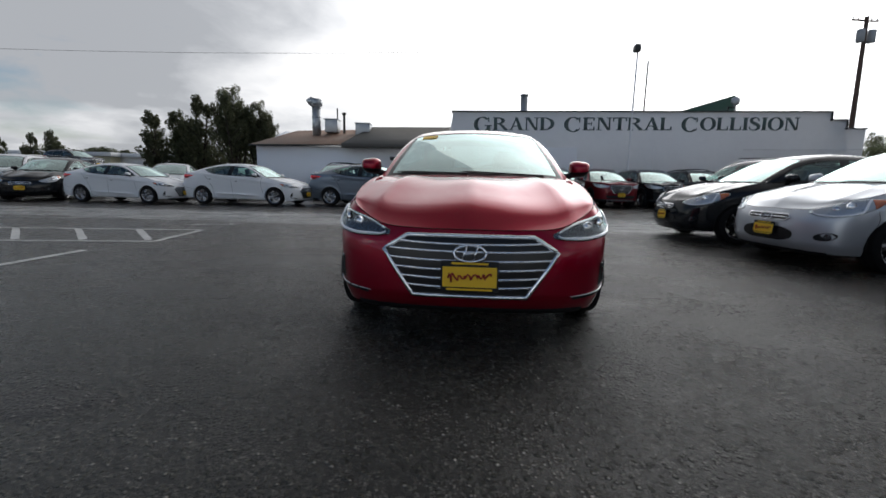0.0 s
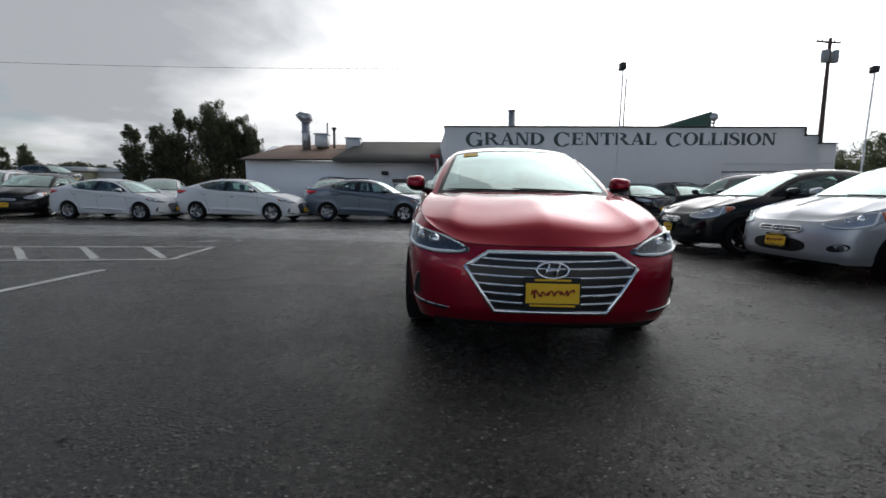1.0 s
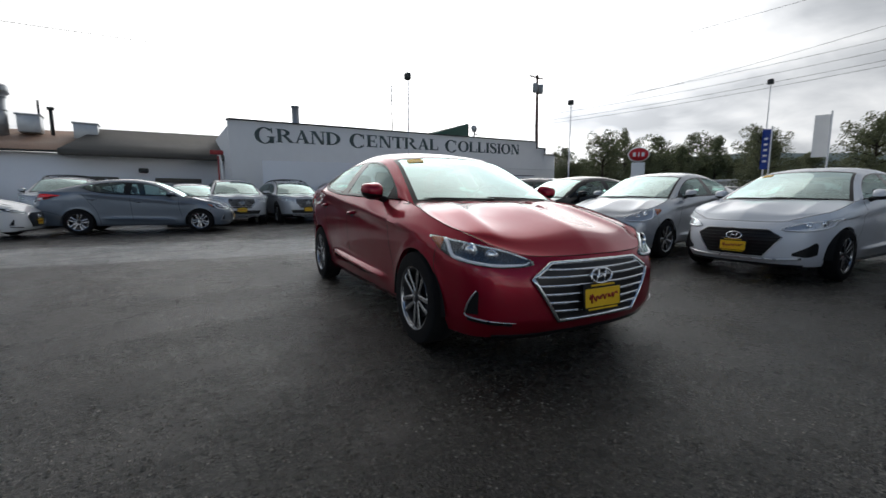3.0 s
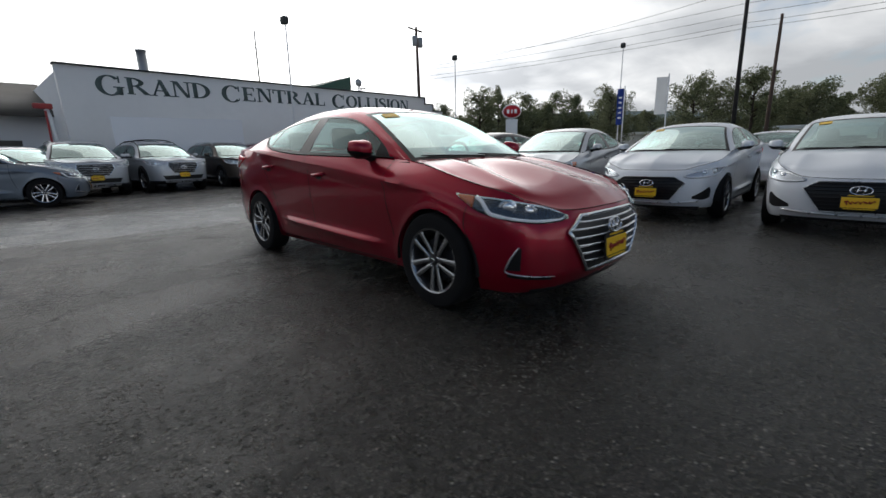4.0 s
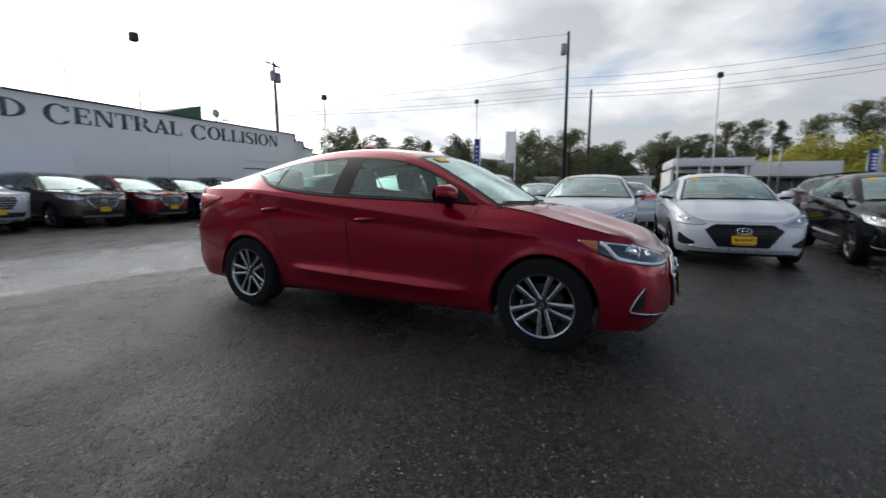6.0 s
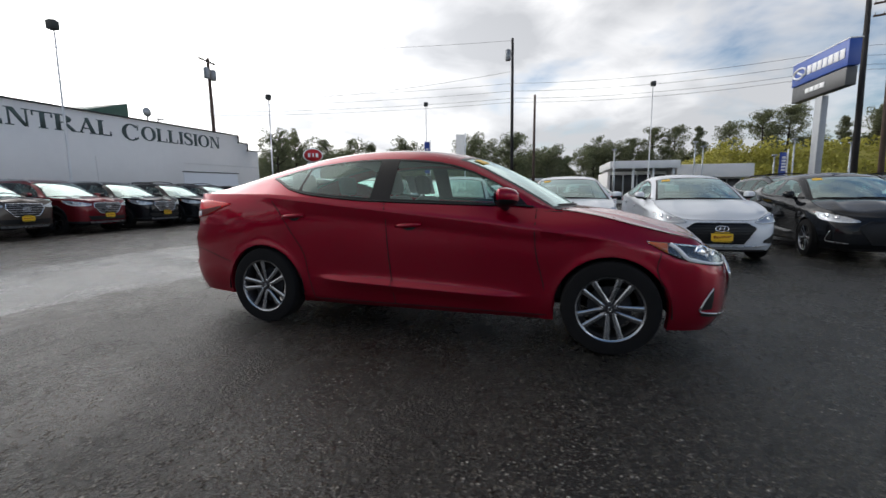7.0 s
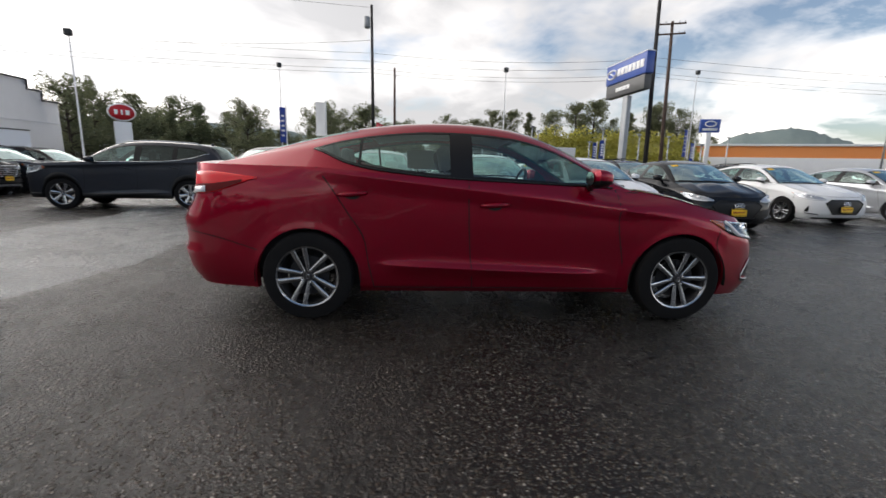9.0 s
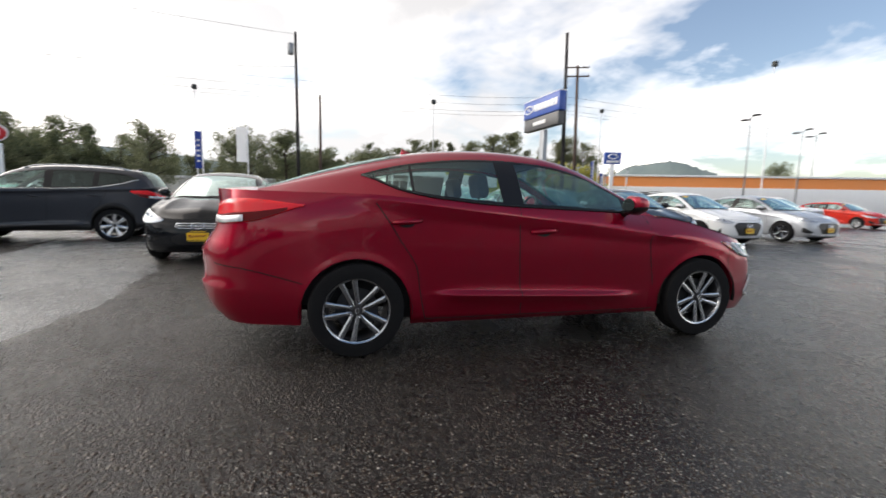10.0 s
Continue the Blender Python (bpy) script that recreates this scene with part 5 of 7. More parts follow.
    if kind == "slim":
        for sign in (1, -1):
            bm = bmesh.new()
            ring = [sh.point(0.70 + 0.11 * math.cos(t) - 0.2 * 0.045 * math.sin(t), 0.385 + 0.045 * math.sin(t) + 0.02 * math.cos(t), 0.004) for t in np.linspace(0, 2 * math.pi, 20, endpoint=False)]
            bm.faces.new([bm.verts.new((q[0], q[1] * sign, q[2])) for q in ring])
            pocket = part("fog_pocket", bm, BLACK, car)
            bm = bmesh.new()
            c = sh.point(0.72, 0.385, 0.008)
            revolve(bm, [(0.0, 0.01), (0.03, 0.008), (0.036, 0.0)], 14)
            bm.transform(Matrix.Translation((c[0], c[1] * sign, c[2])) @ pose(0, 0, 0, 0, 0, -90 + 35 * sign))
            part("fog_lamp", bm, LAMPBOWL, pocket)
    if kind == "dark":
        for sign in (1, -1):
            lo_, hi_ = soft([(0.60, 0.315), (0.75, 0.30), (0.90, 0.33)]), soft([(0.60, 0.345), (0.75, 0.42), (0.86, 0.475), (0.90, 0.44)])
            r = band(sh, list(np.linspace(0.60, 0.90, 9)), lo_, hi_, 0.004, 3, False)
            bm = bmesh.new()
            grid(bm, r if sign > 0 else mirrored(r), sign < 0)
            part("side_intake", bm, BLACK, car)
        bm = bmesh.new()
        tube(bm, [face(-0.66 + 1.32 * k / 24, 0.252 + 0.03 * abs(-1 + k / 12) ** 3, 0.014) for k in range(25)], 0.013, 6)
        part("bumper_lip", bm, SATIN, car)
    if kind not in ("slats", "slim", "dark"):
        # slots at the bumper's corners, with a bright strip under each
        for sign in (1, -1):
            r = [[sh.point(s + ds * (0.5 - z) / 0.15, z, 0.003) for s, z in ((0.90, 0.33), (0.88, 0.365), (0.855, 0.405), (0.82, 0.465))] for ds in (-0.085, -0.04, 0.0)]
            bm = bmesh.new()
            grid(bm, r if sign > 0 else mirrored(r), sign < 0)
            slot = part("bumper_vent", bm, BLACK, car)
            bm = bmesh.new()
            pts = [sh.point(s, z, 0.007) for s, z in smooth_curve([(0.815, 0.470), (0.86, 0.408), (0.892, 0.347), (0.90, 0.325), (0.88, 0.313), (0.80, 0.303), (0.70, 0.293), (0.58, 0.284)], 34)]
            tube(bm, [(q[0], q[1] * sign, q[2]) for q in pts], [0.003] + [0.0055] * 20 + [0.0045 - 0.0002 * k for k in range(13)], 6)
            part("vent_strip", bm, SATIN, slot)
            bm = bmesh.new()
            r = band(sh, list(np.linspace(0.60, 0.885, 14)), lambda s: 0.262 + 0.09 * (s - 0.60), lambda s: 0.280 + 0.11 * (s - 0.60), 0.003, 2, False)
            grid(bm, r if sign > 0 else mirrored(r), sign < 0)
            part("lower_slot", bm, BLACK, slot)
    if kind != "slats":
        bm = bmesh.new()
        rows = [[face(-0.70 + 1.40 * k / 24, z, o) for k in range(25)] for z, o in ((0.165, -0.05), (0.165, 0.006), (0.195, 0.006), (0.205, -0.004))]
        grid(bm, rows)
        part("chin", bm, BLACK, car)


def recolour(car, mat):
    """Another paint on a copy, its meshes shared."""
    base = None
    for ob in car.children_recursive:
        if ob.type == "MESH" and ob.name.split(".")[0] == "bonnet":
            base = ob.data.materials[0]
    for ob in car.children_recursive:
        if ob.type == "MESH" and ob.data.materials and ob.data.materials[0] == base:
            ob.material_slots[0].link = "OBJECT"
            ob.material_slots[0].material = mat
    return car


hero = build_car("sedan", SEDAN, RED, "metallic dark red four-door saloon, wet, alone on the asphalt", "car", sticker=True, paper=True)
hero.matrix_world = pose(0.312, 4.604, 0, 0, 0, -94.92)

# ---- ground ----


def sheet(name, pts, z, mat, label, category, slope=0.10):
    bm = bmesh.new()
    ring = [bm.verts.new((x, y, z)) for x, y in pts]
    bm.faces.new(ring)
    if z > 0:  # the rim runs down into the ground
        foot = []
        for k in range(len(pts)):
            (xa, ya), (xb, yb) = pts[k - 3], pts[(k + 3) % len(pts)]
            d = math.hypot(xb - xa, yb - ya) or 1.0
            foot.append(bm.verts.new((pts[k][0] + (yb - ya) / d * slope, pts[k][1] - (xb - xa) / d * slope, -0.002)))
        for k in range(len(ring)):
            bm.faces.new([ring[k], ring[k - 1], foot[k - 1], foot[k]])
    bmesh.ops.recalc_face_normals(bm, faces=bm.faces[:])
    ob = part(name, bm, mat)
    return tagged(ob, label, category, kind="structure")


def ragged(pts, step=0.25, amount=0.06):
    """An outline broken into short, uneven pieces."""
    out = []
    for i, (x, y) in enumerate(pts):
        x2, y2 = pts[(i + 1) % len(pts)]
        n = max(1, int(math.hypot(x2 - x, y2 - y) / step))
        for k in range(n):
            f = k / n
            out.append((x + (x2 - x) * f + random.uniform(-amount, amount), y + (y2 - y) * f + random.uniform(-amount, amount)))
    return out


sheet("ground", [(-900, -900), (900, -900), (900, 900), (-900, 900)], 0.0, ASPHALT, "dark wet coarse asphalt of the car lot", "ground")
# wet strip whose sky sheen is painted as pale colour
sheet("drive_lane", ragged([(-26, 10.4), (-8, 9.6), (-2, 8.75), (1.5, 8.25), (3.2, 8.3), (6.5, 8.8), (14, 9.2), (14, 11.4), (6, 11.0), (1, 11.2), (-4, 11.6), (-26, 12.6)], 0.3, 0.09), 0.004, SHEEN_ASPHALT, "strip of wet asphalt with sky sheen painted in as a paler colour", "pavement")

# worn white markings
def marking(a, b, w, label="worn white parking line"):
    bm = bmesh.new()
    d = (Vector(b) - Vector(a)).normalized()
    u = Vector((-d.y, d.x, 0)) * w / 2
    n = max(2, int((Vector(b) - Vector(a)).length / 0.2))
    rows = []
    for sign in (1, -1):
        rows.append([Vector(a).lerp(Vector(b), k / n) + u * sign * random.uniform(0.8, 1.12) + Vector((0, 0, 0.004)) for k in range(n + 1)])
    grid(bm, rows)
    return tagged(part("parking_line", bm, LINE), label, "line marking", "parking lines", "structure")


marking((-10.5, 5.55, 0), (-4.0, 6.08, 0), 0.10)
marking((-10.5, 7.1, 0), (-4.1, 7.47, 0), 0.10)
marking((-4.0, 6.08, 0), (-4.08, 7.47, 0), 0.11)
for k in range(5):
    marking((-5.12 - 0.98 * k, 7.4 - 0.05 * k, 0), (-4.16 - 0.85 * k, 6.2 - 0.09 * k, 0), 0.10)
marking((-4.55, 2.7, 0), (-4.31, 5.28, 0), 0.11)
marking((-11, 8.9, 0), (-3.8, 9.4, 0), 0.07)
for k, (a, b) in enumerate([((-4.85, 8.22, 0), (-4.0, 8.38, 0)), ((-4.0, 8.38, 0), (-4.15, 8.62, 0)), ((-4.85, 8.22, 0), (-4.45, 8.5, 0))]):
    marking(a, b, 0.07, "worn white painted arrow mark")
# broken patch with a puddle
sheet("worn_patch", ragged([(-1.95, 1.74), (-1.78, 1.66), (-1.52, 1.72), (-1.38, 1.82), (-1.55, 1.88), (-1.80, 1.86)], 0.04, 0.02), 0.004, BROKEN, "small broken patch in the asphalt", "pavement", 0.05)


# ---- painted capitals with serifs ----
def bar(x0, z0, x1, z1):
    return [(x0, z0), (x1, z0), (x1, z1), (x0, z1)]


def ring_part(cx, cz, ro, ri, a0, a1, n=26):
    """A bowl: outer and inner ellipse between two angles."""
    ts = [radians(a0 + (a1 - a0) * k / n) for k in range(n + 1)]
    o = [(cx + ro[0] * math.cos(t), cz + ro[1] * math.sin(t)) for t in ts]
    i = [(cx + ri[0] * math.cos(t), cz + ri[1] * math.sin(t)) for t in ts]
    return [[o[k], o[k + 1], i[k + 1], i[k]] for k in range(n)]


def stem(x, w=0.2, feet=(True, True)):
    out = [bar(x, 0.0, x + w, 1.0)]
    if feet[0]:
        out.append(bar(x - 0.07, 0.0, x + w + 0.07, 0.055))
    if feet[1]:
        out.append(bar(x - 0.07, 0.945, x + w + 0.07, 1.0))
    return out


def brush(pts, widths, n=30):
    c = smooth_curve([(x, z, w) for (x, z), w in zip(pts, widths)], n)
    t = np.gradient(c[:, :2], axis=0)
    t /= np.linalg.norm(t, axis=1)[:, None]
    l = [(p[0] - q[1] * p[2], p[1] + q[0] * p[2]) for p, q in zip(c, t)]
    r = [(p[0] + q[1] * p[2], p[1] - q[0] * p[2]) for p, q in zip(c, t)]
    return [[l[k], l[k + 1], r[k + 1], r[k]] for k in range(n - 1)]


def glyph(ch):
    """Width and outline pieces of a capital, cap height 1."""
    if ch == "I":
        return 0.36, stem(0.08)
    if ch == "L":
        return 0.76, stem(0.08) + [bar(0.28, 0, 0.70, 0.075), bar(0.635, 0.075, 0.70, 0.30)]
    if ch == "E":
        return 0.78, stem(0.08) + [bar(0.28, 0, 0.70, 0.075), bar(0.635, 0.075, 0.70, 0.28), bar(0.28, 0.925, 0.68, 1.0), bar(0.615, 0.74, 0.68, 0.925), bar(0.28, 0.47, 0.54, 0.54), bar(0.49, 0.38, 0.54, 0.63)]
    if ch == "T":
        return 0.86, [bar(0.33, 0, 0.53, 0.925), bar(0.25, 0, 0.61, 0.055), bar(0.03, 0.925, 0.83, 1.0), bar(0.03, 0.70, 0.095, 0.925), bar(0.765, 0.70, 0.83, 0.925)]
    if ch == "N":
        return 0.94, [bar(0.12, 0, 0.20, 1), bar(0.74, 0, 0.82, 1), [(0.12, 1.0), (0.34, 1.0), (0.82, 0.0), (0.66, 0.0)], bar(0.02, 0, 0.32, 0.055), bar(0.02, 0.945, 0.2, 1.0), bar(0.62, 0.945, 0.92, 1.0)]
    if ch == "A":
        return 0.92, [[(0.10, 0), (0.19, 0), (0.50, 0.94), (0.44, 1.0)], [(0.38, 1.0), (0.54, 1.0), (0.86, 0.0), (0.63, 0.0)], bar(0.24, 0.29, 0.66, 0.36), bar(0.0, 0, 0.29, 0.055), bar(0.55, 0, 0.94, 0.055)]
    if ch == "D":
        return 0.96, stem(0.08) + ring_part(0.28, 0.5, (0.62, 0.5), (0.40, 0.425), -90, 90)
    if ch == "R":
        return 0.96, stem(0.08) + ring_part(0.28, 0.735, (0.46, 0.265), (0.25, 0.195), -90, 90) + [[(0.36, 0.50), (0.56, 0.50), (0.96, 0.0), (0.72, 0.0)], bar(0.72, 0, 1.0, 0.05)]
    if ch in "CGO":
        a0, a1 = {"C": (42, 318), "G": (42, 322), "O": (0, 360)}[ch]
        out = ring_part(0.48, 0.5, (0.46, 0.53), (0.25, 0.46), a0, a1, 36)
        if ch == "C":
            out += [bar(0.78, 0.66, 0.84, 1.0), bar(0.78, 0.10, 0.82, 0.26)]
        if ch == "G":
            out += [bar(0.78, 0.66, 0.84, 1.0), bar(0.70, 0.03, 0.90, 0.44), bar(0.60, 0.40, 0.97, 0.46)]
        return (0.96 if ch != "G" else 1.02), out
    return 0.74, brush([(0.60, 0.72), (0.54, 0.93), (0.35, 0.99), (0.15, 0.88), (0.17, 0.68), (0.37, 0.53), (0.57, 0.38), (0.58, 0.14), (0.36, 0.01), (0.12, 0.10), (0.07, 0.28)],
                       [0.03, 0.035, 0.04, 0.08, 0.10, 0.115, 0.11, 0.08, 0.04, 0.035, 0.03])


def lay_word(parent, word, x0, x1, z, h):
    total = sum(glyph(c)[0] * (1.13 if k == 0 else 1.0) for k, c in enumerate(word))
    sx, x = (x1 - x0) / total, x0
    for k, c in enumerate(word):
        w, pieces = glyph(c)
        g = 1.13 if k == 0 else 1.0
        bm = bmesh.new()
        for i, q in enumerate(pieces):
            y = -0.010 - 0.0006 * (i % 7)
            prism(bm, [(x + px * sx * g, y, z + (pz - (0.10 if k == 0 else 0.0)) * h * g) for px, pz in q], (0, 0.009, 0))
        part("letter", bm, SIGNGREEN, parent)
        x += w * sx * g


# ---- buildings ----
def wall_building():
    """The long block hall with its stepped parapet and painted name."""
    b = thing("workshop_hall", pose(0.70, 21.3, 0.0, 0, -1.25, 0), "long white block hall with stepped parapet and dark green lettering", "building")
    # the front: x along the wall, z up
    steps = [(0, 4.22), (18.45, 4.22), (18.45, 3.83), (19.25, 3.83), (19.25, 3.42), (20.25, 3.42)]
    bm = bmesh.new()
    pts = [(0, 0, -0.8), (20.25, 0, -0.8)] + [(x, 0, z) for x, z in reversed(steps)]
    prism(bm, pts, (0, 0.3, 0))
    part("front_wall", bm, STUCCO, b)
    bm = bmesh.new()
    prism(bm, [(0, 0.3, -0.8), (0, 14, -0.8), (0, 14, 3.6), (0, 0.3, 4.0)], (0.3, 0, 0))
    part("side_wall", bm, STUCCO, b)
    bm = bmesh.new()
    prism(bm, [(20.25, 0.3, -0.8), (20.25, 14, -0.8), (20.25, 14, 3.3), (20.25, 0.3, 3.3)], (-0.3, 0, 0))
    part("side_wall", bm, STUCCO, b)
    bm = bmesh.new()
    prism(bm, [(0.3, 0.3, 3.35), (19.95, 0.3, 3.25), (19.95, 14, 3.15), (0.3, 14, 3.25)], (0, 0, -0.2))
    part("flat_roof", bm, ROOFGREY, b)
    # dark metal cap along the steps
    for (xa, za), (xb, zb) in zip(steps, steps[1:]):
        bm = bmesh.new()
        if za == zb:
            box(bm, ((xa + xb) / 2, 0.14, za + 0.03), (abs(xb - xa) + 0.08, 0.42, 0.06), 0.01)
        else:
            box(bm, (xa + 0.02, 0.14, (za + zb) / 2), (0.05, 0.42, abs(za - zb) + 0.04), 0.01)
        part("parapet_cap", bm, CAP, b)
    # repainted panels, a closed-up doorway, a conduit
    for x0, x1, z0, z1, mat in ((1.25, 6.1, -0.4, 2.55, PATCH), (14.3, 20.25, 2.42, 2.47, STUCCO), (14.2, 18.2, -0.4, 1.98, PATCH)):
        bm = bmesh.new()
        box(bm, ((x0 + x1) / 2, -0.006, (z0 + z1) / 2), (x1 - x0, 0.02, z1 - z0), 0)
        part("wall_panel", bm, mat, b)
    bm = bmesh.new()
    box(bm, (16.2, -0.012, 2.02), (4.1, 0.05, 0.05), 0.006)
    part("ledge", bm, CAP, b)
    for x in (9.85,):
        bm = bmesh.new()
        tube(bm, [(x, -0.03, -0.4), (x, -0.03, 2.5)], 0.018, 6)
        part("conduit", bm, STUCCO, b)
    # lettering: each word set between its ends
    for word, x0, x1 in (("GRAND", 1.0, 4.97), ("CENTRAL", 5.38, 10.70), ("COLLISION", 11.11, 16.95)):
        lay_word(b, word, x0, x1, 3.37, 0.60)
    roof_vents(b)
    return b


def roof_vents(b):
    """Vents and a lamp bracket above the parapet."""
    bm = bmesh.new()
    tube(bm, [(4.95, 7.7, 3.1), (4.95, 7.7, 6.45)], 0.23, 14)
    tube(bm, [(4.95, 7.7, 6.45), (4.95, 7.7, 6.52)], 0.26, 14)
    part("roof_vent", bm, GALV, b)
    bm = bmesh.new()
    tube(bm, [(14.0, 1.0, 3.2), (14.0, 1.0, 4.65)], 0.03, 6)
    tube(bm, [(14.0, 1.0, 4.6), (14.35, 1.0, 4.62)], 0.04, 6)
    part("wall_lamp", bm, CAP, b)
    bm = bmesh.new()
    bmesh.ops.create_uvsphere(bm, u_segments=14, v_segments=8, radius=0.22)
    for v in bm.verts:
        v.co = Vector((v.co.x * 1.2 + 16.75, v.co.y * 0.6 + 4.5, v.co.z * 1.2 + 5.55))
    tube(bm, [(16.75, 4.5, 3.1), (16.75, 4.5, 5.5)], 0.05, 6)
    part("turbine_vent", bm, GALV, b)


wall_building()


def green_gable():
    b = thing("green_roof_house", pose(15.6, 31.0, 0, 0, 0, 0), "house gable behind the hall with a dark green metal roof", "building")
    bm = bmesh.new()
    prism(bm, [(-0.6, 0, 5.4), (5.2, 0, 7.35), (5.2, 0, 4.5), (-0.6, 0, 4.5)], (0, 6, 0))
    part("roof", bm, material("green_roof", (0.02, 0.085, 0.06), 0.5, grain=0.3), b)
    bm = bmesh.new()
    prism(bm, [(-0.6, 0.3, 0), (5.1, 0.3, 0), (5.1, 0.3, 4.5), (-0.6, 0.3, 4.5)], (0, 5.4, 0))
    part("wall", bm, STUCCO, b)


green_gable()


def low_shop():
    """The low white workshop with two pitched roofs and the plant on them."""
    b = thing("low_workshop", pose(0, 24.0, 0), "low white workshop with tan and grey pitched roofs", "building")
    bm = bmesh.new()
    prism(bm, [(-10.0, 0, -0.3), (0.65, 0, -0.3), (0.65, 0, 2.72), (-10.0, 0, 2.66)], (0, 0.25, 0))
    part("front_wall", bm, PATCH, b)
    bm = bmesh.new()
    prism(bm, [(-10.0, 0.25, -0.3), (-10.0, 9.0, -0.3), (-10.0, 9.0, 2.66), (-10.0, 4.6, 3.9), (-10.0, 0.25, 2.66)], (0.25, 0, 0))
    part("side_wall", bm, PATCH, b)
    bm = bmesh.new()
    prism(bm, [(-10.25, -0.30, 2.62), (-5.05, -0.30, 2.72), (-4.4, 3.6, 3.95), (-8.9, 3.6, 3.80)], (0, 0.05, 0.07))
    part("roof", bm, ROOFTAN, b)
    bm = bmesh.new()
    prism(bm, [(-10.3, -0.32, 2.60), (-5.05, -0.32, 2.70), (-5.05, -0.32, 2.78), (-10.3, -0.32, 2.68)], (0, 0.04, 0))
    part("gutter", bm, CAP, b)
    bm = bmesh.new()
    prism(bm, [(-5.2, -0.75, 2.72), (0.9, -0.75, 2.78), (0.9, 3.2, 4.15), (-4.2, 3.2, 4.05)], (0, 0.05, 0.09))
    part("roof", bm, ROOFGREY, b)
    bm = bmesh.new()
    prism(bm, [(-5.2, -0.78, 2.58), (0.9, -0.78, 2.62), (0.9, -0.78, 2.86), (-5.2, -0.78, 2.80)], (0, 0.05, 0))
    part("fascia", bm, ROOFGREY, b)
    bm = bmesh.new()
    prism(bm, [(-5.2, -0.75, 2.60), (0.9, -0.75, 2.64), (0.9, 0.0, 2.66), (-5.2, 0.0, 2.62)], (0, 0, 0.04))
    part("soffit", bm, ROOFGREY, b)
    # roller doors and a wall lamp
    for x, w in ((-1.2, 1.6), (-4.3, 1.6)):
        bm = bmesh.new()
        for k in range(10):
            box(bm, (x, -0.02, 0.1 + 0.15 * k), (w, 0.05, 0.14), 0.015)
        door = part("roller_door", bm, STEELGREY, b)
        bm = bmesh.new()
        box(bm, (x, -0.04, 1.68), (w + 0.2, 0.12, 0.2), 0.02)
        part("door_head", bm, ROOFGREY, door)
    bm = bmesh.new()
    box(bm, (-2.5, -0.18, 2.08), (0.36, 0.3, 0.2), 0.05)
    part("wall_lamp", bm, CAP, b)
    # plant on the roof
    for c, s in (((-6.45, 2.6, 4.05), (0.75, 0.75, 0.75)), ((-4.55, 2.4, 3.85), (0.85, 0.8, 0.7))):
        bm = bmesh.new()
        box(bm, c, s, 0.03)
        box(bm, (c[0], c[1], c[2] + s[2] / 2), (s[0] + 0.1, s[1] + 0.1, 0.06), 0.01)
        part("roof_unit", bm, GALV, b)
    bm = bmesh.new()
    tube(bm, [(-7.35, 2.4, 3.3), (-7.35, 2.4, 5.1)], 0.25, 18)
    tube(bm, [(-7.35, 2.4, 5.1), (-7.35, 2.4, 5.2), (-7.35, 2.4, 5.5), (-7.35, 2.4, 5.58)], [0.25, 0.37, 0.37, 0.27], 18)
    tube(bm, [(-7.38, 2.4, 5.35), (-7.62, 2.3, 5.42), (-7.74, 2.25, 5.30)], [0.27, 0.26, 0.24], 14)
    for z in (3.9, 4.5, 5.05):
        tube(bm, [(-7.35, 2.4, z), (-7.35, 2.4, z + 0.05)], 0.27, 18)
    part("exhaust_pipe", bm, GALV, b)
    for x, h, r in ((-6.15, 5.1, 0.04), (-5.75, 4.85, 0.07)):
        bm = bmesh.new()
        tube(bm, [(x, 2.6, 3.5), (x, 2.6, h)], r, 8)
        if r > 0.05:
            tube(bm, [(x, 2.6, h - 0.12), (x, 2.6, h)], 0.13, 10)
        part("flue", bm, CAP, b)
    # red and white downpipe by the corner
    bm = bmesh.new()
    tube(bm, [(0.42, -2.4, -0.2), (0.30, -2.35, 2.4), (0.24, -2.3, 2.75)], 0.07, 8)
    pipe = part("downpipe", bm, SIGNWHITE, b)
    bm = bmesh.new()
    box(bm, (0.16, -2.3, 2.85), (0.5, 0.24, 0.18), 0.03)
    box(bm, (0.20, -2.38, 1.6), (0.06, 0.06, 2.2), 0.01)
    part("pipe_head", bm, material("red_metal", (0.35, 0.03, 0.03), 0.5, grain=0.4), pipe)


low_shop()

# ---- parked vehicles ----
FLEET = {}


def parked(kind, p, mat, x, y, turn, label, front=True, category="car", group="parked cars", z=0.0, grow=1.0, name=None, **opts):
    """Places a vehicle by the middle of its nose (front) or of its wheelbase."""
    key = (kind, tuple(sorted(opts.items())))
    a = radians(turn)
    if front:
        fo = p["plan"][0][0]
        x, y = x - fo * math.cos(a) * grow, y - fo * math.sin(a) * grow
    m = pose(x, y, z, 0, 0, turn) @ Matrix.Scale(grow, 4)
    if key not in FLEET:
        car = build_car(name or kind, p, mat, label, category, group=group, **opts)
        FLEET[key] = (car, mat)
        car.matrix_world = m
        return car
    base, first = FLEET[key]
    car = copy_thing(base, pose(x, y, z, 0, 0, turn))
    car.scale = (grow, grow, grow)
    tagged(car, label, category, group)
    if mat != first:
        recolour(car, mat)
    return car


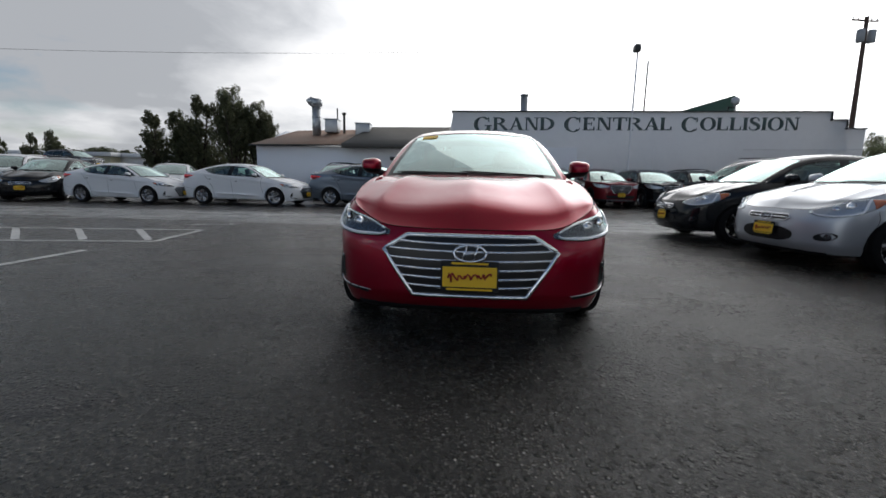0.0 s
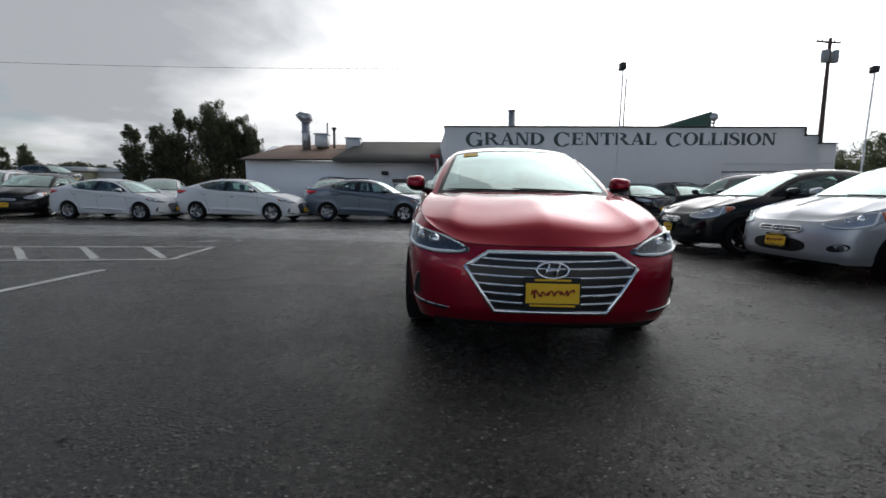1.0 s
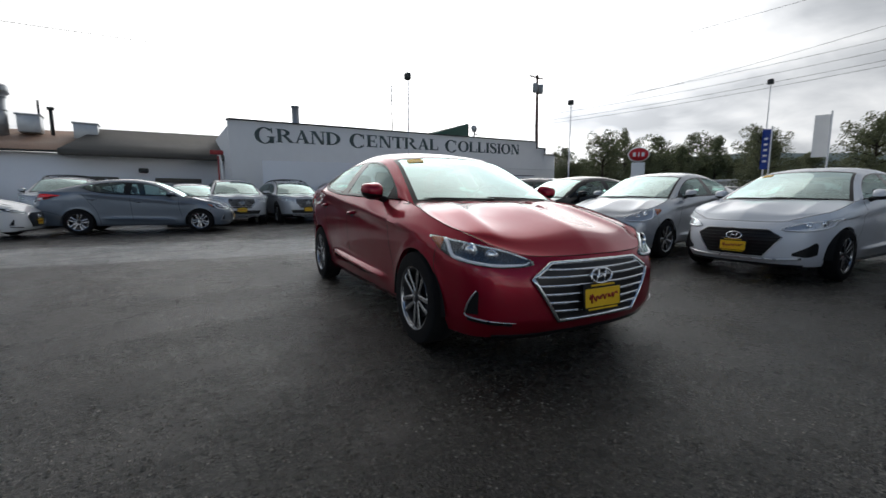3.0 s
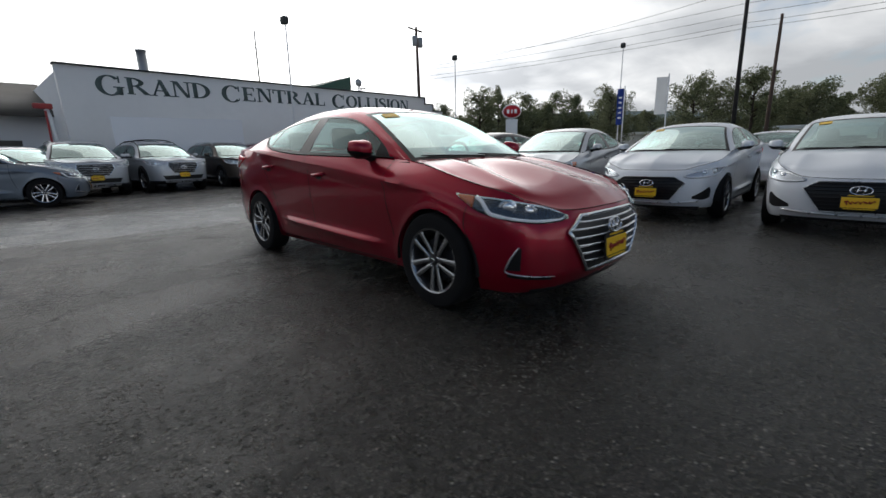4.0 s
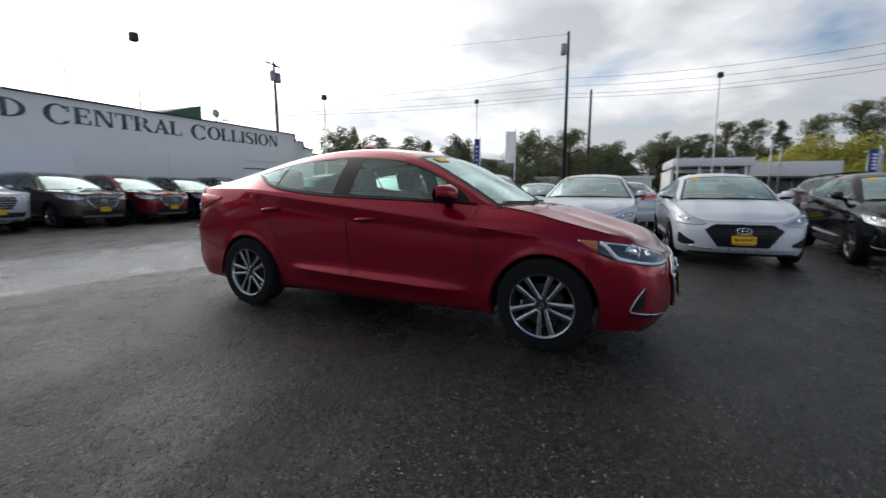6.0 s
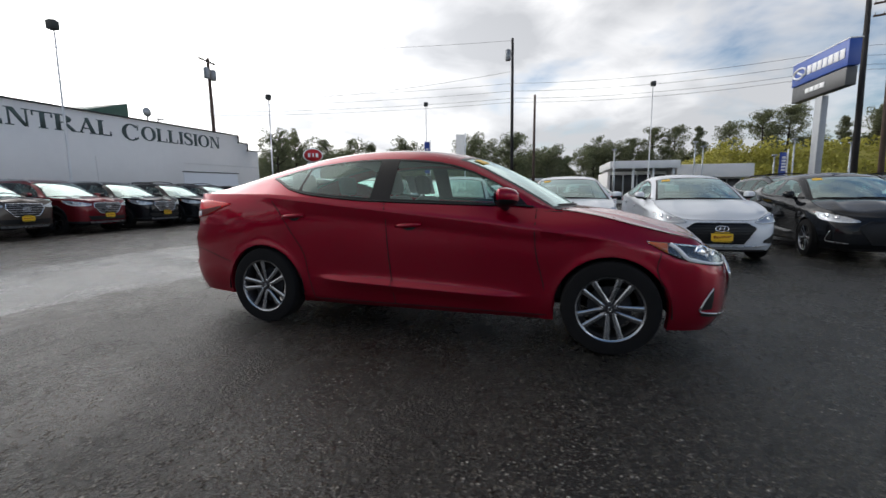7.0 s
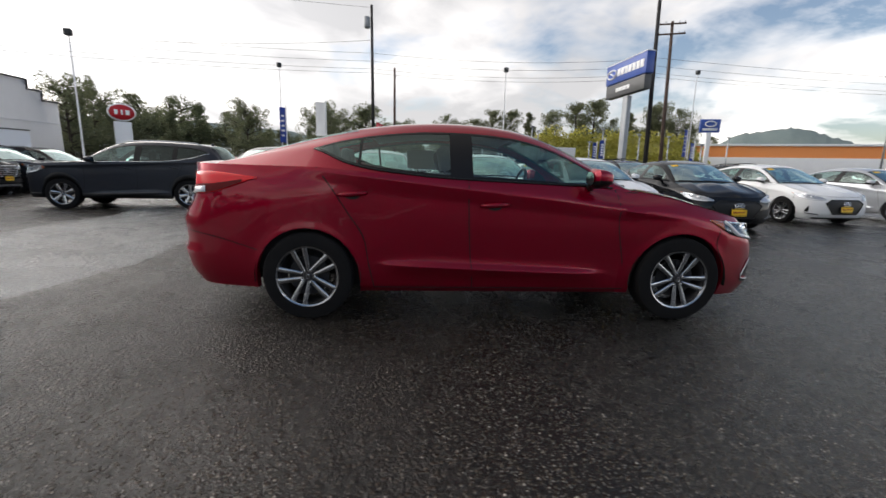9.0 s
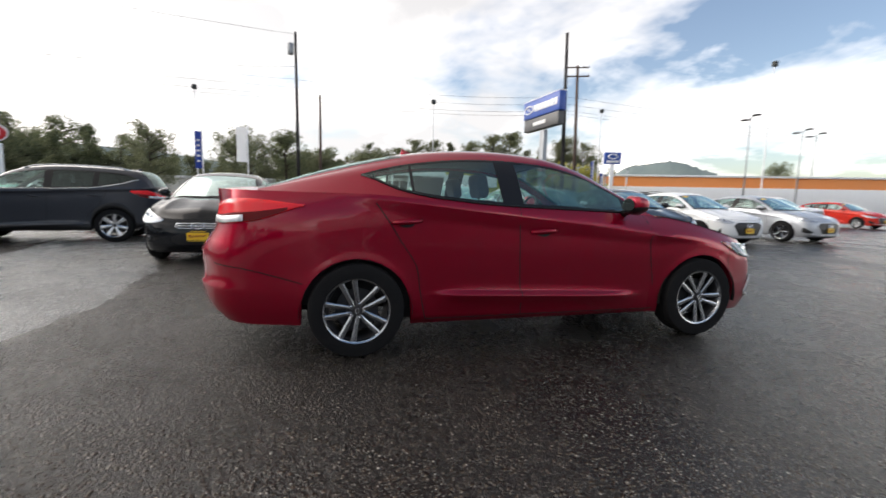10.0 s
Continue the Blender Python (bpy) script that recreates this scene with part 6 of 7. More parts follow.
# the row beside the red saloon, noses towards it
parked("saloon", COMPACT, DARK, 4.05, 7.80, 176, "black compact saloon with a yellow dealer plate, parked nose out", spokes="seven")
parked("saloon", COMPACT, SILVER, 4.12, 5.48, 183, "silver compact saloon with a yellow dealer plate, parked nose out", spokes="seven")
parked("hatchback", HATCH, PEARL, 4.04, 3.29, 176.5, "silver five-door hatchback with a black grille, parked nose out", sticker=True)
parked("saloon", SPORT, PEARL, 3.68, 1.05, 178, "pale silver sports saloon with a wide black grille", sticker=True, spokes="five", name="sports_saloon")
parked("liftback", FASTBACK, DARK, 3.95, -1.42, 172, "black liftback with a closed nose and yellow plate", sticker=True)
parked("liftback", FASTBACK, WHITE, 4.95, -5.15, 178, "white liftback with a dark closed nose", sticker=True)
parked("saloon", SPORT, SILVER, 5.05, -8.7, 180, "silver-blue saloon with a price sticker, parked nose out", sticker=True, spokes="five", name="sports_saloon")
parked("crossover", SUV, CHAR, 8.35, 11.42, 94, "charcoal crossover standing crosswise with alloy wheels", front=False, spokes="seven", privacy=True, grow=0.98)
# against the hall
for x, mat, lab, rk in ((0.32, SILVER, "silver sport utility with a yellow plate, nose out from the hall", False), (2.56, SILVER, "silver sport utility with a roof rack, nose out from the hall", True),
                        (4.96, BROWN, "grey-brown sport utility parked before the hall", False), (7.15, WINE, "wine-red sport utility parked before the hall", False),
                        (9.25, DARK, "black sport utility parked before the hall", False), (11.45, DARK, "black sport utility at the hall, wet bonnet", True), (13.8, CHAR, "dark grey sport utility at the hall's far end", True),
                        (16.2, DARK, "black sport utility at the end of the row", False)):
    parked("crossover", SUV, mat, x, 16.8, -90 + random.uniform(-2, 2), lab, spokes="seven", rack=rk, privacy=True, z=-0.02)
# the left row, side on
parked("saloon", SEDAN, WHITE, -10.48, 14.95, -8, "white four-door saloon with bright alloy wheels, side on", front=False, grow=0.90)
parked("saloon", SEDAN, WHITE, -6.5, 15.1, -9, "white four-door saloon behind the hatched lines", front=False, grow=0.95)
parked("saloon", SEDAN, GREY, -2.30, 15.6, -10, "blue-grey four-door saloon parked side on", front=False)
parked("saloon", COMPACT, DARK, -13.6, 14.2, -75, "black compact saloon with a yellow plate", spokes="seven")
parked("crossover", SUV, WHITE, -16.2, 15.3, -70, "white sport utility at the lot's edge", spokes="seven", rack=False, privacy=True)
parked("crossover", SUV, SILVER, -4.75, 18.4, -92, "silver sport utility behind the saloons", spokes="seven", rack=True, privacy=True)
parked("saloon", SEDAN, SILVER, -11.3, 18.6, -70, "silver saloon in the rear row", front=False)
parked("saloon", SEDAN, SILVER, -8.6, 19.4, -80, "pale silver saloon in the rear row", front=False)
parked("saloon", SEDAN, WHITE, -1.0, 19.0, -90, "white saloon by the workshop wall", front=False)
parked("crossover", SUV, CHAR, -27.4, 33.0, -12, "tall dark off-roader on a raised stand", front=False, spokes="seven", rack=True, privacy=True, z=1.15, grow=0.92)
stand = thing("display_stand", pose(-27.4, 33.0, 0, 0, 0, -12), "dark steel display stand under an off-roader", "stand")
bm = bmesh.new()
box(bm, (0, 0, 1.06), (5.4, 2.1, 0.16), 0.02)
part("deck", bm, CAP, stand)
for sx in (-2.4, -0.8, 0.8, 2.4):
    for sy in (-0.9, 0.9):
        bm = bmesh.new()
        box(bm, (sx, sy, 0.49), (0.12, 0.12, 0.98), 0.01)
        part("leg", bm, CAP, stand)
# behind the row
parked("saloon", SEDAN, WHITE, 12.6, 2.2, 0, "white saloon in the second row, tail towards the lane", front=False)
parked("hatchback", HATCH, WHITE, 13.4, -0.6, 178, "white hatchback in the second row", sticker=True, front=False)
parked("saloon", SEDAN, SILVER, 13.0, 5.2, 180, "silver saloon in the second row", front=False)
parked("hatchback", HATCH, DARK, 15.5, 8.6, 175, "dark green hatchback in the second row", sticker=True, front=False)
parked("saloon", SEDAN, SCARLET, 14.0, 11.6, 180, "red saloon in the second row", front=False)
parked("crossover", SUV, CHAR, 12.2, -4.0, 180, "dark roof-racked sport utility in the second row", front=False, spokes="seven", rack=True, privacy=True)
parked("crossover", SUV, DARK, 12.6, -7.2, 180, "black sport utility in the second row", front=False, spokes="seven", rack=True, privacy=True)
parked("crossover", SUV, DARK, 13.2, -10.4, 180, "black roof-racked sport utility in the second row", front=False, spokes="seven", rack=True, privacy=True)
parked("crossover", SUV, WHITE, 13.5, -19.0, 180, "white van-like utility across the lot", front=False, spokes="seven", rack=False, privacy=True)
parked("hatchback", HATCH, SCARLET, 13.0, -24.0, 178, "bright red hatchback across the lot", sticker=True, front=False)
for k in range(9):
    parked("saloon", (SEDAN), (WHITE, SILVER, WHITE, DARK, GREY)[k % 5], 24.5 + random.uniform(-0.5, 0.5), 20 - 4.6 * k, 180 + random.uniform(-4, 4), ("white", "silver", "white", "black", "blue-grey")[k % 5] + " saloon in the far row by the road", front=False)


# ---- poles, wires and signs ----
def flood_lamp(x, y, h, mat=SIGNWHITE, two=False):
    p = thing("lamp_post", pose(x, y, 0), "slim pale lamp post with a square flood lamp", "lamp post", "lamp posts")
    bm = bmesh.new()
    tube(bm, [(0, 0, 0), (0, 0, h * 0.5), (0, 0, h)], [0.055, 0.042, 0.030], 10)
    box(bm, (0, 0, 0.15), (0.35, 0.35, 0.3), 0.03)
    part("post", bm, mat, p)
    bm = bmesh.new()
    box(bm, (-0.04, 0, h + 0.16), (0.27, 0.34, 0.34), 0.05)
    part("lamp_head", bm, CAP, p)
    return p


for x, y, h in ((33.3, 13.4, 8.75), (30.3, -4.1, 8.7), (32.3, -22.0, 9.9), (22.5, 21.4, 7.45), (9.03, 20.7, 6.97)):
    flood_lamp(x, y, h)
flood_lamp(18.0, -24.5, 10.6)
for x, y, h in ((60, -80.7, 19.0), (62, -100, 18.0), (64, -108, 18)):
    p = thing("street_lamp", pose(x, y, 0), "tall grey street lamp with a flat double head", "street lamp", "street lamps")
    bm = bmesh.new()
    tube(bm, [(0, 0, 0), (0, 0, h)], [0.18, 0.10], 10)
    tube(bm, [(-2.2, 1.5, h), (2.2, -1.5, h)], 0.08, 6)
    part("post", bm, STEELGREY, p)
    for sx in (1, -1):
        bm = bmesh.new()
        box(bm, (2.2 * sx, -1.5 * sx, h + 0.05), (1.3, 1.0, 0.3), 0.08)
        part("lamp_head", bm, CAP, p)


def utility_pole(x, y, h, mat, arms=0, trafo=0, lean=0.0, turn=0.0, r=0.17):
    p = thing("utility_pole", pose(x, y, 0, 0, lean, turn), "tall wooden utility pole" + (" with transformers" if trafo else " carrying wires"), "utility pole", "utility poles")
    bm = bmesh.new()
    tube(bm, [(0, 0, -0.3), (0, 0, h * 0.5), (0, 0, h)], [r, r * 0.85, r * 0.65], 12)
    part("pole", bm, mat, p)
    for k in range(arms):
        bm = bmesh.new()
        box(bm, (0, 0.12, h - 0.25 - 0.9 * k), (2.4, 0.12, 0.13), 0.01)
        arm = part("crossarm", bm, POLEWOOD, p)
        for sx in (-1.1, -0.6, 0.6, 1.1):
            bm = bmesh.new()
            tube(bm, [(sx, 0.12, h - 0.19 - 0.9 * k), (sx, 0.12, h + 0.0 - 0.9 * k)], [0.05, 0.035], 8)
            part("insulator", bm, GALV, arm)
    for k in range(trafo):
        bm = bmesh.new()
        a = (-0.5, 0.5, 0.0)[k] if trafo > 1 else 0.42
        tube(bm, [(a, -0.1, h - 1.9), (a, -0.1, h - 1.85), (a, -0.1, h - 1.0), (a, -0.1, h - 0.93)], [0.22, 0.27, 0.27, 0.18], 14)
        part("transformer", bm, STEELGREY, p)
    return p


utility_pole(32.6, 34.2, 13.9, POLEWOOD, 1, 2, -1.6, 8, 0.2)
utility_pole(38.0, 6.2, 15.4, POLEDARK, 0, 1, 0.4, 90, 0.17)
utility_pole(39.5, 4.2, 10.6, POLEWOOD, 0, 0, 0.3, 0, 0.15)
utility_pole(33.4, -18.7, 17.2, POLEDARK, 0, 0, 1.3, 100, 0.22)
utility_pole(36.5, -22.4, 15.6, POLEWOOD, 2, 0, 1.4, 70, 0.21)
utility_pole(25.5, 54.7, 16.0, POLEDARK, 0, 0, 0, 0, 0.12)


def wire(a, b, sag, r=0.013):
    bm = bmesh.new()
    pts = [Vector(a).lerp(Vector(b), k / 16) - Vector((0, 0, sag * 4 * (k / 16) * (1 - k / 16))) for k in range(17)]
    tube(bm, pts, r, 4)
    tagged(part("overhead_wire", bm, WIRE), "thin black overhead wire between poles", "wire", "overhead wires")


for dz, dx in ((0, 0.0), (-0.55, 0.6), (-1.3, 0.2), (-1.7, 0.0)):
    wire((38 + dx, 6.2, 11.4 + dz), (35 + dx, -20, 11.8 + dz), 0.6)
    wire((38 + dx, 6.2, 11.4 + dz), (34 + dx, 60, 12.5 + dz), 0.9)
    wire((35 + dx, -20, 11.8 + dz), (33 + dx, -90, 13 + dz), 1.0)
wire((32.6, 34.2, 12.4), (-60, 40, 12.0), 1.2)
wire((32.6, 34.2, 9.0), (20, 31.5, 7.2), 0.4)
wire((32.6, 34.2, 10.0), (38, 6.2, 12.5), 0.6)
wire((38, 6.2, 15.2), (30, 70, 17), 1.0)


def pylon_sign():
    s = thing("dealer_sign", pose(32.5, -15.6, 0, 0, 0, -90), "blue and grey dealer sign on one steel column", "sign")
    bm = bmesh.new()
    box(bm, (0, -0.2, 3.9), (0.42, 0.75, 7.8), 0.04)
    part("column", bm, STEELGREY, s)
    bm = bmesh.new()
    box(bm, (0, 0, 9.95), (0.7, 6.1, 1.65), 0.05)
    part("blue_panel", bm, BLUE, s)
    bm = bmesh.new()
    box(bm, (0, 0, 10.8), (0.74, 6.14, 0.08), 0.01)
    part("panel_rim", bm, SIGNWHITE, s)
    bm = bmesh.new()
    box(bm, (0, 0, 8.5), (0.62, 5.9, 1.15), 0.05)
    part("grey_panel", bm, SIGNDARK, s)
    bm = bmesh.new()
    ring = [(-0.37, 2.05 + 0.75 * math.cos(t), 9.95 + 0.36 * math.sin(t)) for t in np.linspace(0, 2 * math.pi, 24, endpoint=False)]
    tube(bm, ring, 0.08, 6, closed=True)
    box(bm, (-0.37, 2.05, 9.95), (0.06, 0.7, 0.12), 0.01, pose(0, 0, 0, 25, 0, 0))
    part("sign_badge", bm, SIGNWHITE, s)
    for k in range(7):
        bm = bmesh.new()
        box(bm, (-0.37, 0.9 - 0.57 * k, 9.95), (0.05, 0.46, 0.62), 0.02)
        part("sign_bar", bm, SIGNWHITE, s)
    for k in range(4):
        bm = bmesh.new()
        box(bm, (-0.33, 1.0 - 0.55 * k, 8.5), (0.05, 0.46, 0.34), 0.02)
        part("sign_bar", bm, SIGNWHITE, s)


pylon_sign()


def red_oval_sign(x, y):
    s = thing("oval_sign", pose(x, y, 0, 0, 0, 35), "red oval dealer sign on a pale column", "sign")
    bm = bmesh.new()
    box(bm, (0, 0, 3.2), (0.6, 1.9, 6.4), 0.05)
    part("column", bm, SIGNWHITE, s)
    for rx, rz, d, mat, nm in ((1.55, 1.12, 0.50, SIGNWHITE, "rim"), (1.38, 0.95, 0.60, SIGNRED, "face")):
        bm = bmesh.new()
        pts = [(d / 2, rx * math.cos(t), 7.6 + rz * math.sin(t)) for t in np.linspace(0, 2 * math.pi, 32, endpoint=False)]
        prism(bm, pts, (-d, 0, 0))
        part(nm, bm, mat, s)
    for y_, w in ((0.62, 0.40), (0.0, 0.20), (-0.60, 0.42)):
        bm = bmesh.new()
        box(bm, (-0.31, y_, 7.6), (0.05, w, 0.62), 0.02)
        part("sign_bar", bm, SIGNWHITE, s)


red_oval_sign(60, 39.3)


def flag_banner(x, y, z0, z1, mat, w=0.75):
    s = thing("banner", pose(x, y, 0, 0, 0, 20), "tall narrow cloth banner on a thin pole", "banner", "banners")
    bm = bmesh.new()
    tube(bm, [(0, 0, 0), (0, 0, z1 + 0.2)], 0.05, 6)
    part("pole", bm, SIGNWHITE, s)
    bm = bmesh.new()
    rows = [[(0.05 * math.sin(3 * f + k), 0.05 + w * k / 3, z0 + (z1 - z0) * f) for k in range(4)] for f in np.linspace(0, 1, 9)]
    grid(bm, rows)
    bmesh.ops.solidify(bm, geom=bm.faces[:], thickness=0.02)
    part("cloth", bm, mat, s)
    if mat is BLUE:
        for k in range(5):
            bm = bmesh.new()
            box(bm, (-0.06, 0.05 + w / 2, z0 + (z1 - z0) * (0.2 + 0.14 * k)), (0.05, w * 0.5, 0.14), 0.01)
            part("bar", bm, SIGNWHITE, s)


flag_banner(33.0, 9.9, 3.6, 6.2, SIGNWHITE)
flag_banner(33.1, 13.0, 3.0, 5.7, BLUE, 0.45)
flag_banner(31.0, -13.2, 2.4, 3.9, BLUE, 0.6)
flag_banner(30.5, -21.2, 2.4, 3.9, BLUE, 0.6)


def edge_post(x, y, h):
    p = thing("roadside_post", pose(x, y, 0), "thin pale steel post along the road's edge", "post", "roadside posts")
    bm = bmesh.new()
    tube(bm, [(0, 0, 0), (0, 0, h * 0.5), (0, 0, h)], [0.10, 0.085, 0.075], 8)
    part("post", bm, GALV, p)
    bm = bmesh.new()
    box(bm, (0, 0, h + 0.05), (0.30, 0.46, 0.16), 0.03)
    part("cap", bm, STEELGREY, p)


for y, h in ((-4.6, 6.0), (-12.8, 6.6), (-13.6, 6.1), (-20.4, 5.0), (-22.1, 6.6), (-27.1, 6.1), (-31.2, 6.0), (-36.0, 5.2), (-39.8, 6.2)):
    edge_post(48, y, h)
flag_banner(48, -21.4, 2.9, 5.0, BLUE, 0.7)
flag_banner(48, -33.8, 3.6, 7.0, BLUE, 0.7)


def blue_board(x, y):
    s = thing("small_sign", pose(x, y, 0, 0, 0, -20), "small square blue sign on a white post", "sign")
    bm = bmesh.new()
    box(bm, (0, 0, 3.0), (0.3, 0.45, 6.0), 0.03)
    part("post", bm, SIGNWHITE, s)
    bm = bmesh.new()
    box(bm, (0, 0, 6.6), (0.35, 2.0, 1.4), 0.05)
    part("board", bm, BLUE, s)
    bm = bmesh.new()
    ring = [(-0.2, 0.55 * math.cos(t), 6.8 + 0.28 * math.sin(t)) for t in np.linspace(0, 2 * math.pi, 20, endpoint=False)]
    tube(bm, ring, 0.07, 6, closed=True)
    box(bm, (-0.19, 0, 6.2), (0.05, 1.5, 0.25), 0.02)
    part("sign_bar", bm, SIGNWHITE, s)


blue_board(40.0, -30.2)

# ---- distance ----


def far_hall(name, x, y, w, d, h, mat, label, turn=0, bays=6):
    b = thing(name, pose(x, y, 0, 0, 0, turn), label, "building")
    bm = bmesh.new()
    box(bm, (d / 2, 0, h / 2), (d, w, h), 0.05)
    part("wall", bm, mat, b)
    bm = bmesh.new()
    box(bm, (d / 2, 0, h + 0.2), (d + 0.8, w + 0.8, 0.45), 0.05)
    part("roof_edge", bm, SIGNWHITE, b)
    for k in range(bays):
        bm = bmesh.new()
        box(bm, (-0.02, -w / 2 + w * (k + 0.5) / bays, h * 0.42), (0.1, w / bays * 0.7, h * 0.5), 0.01)
        part("window", bm, GLOSSBLACK, b)
    return b




def showroom(x, y):
    """Low showroom: an open canopy with a pale fascia beside a blank fascia block over dark glazing."""
    b = thing("showroom", pose(x, y, 0), "pale low showroom with a white canopy fascia across the road", "building")
    bm = bmesh.new()
    box(bm, (6.5, 3.4, 1.9), (8.0, 6.6, 3.8), 0.05)
    box(bm, (6.0, -3.7, 1.9), (9.0, 7.2, 3.8), 0.05)
    part("wall", bm, STUCCO, b)
    bm = bmesh.new()
    box(bm, (4.0, 3.2, 4.42), (8.6, 7.4, 0.85), 0.05)
    part("canopy", bm, SIGNWHITE, b)
    bm = bmesh.new()
    box(bm, (5.0, -4.0, 3.62), (10.4, 7.6, 1.45), 0.05)
    part("fascia", bm, STUCCO, b)
    for k in range(4):
        bm = bmesh.new()
        box(bm, (0.1, 6.4 - 2.1 * k, 2.0), (0.22, 0.22, 4.0), 0.02)
        part("column", bm, SIGNWHITE, b)
    for k in range(4):
        bm = bmesh.new()
        box(bm, (2.45, 5.7 - 1.55 * k, 1.9), (0.08, 1.4, 3.0), 0.01)
        part("window", bm, GLOSSBLACK, b)
    for k in range(5):
        bm = bmesh.new()
        box(bm, (1.45, -1.0 - 1.38 * k, 1.5), (0.08, 1.28, 2.5), 0.01)
        part("window", bm, GLOSSBLACK, b)


showroom(49, -11.2)
far_hall("low_hall", -42.6, 48.5, 12.4, 8, 2.9, CREAM, "low cream hall behind the parked cars", 90, 5)
far_hall("long_shed", 75, 25, 60, 16, 3.6, STUCCO, "long pale low shed behind the road", 0, 10)
store = far_hall("store", 70, -92, 80, 30, 7.9, ORANGE, "long orange store with a pale lower wall and flat roof", -28, 7)
bm = bmesh.new()
box(bm, (-0.2, 0, 2.75), (0.3, 79, 5.5), 0.02)
part("lower_wall", bm, SIGNWHITE, store)


def closing_hall(x, y, w, d, h, turn):
    """A plain hall that closes the lot where the camera never looks."""
    b = thing("plain_hall", pose(x, y, 0, 0, 0, turn), "plain grey hall closing the lot", "building", kind="structure")
    bm = bmesh.new()
    box(bm, (0, 0, h / 2), (d, w, h), 0.05)
    part("wall", bm, material("hall_grey", (0.42, 0.43, 0.45), 0.7, grain=0.5, grain_scale=1.5), b)


far_hall("low_house", -34, 50, 9, 7, 2.9, STUCCO, "small pale house behind the parked cars", 90, 3)
closing_hall(-26.0, -8.0, 40, 6, 3.8, 4)


def bank():
    """The weedy slope across the road."""
    bm = bmesh.new()
    rows = []
    for i in range(60):
        y = -70 + i * 1.7
        top = 8.4 + 0.4 * math.sin(i * 0.5) + random.uniform(-0.2, 0.2)
        if i > 26:
            top *= max(0.0, 1 - (i - 26) / 11)
        if i < 10:
            top *= max(0.0, (i - 5) / 5)
        rows.append([(66 + dx + random.uniform(-0.3, 0.3), y, z * top + random.uniform(-0.1, 0.1) * (z > 0)) for dx, z in ((0, -0.02), (3, 0.3), (6, 0.65), (9, 0.95), (14, 1.0), (40, 1.0))])
    grid(bm, rows)
    tagged(part("weedy_bank", bm, EARTH), "weedy yellow-green bank across the road", "bank", kind="structure")


bank()


def clumps(bm, c, r, n, size, flat=1.0):
    """Many small leaf cards scattered over an uneven crown."""
    for _ in range(n):
        d = Vector((random.gauss(0, 1), random.gauss(0, 1), random.gauss(0, 1) * flat)).normalized()
        k = random.uniform(0.35, 1.0) ** 0.6
        o = Vector(c) + Vector((d.x * r[0] * k, d.y * r[1] * k, d.z * r[2] * k))
        s = size * random.uniform(0.5, 1.3)
        u = Vector((random.gauss(0, 1), random.gauss(0, 1), random.gauss(0, 1))).normalized()
        w = u.cross(Vector((random.gauss(0, 1), random.gauss(0, 1), random.gauss(0, 1)))).normalized()
        bm.faces.new([bm.verts.new(o + u * s), bm.verts.new(o + w * s * 0.6), bm.verts.new(o - u * s), bm.verts.new(o - w * s * 0.6)])


def tree_meshes(seed, h, spread, leaf, density=1.0, cone=False):
    """One tree: tapered trunk with limbs, and a broken crown."""
    random.seed(seed)
    tr, cr = bmesh.new(), bmesh.new()
    lean = random.uniform(-0.3, 0.3)
    tube(tr, [(0, 0, -0.2), (lean * 0.3, 0, h * 0.35), (lean, 0.1, h * 0.9)], [h * 0.026, h * 0.018, h * 0.005], 8)
    for k in range(30):
        z = h * random.uniform(0.18, 0.93)
        a = random.uniform(0, 6.28)
        f = (1.05 - z / h) if cone else math.sin(math.pi * min(0.95, z / h * 0.8 + 0.12))
        reach = spread * f * random.uniform(0.6, 1.1)
        e = Vector((math.cos(a) * reach, math.sin(a) * reach, z + h * random.uniform(0.03, 0.14)))
        s = Vector((lean * z / h, 0, z - 0.2))
        tube(tr, [s, s.lerp(e, 0.5) + Vector((0, 0, 0.1)), e], [h * 0.009, h * 0.006, h * 0.002], 5)
        for q in range(3):
            c = s.lerp(e, 0.45 + 0.3 * q) + Vector((random.uniform(-0.4, 0.4), random.uniform(-0.4, 0.4), random.uniform(-0.2, 0.4)))
            rr = spread * random.uniform(0.13, 0.30) * (0.8 if cone else 1)
            clumps(cr, c, (rr, rr, rr * 1.15), int(105 * density), leaf)
    clumps(cr, (lean, 0, h * 0.92), (spread * 0.22, spread * 0.22, h * 0.10), int(90 * density), leaf)
    out = []
    for nm, bm, mat in (("trunk", tr, BARK), ("crown", cr, HAZY_LEAF)):
        sharpen(bm)
        me = bpy.data.meshes.new(nm)
        bm.to_mesh(me)
        bm.free()
        me.materials.append(mat)
        out.append(me)
    return out


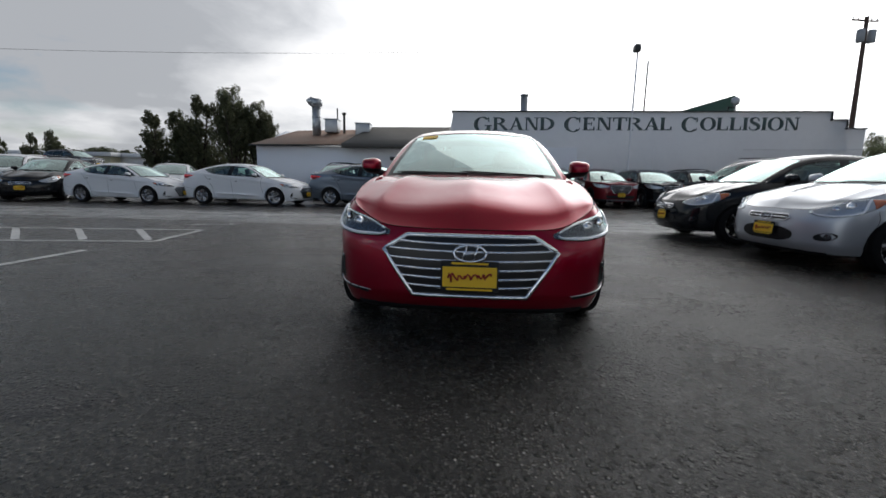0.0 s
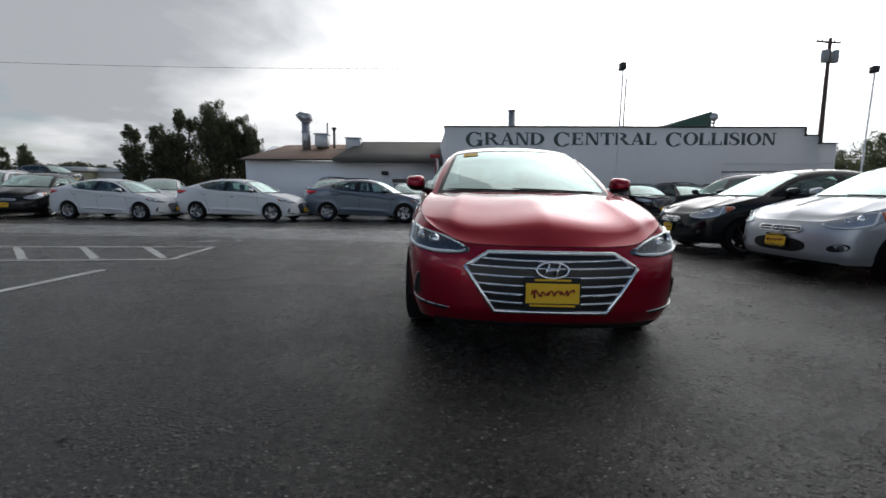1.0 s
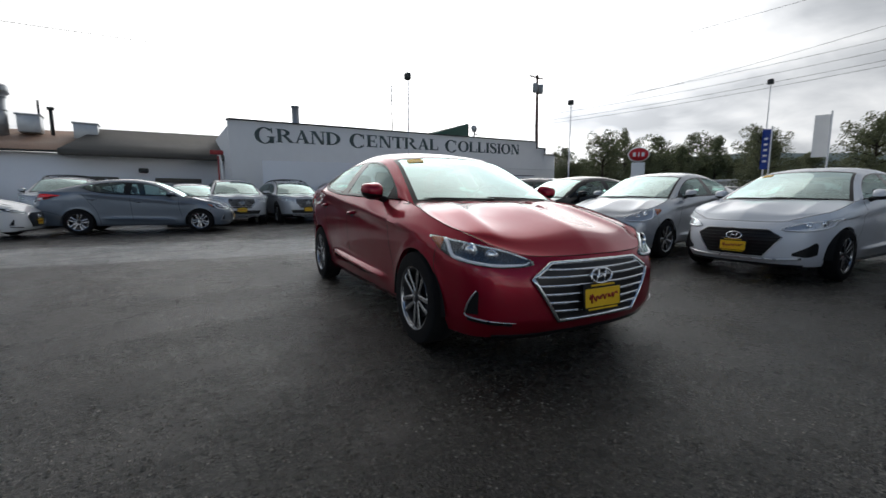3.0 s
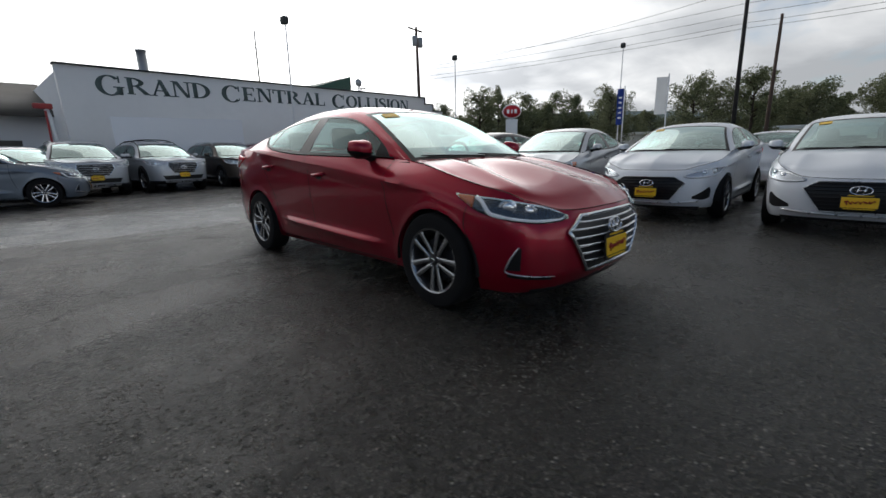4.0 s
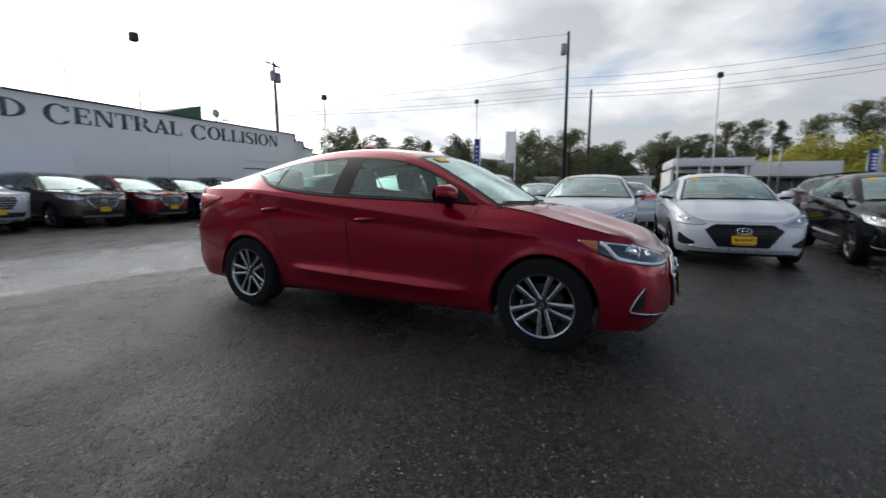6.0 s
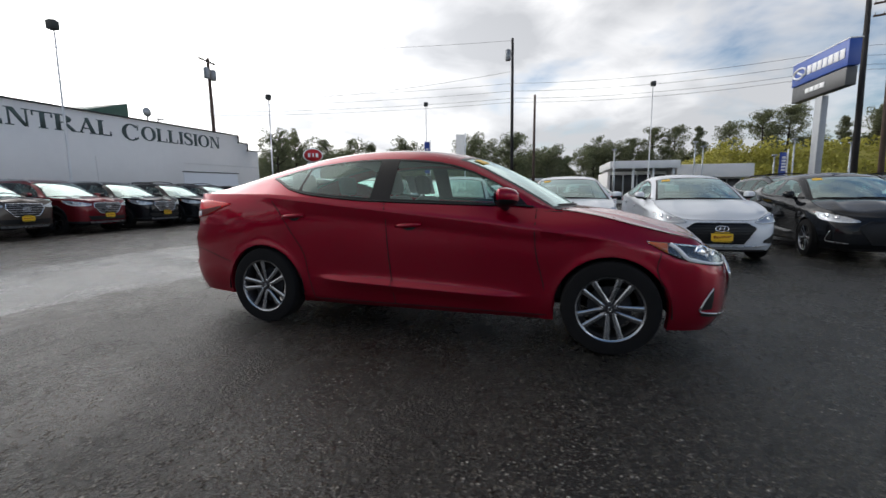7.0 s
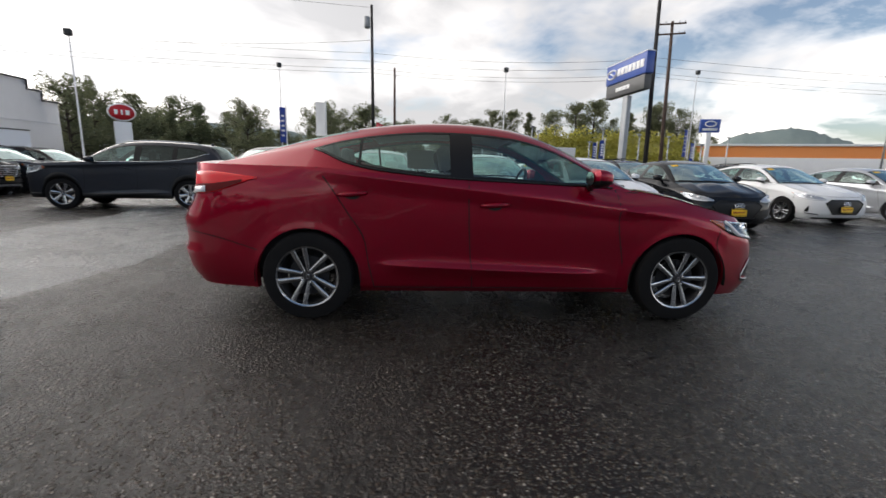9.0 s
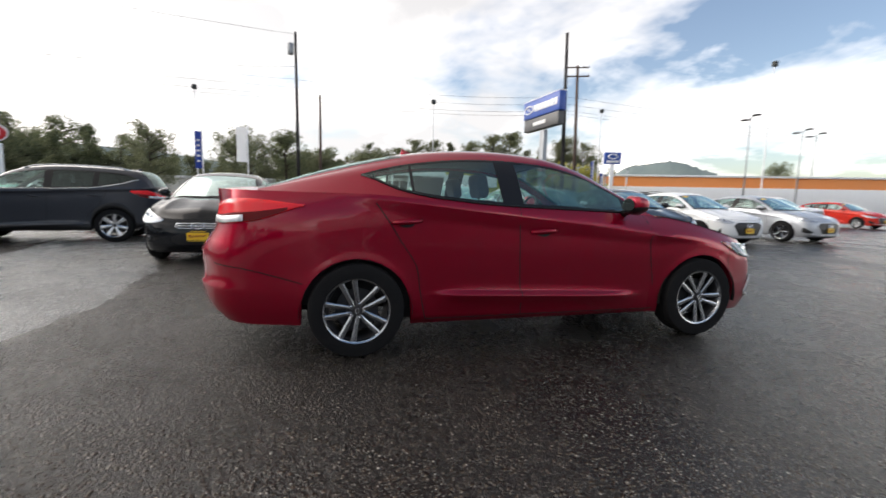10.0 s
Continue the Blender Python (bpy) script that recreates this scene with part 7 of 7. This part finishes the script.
def feather_meshes(seed, h, spread, leaf, stems, high=0.9, foot=0.10):
    """A feathery tree: several stems with steep, tapering sprays of small leaves and sky between them."""
    random.seed(seed)
    tr, cr = bmesh.new(), bmesh.new()
    for q in range(stems):
        a = 6.28 * q / stems + random.uniform(-0.4, 0.4)
        top = h * (1.0 if q == 0 else random.uniform(0.74, 0.95)) * high
        off = 0 if q == 0 else spread * random.uniform(0.22, 0.52)
        tip = Vector((math.cos(a) * off, math.sin(a) * off, top))
        base = Vector((math.cos(a) * off * 0.15, math.sin(a) * off * 0.15, -0.2))
        tube(tr, [base, base.lerp(tip, 0.45) + Vector((0.1, 0, 0)), tip], [h * 0.018, h * 0.012, h * 0.003], 7)
        for k in range(26):
            f = random.uniform(foot, 0.97)
            s = base.lerp(tip, f)
            b = random.uniform(0, 6.28)
            reach = spread * 0.62 * (1.08 - f) ** 0.6 * random.uniform(0.45, 1.1) * min(1, 0.45 + f * 1.6)
            e = s + Vector((math.cos(b) * reach, math.sin(b) * reach, reach * random.uniform(0.55, 1.3) + 0.25))
            e.z = min(e.z, h)
            tube(tr, [s, s.lerp(e, 0.5) - Vector((0, 0, 0.05)), e], [h * 0.006, h * 0.004, h * 0.0012], 4)
            for i in range(4):
                c = s.lerp(e, 0.30 + 0.23 * i)
                w = spread * random.uniform(0.07, 0.15) * (1.15 - 0.2 * i)
                clumps(cr, c, (w, w, w * 1.9), 58, leaf)
        clumps(cr, tip, (spread * 0.07, spread * 0.07, h * 0.07), 70, leaf)
    out = []
    for nm, bm, mat in (("trunk", tr, BARK), ("crown", cr, HAZY_LEAF)):
        sharpen(bm)
        me = bpy.data.meshes.new(nm)
        bm.to_mesh(me)
        bm.free()
        me.materials.append(mat)
        out.append(me)
    return out


TREES = [tree_meshes(11, 10.0, 3.6, 0.12, 1.2), tree_meshes(12, 10.0, 2.8, 0.11, 1.1, True), tree_meshes(13, 10.0, 4.2, 0.13, 1.2), tree_meshes(14, 10.0, 3.2, 0.12, 1.1),
         feather_meshes(21, 10.0, 2.6, 0.085, 3), feather_meshes(22, 10.0, 3.6, 0.085, 5), feather_meshes(23, 10.0, 3.9, 0.085, 6, 0.96, 0.34)]
random.seed(5)


def tree(k, x, y, h, wide=1.0, mat=None, label="leafy roadside tree, dark against the sky", group="trees", z=0.0):
    t = thing("tree", pose(x, y, z, 0, 0, random.uniform(0, 360)) @ Matrix.Diagonal((h / 10 * wide, h / 10 * wide, h / 10, 1)), label, "tree", group)
    for nm, me in zip(("trunk", "crown"), TREES[k]):
        ob = new(nm, me)
        ob.parent = t
        if mat and nm == "crown":
            ob.material_slots[0].link = "OBJECT"
            ob.material_slots[0].material = mat
    return t


for k, x, y, h, w in ((4, -29.3, 45, 7.7, 1.45), (5, -26.6, 45.5, 8.0, 1.1), (4, -24.4, 44.5, 9.3, 1.35), (6, -20.9, 45, 9.8, 0.9), (6, -18.7, 46, 8.5, 0.95), (3, -27.6, 47, 4.6, 1.3), (3, -24.6, 47.5, 4.2, 1.4), (0, -21.6, 48, 3.6, 1.3), (4, -41.7, 45, 5.2, 1.1), (5, -39.5, 45, 5.6, 0.9), (4, -46, 46, 4.8, 1.2)):
    tree(k, x, y, h, w, LEAF_SHADED, "dark ragged tree behind the lot")
for k in range(9):
    tree(k % 4, -44 + random.uniform(-4, 4), -45 + 6.5 * k, random.uniform(7, 10), 1.2, LEAF_SHADED, "dark tree closing the lot", "closing trees")
for k in range(17):
    tree(k % 4, -52 + 2.3 * k + random.uniform(-0.5, 0.5), 58 + random.uniform(-2, 2), random.uniform(3.0, 4.4), 1.9, LEAF_SHADED, "low dark hedge tree behind the lot", "hedge")
# tree line beyond the road, from the hall's end round to the bank
for k in range(46):
    f = k / 45
    a = radians(28 + 62 * f)
    d = random.uniform(82, 118)
    tree(random.randrange(4), d * math.sin(a), d * math.cos(a), random.uniform(7, 11.5) * (1.15 if 0.35 < f < 0.75 else 0.9), random.uniform(0.8, 1.2), HAZY_LEAF, "tree in the wooded belt beyond the road", "tree belt")
for x, y, h in ((62, 47, 11), (66, 36, 9), (68, 26, 10), (70, 15, 10.5), (72, 8, 11), (76, 22, 7), (78, 2, 8)):
    tree(random.randrange(4), x, y, h, 1.0, HAZY_LEAF, "broad tree on the far side of the road")
for k in range(16):
    tree(random.randrange(4), 84 + random.uniform(-4, 8), 14 - 2.4 * k + random.uniform(-1, 1), random.uniform(7.5, 11.0), random.uniform(1.1, 1.5), HAZY_LEAF, "tree in the wooded belt beyond the road", "tree belt")
for x, y, h in ((87, -8, 5.2), (87, -14, 5.0), (88, -18, 7), (88, -22, 7), (87, -26, 7), (87, -31, 7), (88, -37, 9), (88, -41, 10), (88, -45, 6), (88, -50, 8), (88, -55, 9.5), (90, -58, 10), (90, -63, 9), (92, -68, 6), (94, -76, 4)):
    tree(random.randrange(4), x, y, h, 1.15, HAZY_LEAF, "broad tree on top of the bank", z=6.8)
for x, y, h in ((78, -118, 12), (90, -140, 9), (86, -128, 8)):
    tree(0, x, y, h, 0.9, HAZY_LEAF, "small tree by the orange store")


def scrub():
    bm = bmesh.new()
    random.seed(9)
    for _ in range(520):
        y = random.uniform(-54, -12)
        f = random.random()
        k = random.uniform(0.6, 1.5)
        low = 1.0 if y < -26 else max(0.2, 1 - (y + 26) / 14)
        clumps(bm, (66.5 + 9 * f, y, 8.0 * f * low + 0.5), (1.3 * k, 1.7 * k, 1.25 * k), int(55 * k), 0.26)
    tagged(part("scrub", bm, SCRUB), "yellow-green weeds and bushes on the bank", "bushes", kind="stuff")


scrub()


def hill(name, cx, cy, rx, h, mat, label, seed):
    random.seed(seed)
    bm = bmesh.new()
    rows = []
    a0 = math.atan2(cx, cy)
    ux, uy = math.cos(a0), -math.sin(a0)
    for i in range(61):
        u = -1 + 2 * i / 60
        top = h * max(0.0, (1 - abs(u) ** 2.0)) * (1 + 0.10 * noise.noise((u * 4, seed, 0))) + 2.5 * noise.noise((u * 22, seed, 3))
        rows.append([(cx + ux * rx * u + dx * math.sin(a0), cy + uy * rx * u + dx * math.cos(a0), max(-1, z * top)) for dx, z in ((-60, -0.1), (-40, 0.35), (-18, 0.75), (0, 1.0), (60, 0.9))])
    grid(bm, rows)
    tagged(part(name, bm, mat), label, "hill", kind="structure")


# far hills, their haze held in the colour
hill("wooded_hill", 503, -517, 130, 66, HAZY_HILL, "low wooded hill far behind the store", 3)
hill("far_ridge", 560, 240, 420, 52, HAZY_HILL, "low wooded ridge on the horizon", 7)
hill("west_ridge", -420, 700, 420, 26, HAZY_HILL, "low wooded ridge on the horizon", 8)
